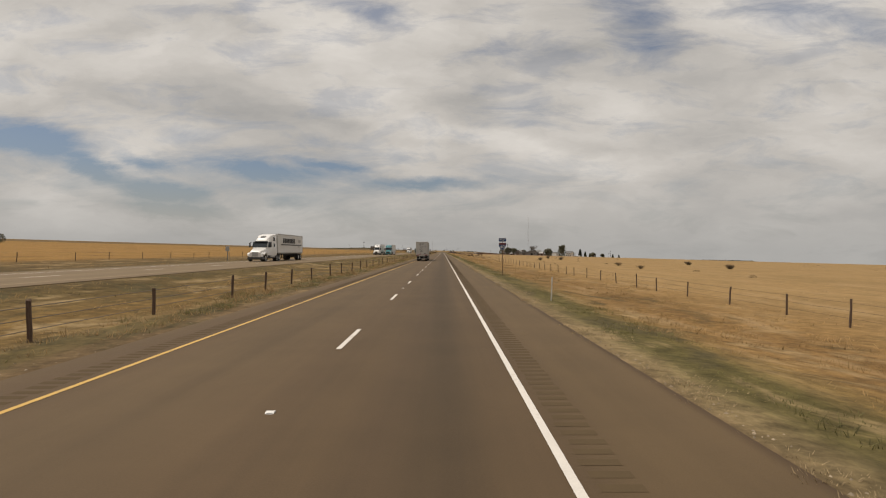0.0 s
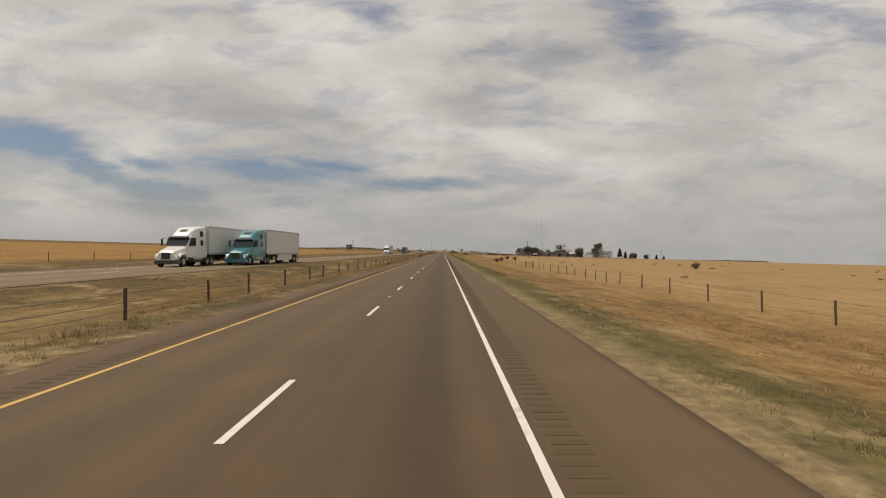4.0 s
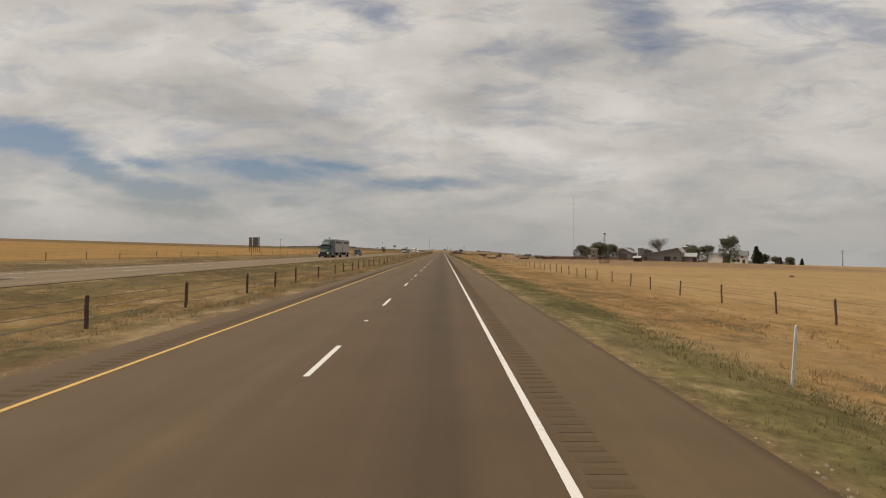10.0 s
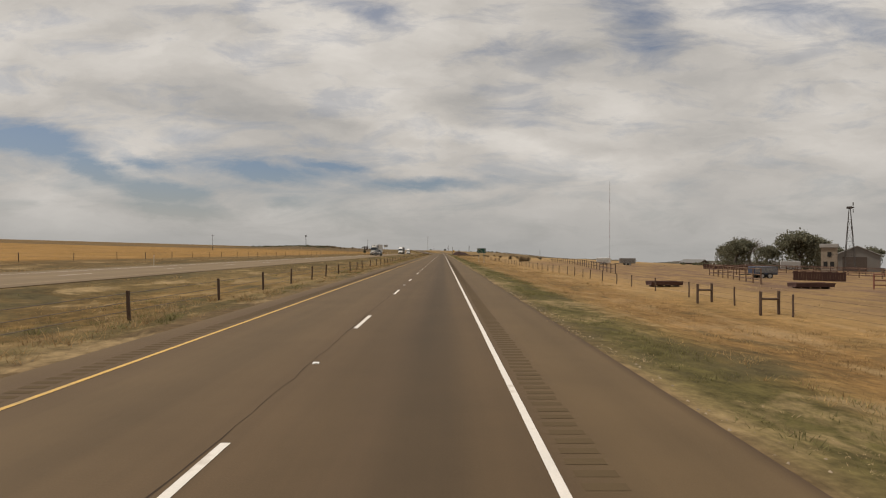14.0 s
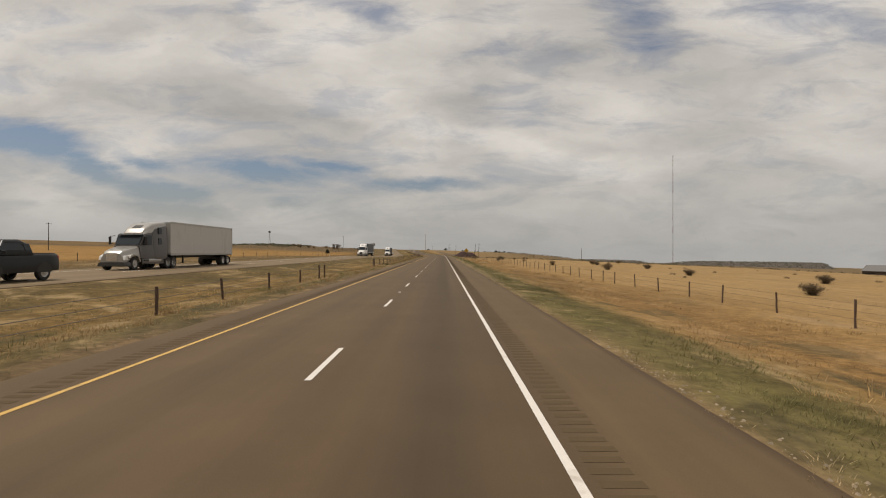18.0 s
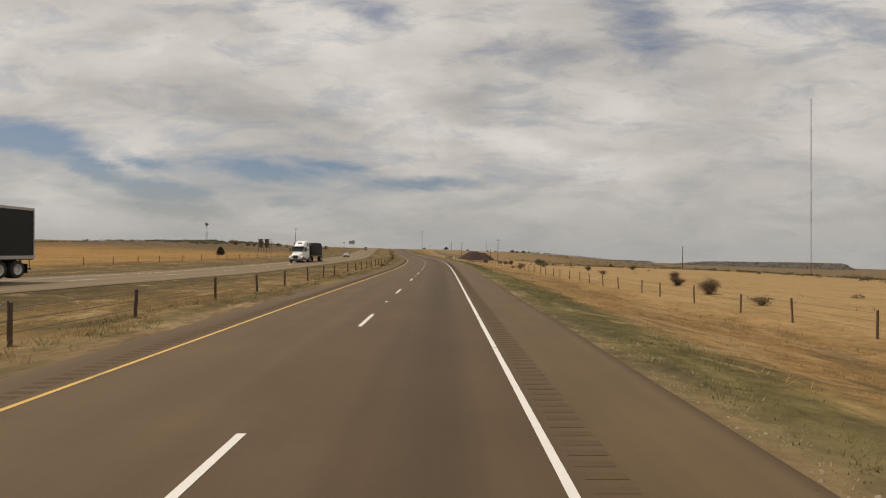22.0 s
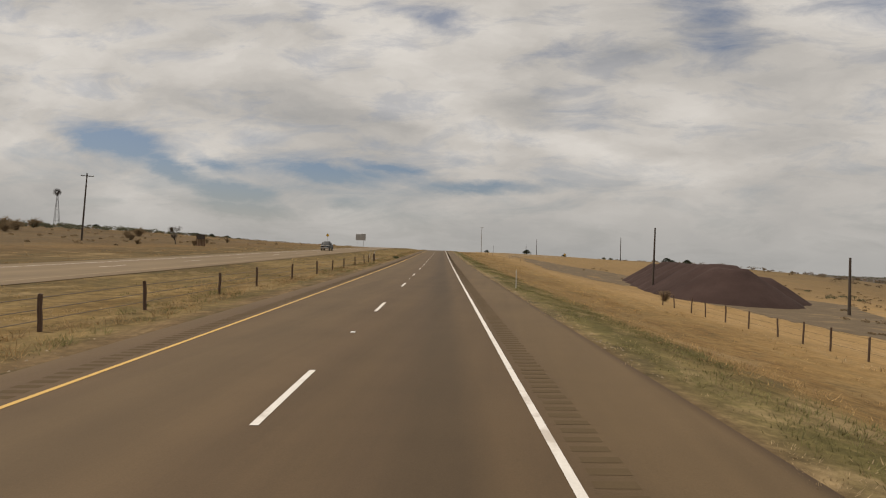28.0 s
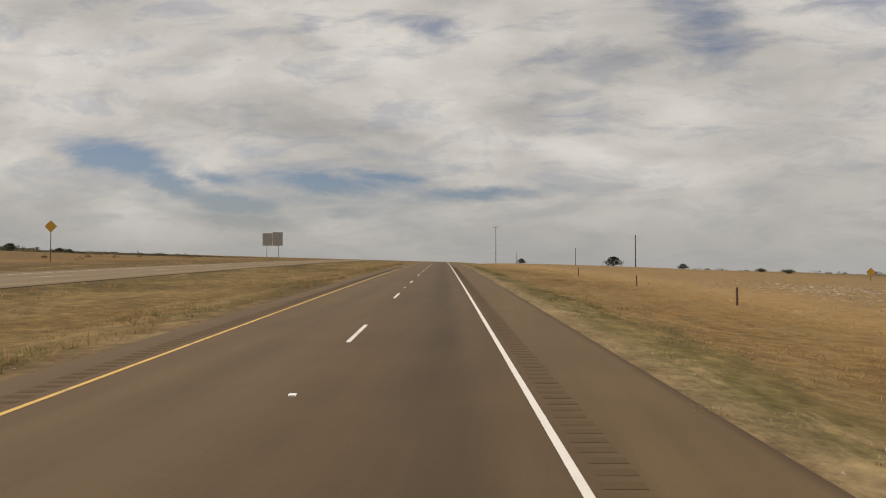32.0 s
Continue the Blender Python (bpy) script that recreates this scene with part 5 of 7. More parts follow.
def h_brace(u, s, turn, width=1.15):
    root = thing("brace_gate", "two stout wooden posts joined by a rail", "fence brace", "braces in the field fence", at=stand(u, s, turn))
    for x in (-width / 2, width / 2):
        ob = new("post", BRACE[0])
        ob.parent, ob.location = root, (x, 0, 0)
    part("rail", bar((-width / 2, 0, 0.78), (width / 2, 0, 0.74), 0.055, sides=7), M_POST, root)


for _u, _s, _t in ((16.2, 250.2, 0), (14.9, 563.0, 25), (15.1, 557.4, 20), (17.5, 700.0, 0), (-46.0, 578.0, 0), (-46.0, 570.0, 10)):
    h_brace(_u, _s, _t)


# ======== signs and marker posts ========
def plate(outline, material, parent, y, thick=0.006, name="face"):
    """A flat plate in x-z with its face at -y."""
    return part(name, prism(outline, y, y + thick, axis="y"), material, parent)


def rect(w, h, z, r=0.05, x=0.0):
    pts = []
    for cx, cz, a0 in ((w / 2 - r, h / 2 - r, 0), (-w / 2 + r, h / 2 - r, 90), (-w / 2 + r, -h / 2 + r, 180), (w / 2 - r, -h / 2 + r, 270)):
        pts += [(x + cx + r * math.cos(radians(a0 + k * 30)), z + cz + r * math.sin(radians(a0 + k * 30))) for k in range(4)]
    return pts


def route_sign():
    root = thing("route_sign", "blue and red highway shield under a blue plate on one post", "road sign", at=stand(5.65, 50.7) @ Matrix.Diagonal((1.09, 1, 1.02, 1)))
    part("post", slab(-0.025, 0.025, 0.01, 0.06, -0.2, 3.55, bevel=0.006), M_RUST, root)
    top = plate(rect(0.66, 0.34, 3.40), M_SIGNWHITE, root, -0.004, name="direction_plate")
    plate(rect(0.63, 0.31, 3.40, 0.04), M_SIGNBLUE, top, -0.008)
    lettering("WEST", 0.25, M_SIGNWHITE, top, Matrix.Translation((0, -0.010, 3.40)), 0.52)
    def shield(k):
        pts = []
        for a in range(13):
            t = a / 12
            pts.append((k * (0.34 - 0.0 * t) * math.cos(math.pi * t * 0.5) ** 0.55 if t < 1 else 0.0, 2.80 + k * (0.16 - 0.53 * t ** 1.25)))
        right = [(k * 0.16, 2.80 + k * 0.33), (k * 0.29, 2.80 + k * 0.35), (k * 0.335, 2.80 + k * 0.22)] + pts
        return right + [(-x, z) for x, z in reversed(right[:-1])]
    body = plate(shield(1.0), M_SIGNWHITE, root, -0.004, name="shield")
    plate(shield(0.95), M_SIGNBLUE, body, -0.008)
    part("red_band", prism([(-0.31, 2.94), (-0.27, 3.11), (-0.16, 3.10), (0.16, 3.10), (0.27, 3.11), (0.31, 2.94)], -0.011, -0.007, axis="y"), M_SIGNRED, body)
    lettering("40", 0.42, M_SIGNWHITE, body, Matrix.Translation((0, -0.012, 2.72)), 0.46)


def speed_sign():
    root = thing("speed_limit_sign", "white speed limit sign with black writing on two rusty posts", "road sign", at=stand(6.5, 327.8))
    for x in (-0.34, 0.34):
        part("post", slab(x - 0.03, x + 0.03, 0.0, 0.06, -0.3, 2.9, bevel=0.006), M_RUST, root)
    face = plate(rect(0.93, 1.22, 2.65, 0.06), M_SIGNWHITE, root, -0.008, name="face")
    for z, h, w in ((3.235, 0.012, 0.86), (2.065, 0.012, 0.86)):
        part("border", slab(-w / 2, w / 2, -0.012, -0.008, z - h, z + h), M_INK, face)
    for x in (-0.44, 0.44):
        part("border", slab(x - 0.01, x + 0.01, -0.012, -0.008, 2.07, 3.23), M_INK, face)
    for text, size, z, w in (("SPEED", 0.26, 3.06, 0.68), ("LIMIT", 0.26, 2.78, 0.6), ("75", 0.56, 2.36, 0.58)):
        lettering(text, size, M_INK, face, Matrix.Translation((0, -0.013, z)), w)


def distance_sign():
    root = thing("distance_sign", "green distance sign with white place names on two steel posts", "road sign", at=stand(9.6, 662.9))
    for x in (-0.62, 0.62):
        part("post", box(slab(x - 0.07, x + 0.07, 0.02, 0.035, -0.4, 2.5), x - 0.012, x + 0.012, 0.02, 0.13, -0.4, 2.5), M_STEEL, root)
    edge = plate(rect(2.14, 1.20, 2.95, 0.1), M_SIGNWHITE, root, 0.008, name="border")
    plate(rect(2.09, 1.15, 2.95, 0.09), M_SIGNGREEN, edge, 0.002)
    for k, (place, miles, w) in enumerate((("San Jon", "36", 0.72), ("Tucumcari", "57", 0.95), ("Albuquerque", "230", 1.2))):
        z = 3.30 - 0.35 * k
        lettering(place, 0.27, M_SIGNWHITE, edge, Matrix.Translation((-0.97 + w / 2, -0.001, z)), w)
        lettering(miles, 0.27, M_SIGNWHITE, edge, Matrix.Translation((0.82 if k < 2 else 0.76, -0.001, z)), 0.27 if k < 2 else 0.40)


def diamond(u, s, label, turn=0.0, deer=False, size=0.62, z=2.65, back=False):
    root = thing("warning_sign", label, "road sign", "yellow warning signs", at=stand(u, s, turn))
    part("post", slab(-0.03, 0.03, 0.0, 0.06, -0.3, z + 0.4, bevel=0.006), M_RUST, root)
    r = size * 1.36
    face = plate([(0, z + r * 0.72), (r * 0.72, z), (0, z - r * 0.72), (-r * 0.72, z)], M_INK, root, -0.006, name="border")
    plate([(0, z + r * 0.68), (r * 0.68, z), (0, z - r * 0.68), (-r * 0.68, z)], M_SIGNYELLOW, face, -0.010)
    if deer:
        leap = [(-0.20, 0.10), (-0.15, 0.16), (-0.11, 0.14), (-0.10, 0.20), (-0.13, 0.30), (-0.10, 0.24), (-0.07, 0.31), (-0.08, 0.22), (-0.04, 0.10), (0.06, 0.04), (0.14, 0.02), (0.20, 0.0), (0.21, -0.04),
                (0.17, -0.06), (0.19, -0.20), (0.20, -0.27), (0.16, -0.20), (0.10, -0.10), (0.02, -0.06), (-0.08, -0.02), (-0.14, -0.06), (-0.20, -0.16), (-0.18, -0.05), (-0.13, 0.05), (-0.22, 0.04), (-0.24, -0.04), (-0.25, 0.06)]
        part("animal_symbol", prism([(x * 1.0, z + y * 1.0) for x, y in leap], -0.013, -0.009, axis="y"), M_INK, face)
    if back:
        plate([(0, z + r * 0.72), (r * 0.72, z), (0, z - r * 0.72), (-r * 0.72, z)], M_SIGNYELLOW, root, 0.062, 0.004, "back")


route_sign()
speed_sign()
distance_sign()
diamond(6.2, 827.1, "yellow diamond warning sign with leaping deer on one post", deer=True)
diamond(-47.1, 1281.0, "yellow diamond warning sign beside the opposite carriageway", deer=False, size=0.75, z=4.3)
diamond(49.8, 1279.5, "small yellow diamond sign in the far grass", size=0.55, z=1.0)

marker = thing("marker_post", "thin white plastic marker post with reflector", "marker post", "marker posts along the shoulder")
part("blade", prism([(-0.026, -0.2), (0.026, -0.2), (0.026, 1.08), (0.0, 1.12), (-0.026, 1.08)], -0.012, 0.012, axis="y"), M_SIGNWHITE, marker)
part("reflector", slab(-0.022, 0.022, -0.018, -0.012, 0.88, 1.02), M_CLEAR, marker)
_spots = [(5.0, 24.8, 2), (4.8, 151.8, 0), (4.7, 298.4, -2), (6.3, 390.2, 3), (4.6, 463.6, -4), (4.8, 815.0, 2), (4.8, 962.8, 5), (4.4, 1098.0, 0), (4.6, 1202.5, -2),
          (-31.2, 830.0, 2), (-31.2, 590.0, 2)]
for _k, (_u, _s, _r) in enumerate(_spots):
    _m = stand(_u, _s) @ pose(0, 0, 0, _r * 0.5, _r)
    if _k:
        copy_thing(marker, _m)
    else:
        marker.matrix_basis = _m
for _u, _s, _tall in ((-12.0, 1158.1, 1.08), (-12.7, 1157.3, 0.74)):
    copy_thing(marker, stand(_u, _s) @ Matrix.Diagonal((1.25, 1.25, _tall, 1)))

stud = thing("road_stud", "small white reflective stud on the lane line", "road stud", "studs along the lane line")
part("base", prism([(-0.06, 0.0), (0.06, 0.0), (0.035, 0.022), (-0.035, 0.022)], -0.06, 0.06), M_SIGNWHITE, stud)
part("lens", slab(-0.045, 0.045, -0.057, -0.05, 0.004, 0.016), M_CLEAR, stud)
for _k in range(0, 54):
    _m = stand(DASH_U, 7.4 + 24.38 * _k, 0, 0.002)
    if _k:
        copy_thing(stud, _m)
    else:
        stud.matrix_basis = _m


def sign_back(u, s, w, h, z, posts, label, turn=180.0, boards=1):
    root = thing("sign_back", label, "road sign", "signs seen from behind", at=stand(u, s, turn))
    for x in posts:
        part("post", slab(x - 0.06, x + 0.06, -0.1, 0.0, -0.3, z + h * 0.45, bevel=0.01), M_RUST if boards == 0 else M_STEEL, root)
    for k in range(max(1, boards)):
        w1 = w / max(1, boards)
        x0 = -w / 2 + w1 * k
        dz = 0.25 * k
        part("panel", slab(x0 + 0.03, x0 + w1 - 0.03, 0.0, 0.02, z - h / 2, z + h / 2 - dz, bevel=0.006), M_SIGNBACK, root)
        for j in range(4):
            zz = z - h / 2 + h * (j + 0.5) / 4
            part("stiffener", slab(x0 + 0.06, x0 + w1 - 0.06, -0.05, 0.0, zz - 0.03, zz + 0.03), M_STEEL, root)
    return root


sign_back(-45.5, 1358.0, 5.6, 3.6, 5.4, (-1.6, 1.6), "pair of grey sign panels seen from behind", boards=2, turn=175)
sign_back(-34.5, 84.0, 0.7, 0.75, 2.0, (0.0,), "small grey sign seen from behind on one post")


def billboard(u, s, w, h, clear, label, turn, slats):
    """An open frame of posts with only some of its boards left."""
    root = thing("billboard", label, "billboard", "old billboards", at=stand(u, s, turn))
    n = 6
    for k in range(n):
        x = -w / 2 + w * k / (n - 1)
        part("post", slab(x - 0.09, x + 0.09, -0.09, 0.09, -0.5, clear + h, bevel=0.015), M_RUST, root)
    for k in range(4):
        z = clear + h * k / 3
        part("stringer", slab(-w / 2 - 0.1, w / 2 + 0.1, -0.16, -0.09, z - 0.06, z + 0.06), M_RUST, root)
    for a, b in slats:
        for k in range(int((b - a) * w / 0.3)):
            x = -w / 2 + a * w + 0.3 * k
            part("board", slab(x + 0.01, x + 0.29, -0.20, -0.165, clear - 0.05, clear + h + 0.05), M_BOARD, root)


M_BOARD = paint("grey_weathered_board", (0.075, 0.062, 0.052), rough=0.9, vary=0.35, scale=2.0, stretch=(1, 1, 0.3))
billboard(-80.3, 604.5, 8.2, 4.0, 2.2, "brown slatted back of an old roadside billboard", -40, ((0.02, 0.32), (0.36, 0.62), (0.66, 0.98)))
billboard(-65.1, 1075.0, 5.6, 3.6, 2.4, "rusty billboard frame with half of its boards missing", 12, ((0.05, 0.32), (0.48, 0.78)))
billboard(-50.0, 1174.5, 1.5, 0.9, 1.5, "small brown board on posts among dry trees", 10, ((0.0, 1.0),))
# ======== plants ========
M_LEAF = leafy("dusty_green_leaves", (0.158, 0.152, 0.104), through=0.4)
M_CEDAR = leafy("dark_cedar_needles", (0.042, 0.048, 0.030), through=0.25)
M_SCRUB = leafy("brown_green_scrub", (0.235, 0.17, 0.10))
M_DARKSCRUB = leafy("dark_brown_scrub", (0.165, 0.122, 0.076))
M_THICKET = leafy("grey_green_juniper", (0.12, 0.118, 0.075))
M_WEED = leafy("fresh_green_weed", (0.085, 0.094, 0.046))
M_BARK = paint("grey_brown_bark", (0.10, 0.08, 0.062), rough=0.9, vary=0.35, scale=5, bump=0.6, stretch=(1, 1, 0.25))
M_TWIG = paint("bare_grey_twigs", (0.13, 0.105, 0.08), rough=0.9, vary=0.3, islands=0.3)
M_DRYGRASS = leafy("dry_golden_grass", (0.335, 0.225, 0.102), vary=0.35, through=0.45)
M_PALEGRASS = leafy("bleached_grass", (0.33, 0.245, 0.140), vary=0.3, through=0.25)
M_GREENGRASS = leafy("roadside_green_grass", (0.150, 0.132, 0.056), vary=0.3, through=0.45)
M_BROWNGRASS = leafy("rusty_brown_grass", (0.275, 0.182, 0.088), vary=0.35, through=0.45)
M_CLOD = paint("pale_gravel_and_dead_grass", (0.22, 0.17, 0.115), rough=0.95, vary=0.25, islands=0.35)


def leaves(name, points, size, material, parent, seed, label=""):
    """Small two-sided leaf clumps: a bent quad at each point, turned at random."""
    rnd = np.random.RandomState(seed)
    n = len(points)
    p = np.asarray(points, dtype=float)
    a = rnd.normal(size=(n, 3))
    a /= np.linalg.norm(a, axis=1)[:, None]
    b = np.cross(a, rnd.normal(size=(n, 3)))
    b /= np.linalg.norm(b, axis=1)[:, None]
    k = (size * rnd.uniform(0.55, 1.35, n))[:, None]
    c = np.cross(a, b) * k * 0.35
    v = np.stack([p - a * k, p + b * k * 0.6 + c, p + a * k, p - b * k * 0.6 + c], axis=1).reshape(-1, 3)
    f = (np.arange(n)[:, None] * 4 + np.array([0, 1, 2, 3])[None]).tolist()
    return raw(name, v.tolist(), f, material, parent, label)


def limb_points(rnd, base, direction, length, radius, depth, bm, tips, spread=0.75, curl=0.25):
    """Grow a limb and its branches into bm; gather the ends."""
    p, d = Vector(base), Vector(direction).normalized()
    steps = 3
    for k in range(steps):
        q = p + d * (length / steps)
        rod(bm, p, q, radius * (1 - k / steps * 0.45), radius * (1 - (k + 1) / steps * 0.45), 6 if depth > 1 else 4)
        p = q
        d = (d + Vector((rnd.uniform(-curl, curl), rnd.uniform(-curl, curl), rnd.uniform(-curl * 0.4, curl * 0.7)))).normalized()
        if depth <= 1:
            tips.append(p.copy())
    if depth > 0:
        for k in range(3 if depth > 1 else 3):
            a = rnd.uniform(0, 2 * math.pi)
            s = Vector((math.cos(a), math.sin(a), rnd.uniform(0.1, 0.7))) * spread
            limb_points(rnd, p - d * rnd.uniform(0, length * 0.3), d + s, length * rnd.uniform(0.6, 0.8), radius * 0.5, depth - 1, bm, tips, spread, curl)


def tree(label, h, width, seed, material, bare=False, size=0.32, count=1500):
    """A broad tree: trunk, limbs and an uneven crown with gaps."""
    rnd = random.Random(seed)
    root = thing("tree", label, "tree", "trees round the farmyard")
    bm, tips = bmesh.new(), []
    limb_points(rnd, (0, 0, -0.2), (rnd.uniform(-0.1, 0.1), rnd.uniform(-0.1, 0.1), 1), h * 0.26, h * 0.028, 3, bm, tips, 0.8)
    top = max(t.z for t in tips)
    wide = max(max(abs(t.x), abs(t.y)) for t in tips)
    fit = Matrix.Diagonal((width / 2 / wide, width / 2 / wide, h * 0.94 / top, 1))
    bmesh.ops.transform(bm, matrix=fit, verts=bm.verts[:])
    part("trunk", bm, M_BARK, root)
    tips = [fit @ t for t in tips]
    pts = []
    if bare:
        for t in tips:
            for k in range(34):
                pts.append((t.x + rnd.triangular(-0.11 * width, 0.11 * width), t.y + rnd.triangular(-0.11 * width, 0.11 * width), t.z + rnd.triangular(-0.26 * h, 0.06 * h)))
        leaves("crown", pts, size * 0.3, M_TWIG, root, seed, label="bare grey twigs with few leaves")
    else:
        per = max(1, count // len(tips))
        for t in tips:
            r = width * rnd.uniform(0.07, 0.13)
            for k in range(per):
                pts.append((t.x + rnd.triangular(-1.7 * r, 1.7 * r), t.y + rnd.triangular(-1.7 * r, 1.7 * r), max(h * 0.15, t.z + rnd.triangular(-1.5 * r, 1.1 * r))))
        for k in range(int(count * 0.9)):
            z = h * (0.06 + 0.84 * rnd.random())
            a, q = rnd.uniform(0, 2 * math.pi), width * 0.5 * math.sqrt(rnd.random()) * math.sqrt(max(0.05, 1 - ((z / h - 0.42) / 0.56) ** 2))
            if noise.noise((q * math.cos(a) * 0.5, q * math.sin(a) * 0.5, z * 0.5 + seed)) > 0.02:
                pts.append((q * math.cos(a), q * math.sin(a), z))
        leaves("crown", pts, size, material, root, seed, label="crown of small dusty leaves")
    return root


def cedar(label, h, width, seed, name="cedar_tree", material=None):
    """A dense dark conifer, ragged and wider below."""
    rnd = random.Random(seed)
    root = thing(name, label, "tree", "cedars on the plain")
    part("trunk", bar((0, 0, -0.2), (0, 0, h * 0.8), h * 0.03, h * 0.01, 7), M_BARK, root)
    pts = []
    for k in range(900):
        t = rnd.random() ** 0.8
        lump = 1 + 0.35 * math.sin(7 * t + seed) * math.sin(3.1 * k)
        r = width / 2 * (0.25 + 0.75 * min(1, (1 - t) * 1.7)) * math.sqrt(rnd.random()) * lump
        a = rnd.uniform(0, 2 * math.pi)
        pts.append((r * math.cos(a), r * math.sin(a), h * (0.04 + 0.96 * t)))
    leaves("crown", pts, 0.055 * h + 0.05, material or M_CEDAR, root, seed, label="dense dark needles")
    return root


def bush(label, h, width, seed, material, count=420, name="bush", group="bushes on the plain"):
    """A shrub: stems fanning out from the ground under clumps of small leaves."""
    rnd = random.Random(seed)
    root = thing(name, label, "bush", group)
    bm, pts = bmesh.new(), []
    for k in range(13):
        a, lean = rnd.uniform(0, 2 * math.pi), rnd.uniform(0.1, 0.9)
        tip = Vector((math.cos(a) * width / 2 * lean, math.sin(a) * width / 2 * lean, h * rnd.uniform(0.65, 1.0) * (1 - 0.35 * lean * lean)))
        mid = tip * 0.5 + Vector((rnd.uniform(-0.1, 0.1), rnd.uniform(-0.1, 0.1), 0.1)) * h
        rod(bm, (0, 0, -0.1), mid, 0.03 * h, 0.02 * h, 5)
        rod(bm, mid, tip, 0.02 * h, 0.008 * h, 4)
        for j in range(count // 5):
            f = rnd.uniform(0.05, 1.05) ** 0.8
            c = mid.lerp(tip, max(0, f * 2 - 1)) if f > 0.5 else mid * (f * 2)
            pts.append((c.x + rnd.gauss(0, width * 0.105), c.y + rnd.gauss(0, width * 0.105), max(0.03, c.z + rnd.gauss(0, h * 0.09))))
    part("stem", bm, M_BARK, root)
    leaves("foliage", pts, 0.030 * (h + width) / 2 + 0.010, material, root, seed, label="small dusty leaves")
    return root


def place_all(made, spots):
    """Set a thing at the first spot and copies of it at the others: (u, s, turn, size)."""
    for k, (u, s, turn, size) in enumerate(spots):
        m = stand(u, s, turn)
        ob = made if k == 0 else copy_thing(made, m)
        ob.matrix_basis = m @ Matrix.Diagonal((size, size, size, 1))


_a = bush("round brown-green mesquite bush on dry grass", 1.2, 1.9, 1, M_SCRUB, 700)
_b = bush("dark spiky shrub on dry grass", 1.05, 1.5, 2, M_DARKSCRUB, 700)
_c = bush("low spreading tan shrub on dry grass", 0.7, 1.6, 3, M_SCRUB, 360)
_d = bush("tall open shrub with bare stems by the fence", 1.7, 2.0, 4, M_SCRUB, 520)
place_all(_a, [(14.9, 296.5, 0, 0.95), (23.0, 338.5, 50, 1.05), (24.0, 326.0, 20, 0.9), (26.0, 769.0, 10, 0.95), (22.5, 794.0, 80, 0.85), (20.5, 878.0, 30, 1.0), (16.6, 942.0, 10, 0.8), (22.4, 981.5, 20, 0.95), (20.8, 981.0, 70, 0.8),
               (46, 205, 0, 1.1), (52, 260, 40, 1.2), (33.0, 178.0, 60, 0.9), (23.0, 683.0, 0, 1.15), (24.6, 684.5, 50, 1.1), (36.0, 812.0, 10, 0.9), (30, 905, 30, 0.8), (27, 1010, 60, 0.9), (42, 948, 0, 0.9), (24, 953, 20, 0.6), (31, 976, 50, 0.7), (38, 1004, 10, 0.8), (21.5, 1044, 0, 0.6), (46, 1018, 30, 0.9), (52, 984, 60, 0.8)] + [(-108, 1186, 0, 2.4), (-101, 1190, 40, 2.0), (-95, 1180, 80, 1.6), (-88, 1218, 20, 2.0), (-112, 1200, 50, 2.2), (-120, 1220, 0, 2.2)])
place_all(_b, [(37.0, 781.0, 0, 1.0), (35.5, 807.0, 40, 0.85), (31.0, 752.0, 20, 0.9), (44.0, 842.0, 60, 0.9), (23.0, 889.0, 10, 0.9), (28.0, 935.0, 30, 0.8), (58.0, 860.0, 0, 1.1), (70.0, 150.0, 10, 1.3), (60.0, 110.0, 40, 1.2), (24.0, 720.0, 0, 0.9), (30.0, 716.0, 40, 0.9), (38, 738, 0, 1.0)])
place_all(_c, [(19.0, 869.0, 0, 0.9), (16.0, 947.0, 30, 0.8), (23.6, 1003.0, 0, 1.6), (24.0, 915.0, 40, 1.0), (40.0, 120.0, 0, 1.2), (36.0, 96.0, 20, 1.0), (44, 420, 50, 1.0), (28, 1095, 20, 1.4), (24, 1040, 60, 1.0), (-10.1, 470.8, 50, 0.6), (26, 855, 20, 0.9), (21, 962, 0, 1.0), (27, 968, 40, 0.9), (33, 990, 70, 1.2), (19.5, 1026, 10, 0.8), (30, 1048, 30, 1.3), (35, 1022, 0, 1.0)])
place_all(_d, [(16.6, 300.0, 30, 0.85), (22.0, 681.5, 0, 0.9), (20.5, 1013.0, 20, 0.9), (22, 1118, 0, 0.7), (25.5, 1036.0, 0, 1.0), (-52, 1176, 0, 0.8), (-56, 1188, 40, 0.9), (-61, 1202, 80, 0.8), (-70, 1184, 20, 1.0), (-78, 1196, 10, 1.0), (-64, 1222, 0, 0.8), (-84, 1206, 60, 1.1), (-57, 1164, 30, 0.6)])
_big = bush("wide dark juniper thicket on the plain", 2.1, 4.6, 7, M_THICKET, 900)
place_all(_big, [(54.0, 1061.0, 0, 1.35), (104, 1390, 0, 0.7), (88, 1352, 50, 0.6), (124, 1330, 20, 0.75)])
_round = cedar("broad round dark juniper on the rise", 2.7, 5.2, 33, "juniper_tree")
place_all(_round, [(48.5, 1368.0, 20, 1.0), (30.0, 1420.0, 70, 0.7), (72.0, 1376.0, 0, 0.6), (101.0, 1302.0, 40, 0.9), (112.0, 1306.0, 10, 0.75), (107.0, 1310.0, 60, 0.6)])
_far = random.Random(12)
place_all(copy_thing(_round, stand(-130, 1330)), [(-120 - 95 * _far.random(), 1300 + 110 * _far.random(), 360 * _far.random(), _far.uniform(0.25, 0.8)) for k in range(26)])
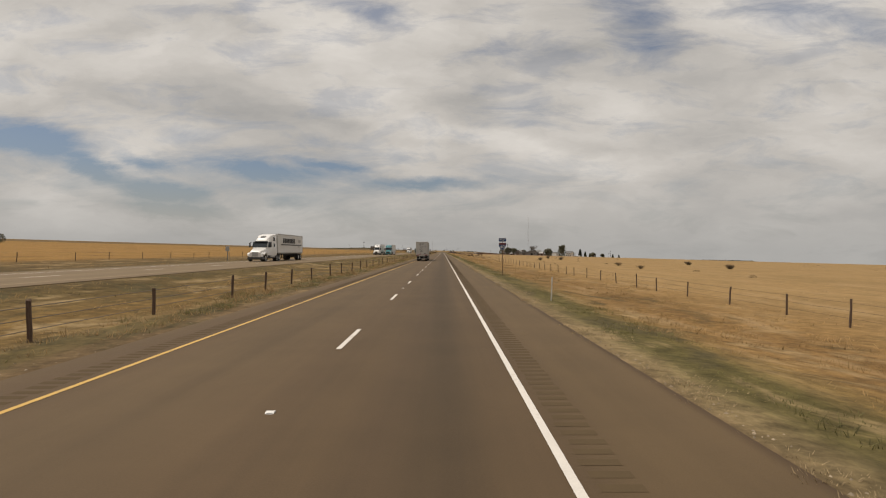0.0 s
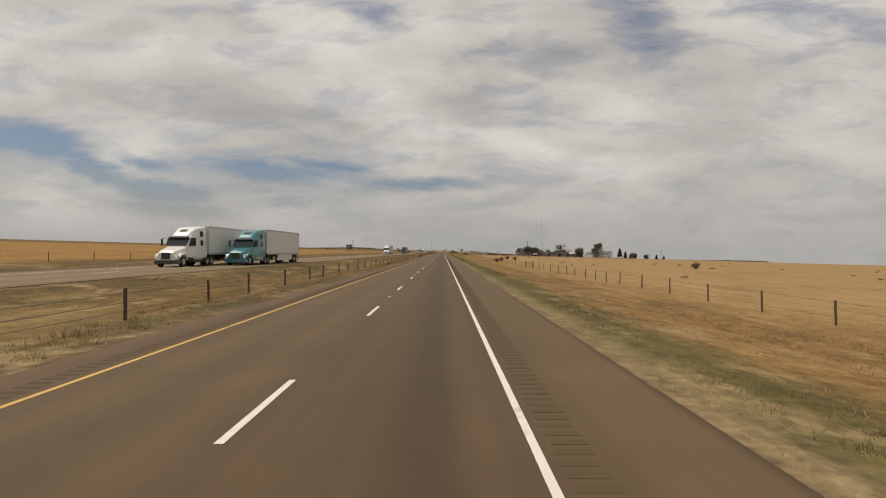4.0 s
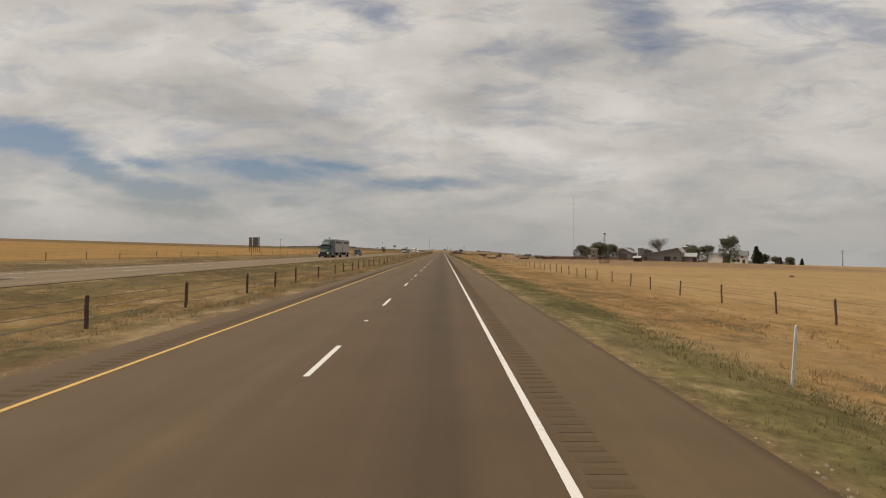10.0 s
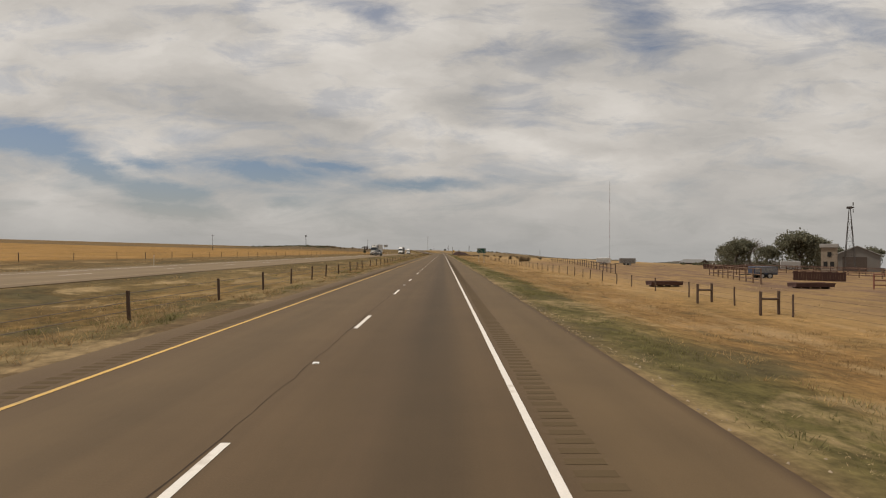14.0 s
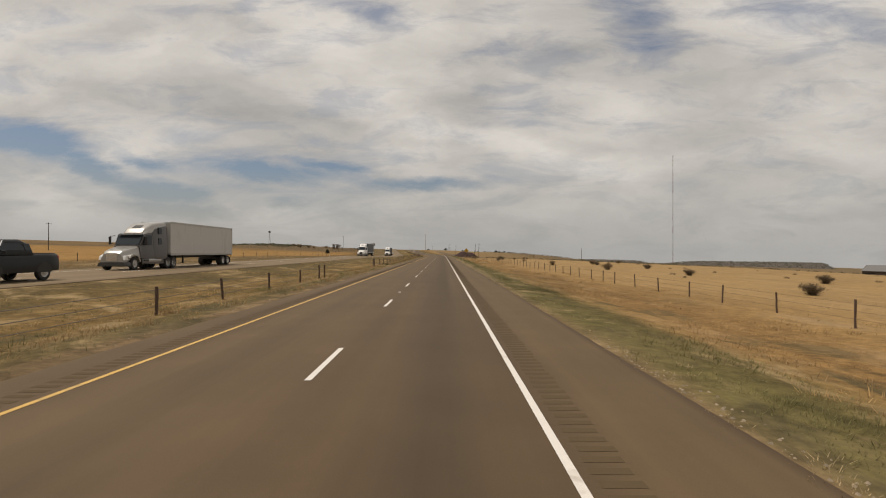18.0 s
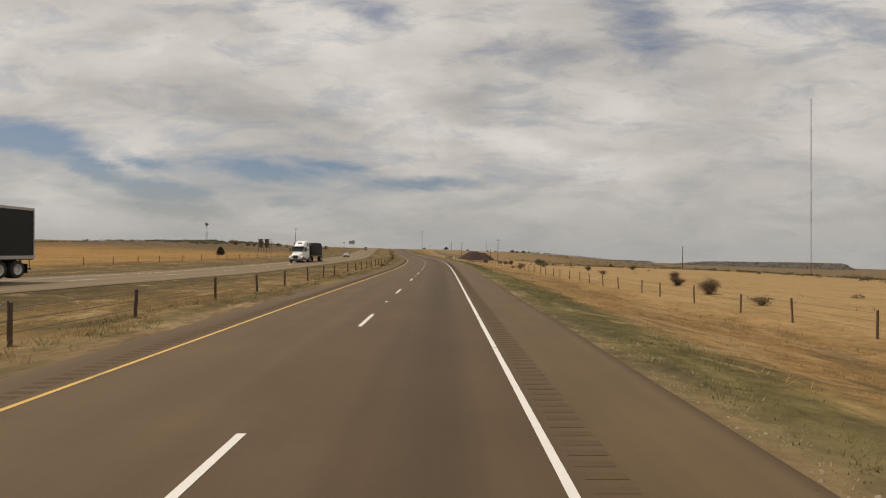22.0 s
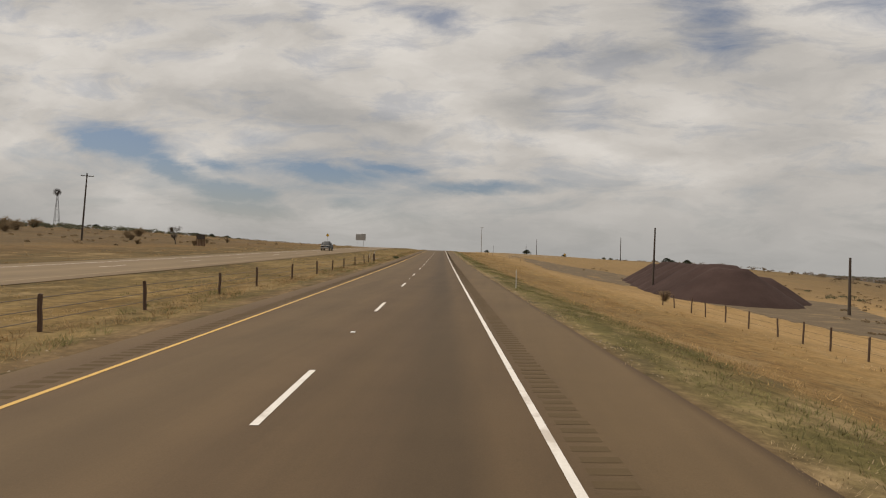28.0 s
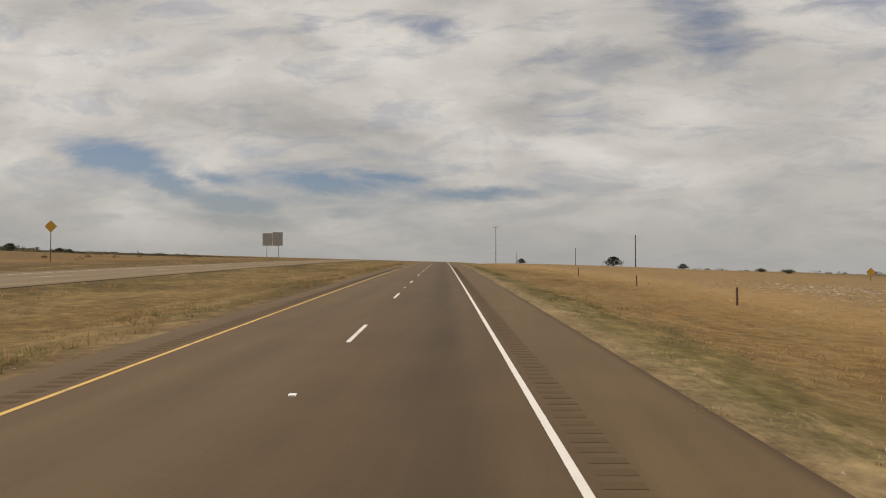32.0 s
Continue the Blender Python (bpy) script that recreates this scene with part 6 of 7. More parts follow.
_w = bush("low fresh green weed on the median", 0.5, 1.5, 9, M_WEED, 420, "weed", "green weeds on the median")
place_all(_w, [(-8.7, 359.0, 0, 1.1), (-9.3, 360.6, 40, 1.0), (-8.5, 1161.0, 10, 0.85), (-8.75, 1162.3, 70, 0.85), (-8.4, 1160.2, 20, 0.5), (-8.25, 1162.2, 50, 0.6), (-8.35, 469.2, 0, 0.4), (-9.6, 474.5, 30, 0.5), (-9.0, 282.0, 0, 0.6), (-9.1, 920.0, 10, 0.7), (-9.1, 770.0, 10, 0.5), (-8.9, 238.0, 60, 0.6), (-9.0, 243.0, 0, 0.7)])
_l = cedar("dense dark cedar bush in the golden field", 2.6, 2.4, 3, "cedar_bush")
_l.matrix_basis = stand(-64.2, 1009.3)

# farm trees
place_all(tree("tall leafy elm behind the farmhouse", 15.5, 12, 11, M_LEAF, size=0.28, count=7600), [(147.5, 651, 0, 0.92), (134, 664, 80, 0.62), (156, 690, 30, 0.7)])
place_all(tree("broad dusty green tree in the farmyard", 9.5, 9.5, 12, M_LEAF, size=0.26, count=5400), [(82, 654, 0, 0.98), (89, 662, 70, 0.9), (85, 690, 30, 0.72), (104, 674, 10, 0.75), (128, 650, 60, 0.85), (205, 716, 20, 0.8), (112, 672, 100, 0.7), (78, 660, 140, 0.62), (-330, 395, 0, 0.8), (-345, 400, 60, 0.9), (-352, 385, 30, 0.7), (98, 668, 20, 0.7), (121, 664, 10, 0.62), (140, 690, 80, 0.8), (172, 700, 40, 0.7), (196, 690, 10, 0.55), (214, 704, 0, 0.6), (75, 668, 90, 0.8)])
place_all(tree("leaning grey-green tree at the edge of the pens", 8.0, 7.0, 17, M_LEAF, size=0.235, count=4300), [(96, 706, 0, 0.95), (136, 676, 40, 0.9)])
place_all(tree("bare wide-crowned tree beside the barn", 11.5, 12, 13, M_TWIG, True, 0.4), [(114, 655, 0, 1.15), (92, 690, 50, 0.85), (100, 700, 120, 0.7), (-74.5, 1212, 0, 0.36), (-58, 1180, 60, 0.22)])
place_all(cedar("tall dark cedar beside the farmhouse", 12.0, 5.0, 21), [(177, 677, 0, 0.82), (187, 690, 30, 0.62), (196, 700, 60, 0.5), (222, 726, 0, 0.5), (240, 742, 30, 0.55), (250, 746, 0, 0.5)])

# ======== farm buildings ========
M_TIN = paint("weathered_corrugated_tin", (0.17, 0.16, 0.15), rough=0.5, metal=0.35, vary=0.2, scale=0.6, wear=(0.17, 0.12, 0.085))
M_TINROOF = paint("pale_tin_roof", (0.31, 0.30, 0.285), rough=0.5, metal=0.3, vary=0.12, scale=0.5)
M_PINKTIN = paint("faded_pink_tin", (0.20, 0.15, 0.13), rough=0.6, vary=0.2, scale=0.7)
M_CLAP = paint("white_clapboard", (0.62, 0.60, 0.565), rough=0.7, vary=0.08)
M_SHINGLE = paint("grey_shingles", (0.13, 0.125, 0.12), rough=0.9, vary=0.2, scale=4)
M_DARKWOOD = paint("dark_barn_wood", (0.07, 0.052, 0.042), rough=0.9, vary=0.3, stretch=(1, 1, 0.3))
M_REDWOOD = paint("faded_red_boards", (0.075, 0.036, 0.028), rough=0.9, vary=0.3, scale=2, stretch=(1, 1, 0.3))
M_CONCRETE = paint("stained_concrete", (0.22, 0.178, 0.135), rough=0.9, vary=0.3, scale=0.9, wear=(0.10, 0.085, 0.07))
M_BLUE = paint("faded_blue_paint", (0.028, 0.045, 0.085), rough=0.5, vary=0.2)
M_REDPIPE = paint("rusty_red_pipe", (0.19, 0.07, 0.045), rough=0.7, vary=0.25)
M_DARKSTEEL = paint("dark_rusted_steel", (0.065, 0.055, 0.05), rough=0.7, metal=0.3, vary=0.2)
# near-black panels in this colour stand for the shade inside openings
M_DARKHOLE = paint("unlit_interior", (0.012, 0.011, 0.010), rough=0.9)


def building(name, label, u, s, turn, w, d, eave, ridge, wall, roof, group="farm buildings", openings=(), seams=0, over=0.35):
    """A gabled house or shed: walls, two roof slopes with thickness and seams, and openings in its fronts; the ridge runs along x.
    Openings: (side, x, z, width, height, kind), side -1 front (towards -y), +1 back, and 2 the left gable."""
    root = thing(name, label, "building", group, at=stand(u, s, turn))
    part("wall", prism([(-d / 2, -1.2), (d / 2, -1.2), (d / 2, eave), (0, ridge), (-d / 2, eave)], -w / 2, w / 2), wall, root)
    for sy in (-1, 1):
        slope = [(0, ridge + 0.12), (0, ridge + 0.02), (sy * (d / 2 + over), eave + 0.02 - over * (ridge - eave) / (d / 2)), (sy * (d / 2 + over), eave + 0.12 - over * (ridge - eave) / (d / 2))]
        r = part("roof", prism(slope, -w / 2 - over, w / 2 + over), roof, root)
        for k in range(seams + 1 if seams else 0):
            x = -w / 2 + w * k / seams
            part("roof_seam", prism([(0, ridge + 0.16), (0, ridge + 0.1), (slope[2][0], slope[3][1] - 0.02), (slope[3][0], slope[3][1] + 0.04)], x - 0.03, x + 0.03), roof, r)
    for side, x, z, ow, oh, kind in openings:
        if side == 2:
            limits = (-w / 2 - 0.03, -w / 2 + 0.05, x - ow / 2, x + ow / 2, z, z + oh)
            frame_ = (-w / 2 - 0.06, -w / 2 + 0.02, x - ow / 2 - 0.08, x + ow / 2 + 0.08, z - 0.08, z + oh + 0.08)
        else:
            y = side * d / 2
            limits = (x - ow / 2, x + ow / 2, min(y, y + side * 0.06), max(y, y + side * 0.06), z, z + oh)
            frame_ = (x - ow / 2 - 0.08, x + ow / 2 + 0.08, min(y, y + side * 0.04), max(y, y + side * 0.04), z - 0.08, z + oh + 0.08)
        f = part({"window": "window", "door": "door", "open": "doorway", "garage": "garage_door"}[kind], slab(*frame_), M_CLAP if kind in ("window", "garage") else M_DARKWOOD, root)
        # an open doorway has no leaf: a dark panel paints its inner shade
        part("pane" if kind == "window" else "leaf", slab(*limits), {"window": M_GLASS, "door": M_REDWOOD, "open": M_DARKHOLE, "garage": M_SIGNWHITE}[kind], f)
    return root


def barn():
    """A wide tin barn whose roof falls far to one side, its gable wall turned to the road."""
    root = thing("barn", "wide dull tin barn with a long one-sided roof slope", "building", "farm buildings", at=stand(104.2, 631, -31))
    skin = [(-8.8, -1.4), (8.8, -1.4), (8.8, 4.6), (7.2, 6.5), (-8.8, 3.2)]
    bm = bmesh.new()
    front, back = [bm.verts.new((x, 0, z)) for x, z in skin], [bm.verts.new((x, 16, z)) for x, z in skin]
    for k in range(5):
        bm.faces.new((front[k], front[(k + 1) % 5], back[(k + 1) % 5], back[k]))
    bm.faces.new(front)
    bm.faces.new(back)
    bmesh.ops.recalc_face_normals(bm, faces=bm.faces[:])
    walls = part("wall", bm, M_TIN, root)
    for (x0, z0), (x1, z1) in (((-9.2, 3.13), (7.2, 6.53)), ((7.2, 6.53), (9.15, 4.2))):
        r = bmesh.new()
        lo = [r.verts.new(p) for p in ((x0, -0.4, z0), (x1, -0.4, z1), (x1, 16.4, z1), (x0, 16.4, z0))]
        hi = [r.verts.new(p) for p in ((x0, -0.4, z0 + 0.14), (x1, -0.4, z1 + 0.14), (x1, 16.4, z1 + 0.14), (x0, 16.4, z0 + 0.14))]
        for k in range(4):
            r.faces.new((lo[k], lo[(k + 1) % 4], hi[(k + 1) % 4], hi[k]))
        r.faces.new(lo)
        r.faces.new(hi)
        bmesh.ops.recalc_face_normals(r, faces=r.faces[:])
        part("roof", r, M_TINROOF, root)
    for k in range(30):
        x = -8.5 + 0.58 * k
        top = 3.2 + (x + 8.8) * 0.206 if x < 7.2 else 6.5 - (x - 7.2) * 1.19
        part("wall_rib", slab(x - 0.05, x + 0.05, -0.05, 0.0, -1.2, top - 0.05), M_TIN, walls)
    for x, w, z, h in ((-7.2, 1.6, -0.2, 2.2), (2.6, 2.6, -0.6, 3.0), (6.0, 0.9, 1.2, 1.0)):
        f = part("doorway", slab(x - w / 2 - 0.12, x + w / 2 + 0.12, -0.09, 0.0, z, z + h + 0.12), M_DARKWOOD, root)
        # no door leaf here: a dark panel stands for the shade within
        part("leaf", slab(x - w / 2, x + w / 2, -0.11, -0.07, z, z + h), M_DARKHOLE, f)


barn()
building("barn_wing", "faded pinkish lean-to shed beside the barn", 117.5, 631, -31, 6.5, 6, 2.9, 4.4, M_PINKTIN, M_TINROOF, openings=((-1, 2.6, 0, 1.6, 2.2, "door"),))
building("farmhouse", "white clapboard farmhouse with grey shingle roof", 160, 664, -35, 8, 7, 4.4, 6.8, M_CLAP, M_SHINGLE, openings=((-1, -2.4, 0.8, 1, 1.5, "window"), (-1, 0, 0.8, 1, 1.5, "window"), (-1, 2.4, 0, 1.1, 2.1, "door"), (-1, -1.6, 3.1, 0.9, 1.1, "window"), (-1, 1.8, 3.1, 0.9, 1.1, "window"), (2, 0, 3.0, 1, 1.3, "window")))
building("garage", "white gabled garage beside the farmhouse", 138.5, 647.5, 60, 7, 6.5, 3.0, 5.0, M_CLAP, M_SHINGLE, openings=((2, 0.6, 0, 3.4, 2.3, "garage"), (2, 0, 3.3, 0.7, 0.8, "window"), (-1, 0, 1, 1, 1.2, "window")))
building("shed", "dark open-fronted shed with tin roof", 96, 655, 54, 9, 8, 4.0, 6.0, M_TIN, M_TINROOF, openings=((2, 0.5, -0.4, 4.2, 3.9, "open"), (-1, 0, 0, 3.0, 2.6, "open")), seams=8)
building("hut", "small faded red hut in the yard", 77, 588, -40, 2.6, 2.2, 1.7, 2.3, M_REDWOOD, M_TINROOF, openings=((-1, 0, 0.2, 1.3, 1.1, "open"),))
building("long_shed", "long dark shed far across the plain", 166, 880, -62, 15, 8, 3.6, 5.6, M_DARKWOOD, M_SHINGLE, "sheds far across the plain", openings=((-1, -5, 0, 3.2, 2.8, "open"), (-1, 4, 0, 3.2, 2.8, "open")))
building("long_shed", "long white-roofed shed far across the plain", 191, 884, -66, 24, 10, 2.4, 4.3, M_CLAP, M_SIGNWHITE, "sheds far across the plain", openings=((-1, -8, 0, 3.2, 2.1, "garage"), (-1, 6, 0, 3.2, 2.1, "garage")))


def tank_house():
    root = thing("tank_house", "narrow pale concrete tank house with flat cap", "building", "farm buildings", at=stand(72.4, 631.5, -40))
    part("wall", slab(-1.2, 1.2, -1.2, 1.2, -1.0, 4.9, bevel=0.05), M_CONCRETE, root)
    part("cap", slab(-1.4, 1.4, -1.4, 1.4, 4.9, 5.6, bevel=0.06), M_TINROOF, root)
    for x, z in ((-0.5, 1.4), (0.5, 1.4), (0.1, 3.2)):
        # the dark inside is painted as a panel on the solid wall
        part("window", slab(x - 0.3, x + 0.3, -1.25, -1.18, z, z + 0.9), M_DARKHOLE, root)


def silo(u, s, h, r):
    root = thing("grain_bin", "small round rusty grain bin with cone roof", "silo", "farm buildings", at=stand(u, s))
    part("drum", bar((0, 0, -0.5), (0, 0, h), r, sides=20), M_TIN, root)
    part("cone_roof", bar((0, 0, h), (0, 0, h + r * 0.7), r * 1.06, 0.12, 20), M_TINROOF, root)
    for k in range(4):
        part("hoop", bar((0, 0, h * (k + 0.5) / 4), (0, 0, h * (k + 0.5) / 4 + 0.08), r * 1.015, sides=20), M_RUST, root)


def windmill(u, s, h, label, turn, wheel_r=1.5, blades=18, tail=True, metal=None):
    metal = metal or M_STEEL
    root = thing("windmill", label, "windmill", "farm windmills", at=stand(u, s, turn))
    feet = [(-0.95, -0.95), (0.95, -0.95), (0.95, 0.95), (-0.95, 0.95)]
    for x, y in feet:
        part("leg", bar((x, y, -0.3), (x * 0.10, y * 0.10, h), 0.06, 0.05, 6), metal, root)
    for k in range(1, 6):
        f = 1 - 0.9 * k / 6
        z = h * k / 6
        for j in range(4):
            a, b = feet[j], feet[(j + 1) % 4]
            part("brace", bar((a[0] * f, a[1] * f, z), (b[0] * f, b[1] * f, z), 0.03, sides=4), metal, root)
            g = 1 - 0.9 * (k - 1) / 6
            part("brace", bar((a[0] * g, a[1] * g, z - h / 6), (b[0] * f, b[1] * f, z), 0.02, sides=4), metal, root)
    part("gearbox", slab(-0.2, 0.2, -0.4, 0.5, h - 0.1, h + 0.35, bevel=0.05), metal, root)
    hub = part("hub", bar((0, -0.62, h + 0.12), (0, -0.4, h + 0.12), 0.16), metal, root)
    for k in range(blades):
        a = 2 * math.pi * k / blades
        bm = bmesh.new()
        box(bm, 0.35, wheel_r, -0.012, 0.012, -0.13, 0.13)
        bmesh.ops.transform(bm, matrix=Matrix.Translation((0, -0.52, h + 0.12)) @ Matrix.Rotation(a, 4, "Y") @ Matrix.Rotation(0.5, 4, "X"), verts=bm.verts[:])
        part("blade", bm, metal, hub)
    if tail:
        part("tail", prism([(0.5, h + 0.1), (2.2, h - 0.15), (2.5, h + 0.12), (2.2, h + 0.45)], -0.012, 0.012), metal, root)


tank_house()
silo(130, 662, 8.0, 1.5)
silo(97, 638, 6.3, 1.35)
windmill(77.8, 633.5, 12.6, "dark steel farm windmill tower without a fan beside the pens", 60, 1.0, 4, False, M_DARKSTEEL)
windmill(-155.4, 1277.4, 13.5, "dark steel farm windmill with round fan above scrub", 20, metal=M_DARKSTEEL)


def pen(label, spots, h, material, rails, gap=2.4):
    """A pipe or board corral along a line of (u, s) corners."""
    root = thing("corral", label, "corral", "corrals beside the farm")
    for (u0, s0), (u1, s1) in zip(spots, spots[1:]):
        a, b = ground(u0, s0), ground(u1, s1)
        n = max(1, round((b - a).length / gap))
        for k in range(n):
            p = a.lerp(b, k / n)
            part("post", bar((p.x, p.y, p.z - 0.2), (p.x, p.y, p.z + h), 0.06, sides=6), material, root)
        for r in rails:
            part("rail", bar(a + Vector((0, 0, h * r)), b + Vector((0, 0, h * r)), 0.045, sides=5), material, root)
    return root


pen("rusty pipe corral beside the farm", [(29, 581), (33, 595), (35, 602), (50, 612), (64, 602)], 1.5, M_RUST, (0.3, 0.6, 0.95))
pen("dark board corral along the barn", [(48, 618), (60, 622), (78, 612), (92, 608)], 1.5, M_REDWOOD, (0.15, 0.35, 0.55, 0.75, 0.95))
pen("weathered wooden pen in the yard", [(70, 606), (84, 598), (96, 600)], 1.4, M_POST, (0.4, 0.7, 0.95))
pen("small weathered wooden pen on bare ground", [(41.8, 519.5), (44.1, 520), (44.3, 522.2), (42, 521.7), (41.8, 519.5)], 1.3, M_POST, (0.3, 0.6, 0.95), 1.0)
pen("thin grey pipe fence along the yard", [(22, 600), (30, 650), (34, 700)], 1.3, M_POST, (0.5, 0.95), 3.5)


def feeder(u, s, length, turn, label, material):
    root = thing("feed_bunk", label, "trough", "feed bunks", at=stand(u, s, turn) @ Matrix.Diagonal((1, 1, 0.66, 1)))
    part("trough", prism([(-0.45, 0.25), (0.45, 0.25), (0.55, 0.75), (0.47, 0.75), (0.38, 0.34), (-0.38, 0.34), (-0.47, 0.75), (-0.55, 0.75)], -length / 2, length / 2), material, root)
    for k in range(4):
        x = -length / 2 + length * (k + 0.5) / 4
        part("leg", slab(x - 0.06, x + 0.06, -0.4, 0.4, -0.1, 0.27), M_POST, root)


pen("red pipe pen beside the road fence", [(36, 577), (42, 577.5), (50, 588), (58, 590)], 1.4, M_REDPIPE, (0.3, 0.6, 0.95), 1.6)


def board_wall(label, a, b, h):
    """A close-boarded fence: upright boards between two posts on three rails."""
    root = thing("board_fence", label, "fence", "corrals beside the farm")
    p, q = ground(*a), ground(*b)
    n = round((q - p).length / 0.3)
    for k in range(n):
        c = p.lerp(q, (k + 0.5) / n)
        m = pose(c.x, c.y, c.z, 0, 0, math.degrees(math.atan2((q - p).y, (q - p).x)))
        bm = slab(-0.13, 0.13, -0.02, 0.02, 0.03, h + 0.05 * math.sin(k * 2.1))
        bmesh.ops.transform(bm, matrix=m, verts=bm.verts[:])
        part("board", bm, M_REDWOOD, root)
    for z in (0.25, h * 0.85):
        part("rail", bar(p + Vector((0, 0.06, z)), q + Vector((0, 0.06, z)), 0.05, sides=5), M_REDWOOD, root)


board_wall("low dark red-brown board fence of the pens", (39.6, 592.5), (45.6, 592.5), 1.1)
board_wall("dark board windbreak along the yard", (54, 642), (66, 639), 1.1)
feeder(18.3, 576.5, 2.7, 5, "rusty feed trough behind the fence", M_REDWOOD)
feeder(30.4, 576.5, 3.4, 5, "long low feed trough in the pen", M_REDWOOD)
feeder(24.0, 690.0, 2.4, 20, "old trough beside a mesquite clump", M_RUST)


def stock_trailer(u, s, turn, label, material, w=2.4, l=5.0, h=1.9):
    root = thing("stock_trailer", label, "trailer", "trailers in the farmyard", at=stand(u, s, turn))
    part("body", slab(-w / 2, w / 2, -l / 2, l / 2, 0.5, 0.5 + h, bevel=0.06), material, root)
    for k in range(6):
        z = 0.7 + h * k / 7
        for sx in (-1, 1):
            part("slat", slab(sx * w / 2 - 0.02, sx * w / 2 + 0.02, -l / 2 + 0.1, l / 2 - 0.1, z, z + 0.06), M_STEEL, root)
    for sx in (-1, 1):
        for y in (-0.45, 0.45):
            wheel(root, sx * (w / 2 - 0.1), y, 0.36, 0.22)
    part("hitch", bar((0, l / 2, 0.5), (0, l / 2 + 1.4, 0.45), 0.05), M_BLACK, root)


stock_trailer(39.2, 597.5, 84, "faded dark blue stock trailer", M_BLUE, 1.7, 2.7, 0.95)
stock_trailer(76, 648, 60, "pale box trailer under the trees", M_GREYSIDE, 2.2, 3.6, 1.7)
stock_trailer(41, 667, 60, "pale weathered stock trailer on bare ground", M_SIGNWHITE, 2.0, 3.2, 1.2)
stock_trailer(46, 664, 80, "dull grey stock trailer on bare ground", M_TIN, 2.0, 3.6, 1.3)
_car = car("car", "white saloon car parked beside the farmhouse", M_WHITECAB, 600, "saloon")
_car["group"] = "cars at the farm"
_car.matrix_basis = stand(166, 652, 70)

# ======== poles and masts ========
M_POLE = paint("tarred_wooden_pole", (0.062, 0.046, 0.035), rough=0.9, vary=0.3, scale=3, stretch=(1, 1, 0.1))


def utility_pole(u, s, h, turn=0.0, arm=True, lean=0.0):
    root = thing("utility_pole", "dark wooden utility pole" + (" with one cross-arm" if arm else " without wires"), "pole", "utility poles", at=stand(u, s, turn) @ pose(0, 0, 0, 0, lean))
    part("pole", bar((0, 0, -0.5), (0, 0, h), 0.17, 0.11, 9), M_POLE, root)
    if arm:
        part("cross_arm", slab(-1.2, 1.2, 0.11, 0.22, h - 0.55, h - 0.42), M_POLE, root)
        for x in (-1.1, -0.5, 0.5, 1.1):
            part("insulator", bar((x, 0.16, h - 0.42), (x, 0.16, h - 0.24), 0.05, 0.035, 6), M_CLEAR, root)


for _p in ((-67.4, 1164.0, 12.6, 0, True, 3), (32.0, 1145.8, 9.6, 0, False, 1), (72.6, 1280.0, 9.4, 0, False), (53.5, 1364.4, 9.0, 0, False), (46.7, 1113.4, 11.8, 10, True, 1), (103.8, 1034.0, 10.0, 0, False),
           (45.0, 1124.0, 6.4, 0, False), (209.0, 655.0, 8.5), (240, 760, 8.5), (300, 860, 8.5), (196, 905, 11, 0, False),
           (214, 918, 13, 0, False), (232, 915, 15, 0, False), (-160, 900, 11), (66, 1480, 9, 0, False), (48, 1560, 9, 0, False)):
    utility_pole(*_p)


def high_mast(u, s, h):
    root = thing("high_mast", "tall steel mast with short cross-arms at its top", "mast", at=stand(u, s))
    part("shaft", bar((0, 0, -1), (0, 0, h), 0.42, 0.2, 10), M_STEEL, root)
    for k in range(3):
        a = math.pi * k / 3
        part("arm", bar((-1.9 * math.cos(a), -1.9 * math.sin(a), h), (1.9 * math.cos(a), 1.9 * math.sin(a), h), 0.09), M_STEEL, root)
    for k in range(6):
        a = math.pi * k / 3
        part("lamp_head", slab(1.8 * math.cos(a) - 0.3, 1.8 * math.cos(a) + 0.3, 1.8 * math.sin(a) - 0.3, 1.8 * math.sin(a) + 0.3, h - 0.35, h - 0.05, bevel=0.06), M_SIGNBACK, root)


def radio_mast(u, s, h, w=0.75):
    root = thing("radio_mast", "thin tall lattice radio mast held by guy wires", "mast", at=stand(u, s))
    feet = [(w * math.cos(2 * math.pi * k / 3), w * math.sin(2 * math.pi * k / 3)) for k in range(3)]
    n = 34
    for j in range(6):
        bm = bmesh.new()
        for x, y in feet:
            rod(bm, (x * 0.5, y * 0.5, h * j / 6), (x * 0.5, y * 0.5, h * (j + 1) / 6), 0.035, sides=5)
        for k in range(n // 6 + 1):
            z = h * j / 6 + h / 6 * k / (n // 6 + 1)
            dz = h / 6 / (n // 6 + 1)
            for i in range(3):
                a, b = feet[i], feet[(i + 1) % 3]
                rod(bm, (a[0] * 0.5, a[1] * 0.5, z), (b[0] * 0.5, b[1] * 0.5, z + dz), 0.025, sides=4)
        part("mast_section", bm, M_SIGNRED if j % 2 == 0 else M_STEEL, root)
    for z in (h * 0.35, h * 0.65, h * 0.95):
        for k in range(3):
            a = 2 * math.pi * k / 3 + 0.3
            part("guy_wire", bar((0, 0, z), (h * 0.55 * math.cos(a), h * 0.55 * math.sin(a), 0), 0.008, sides=3), M_STEEL, root)


high_mast(43.4, 1650.0, 31.5)
radio_mast(190.3, 1069.6, 90.0)

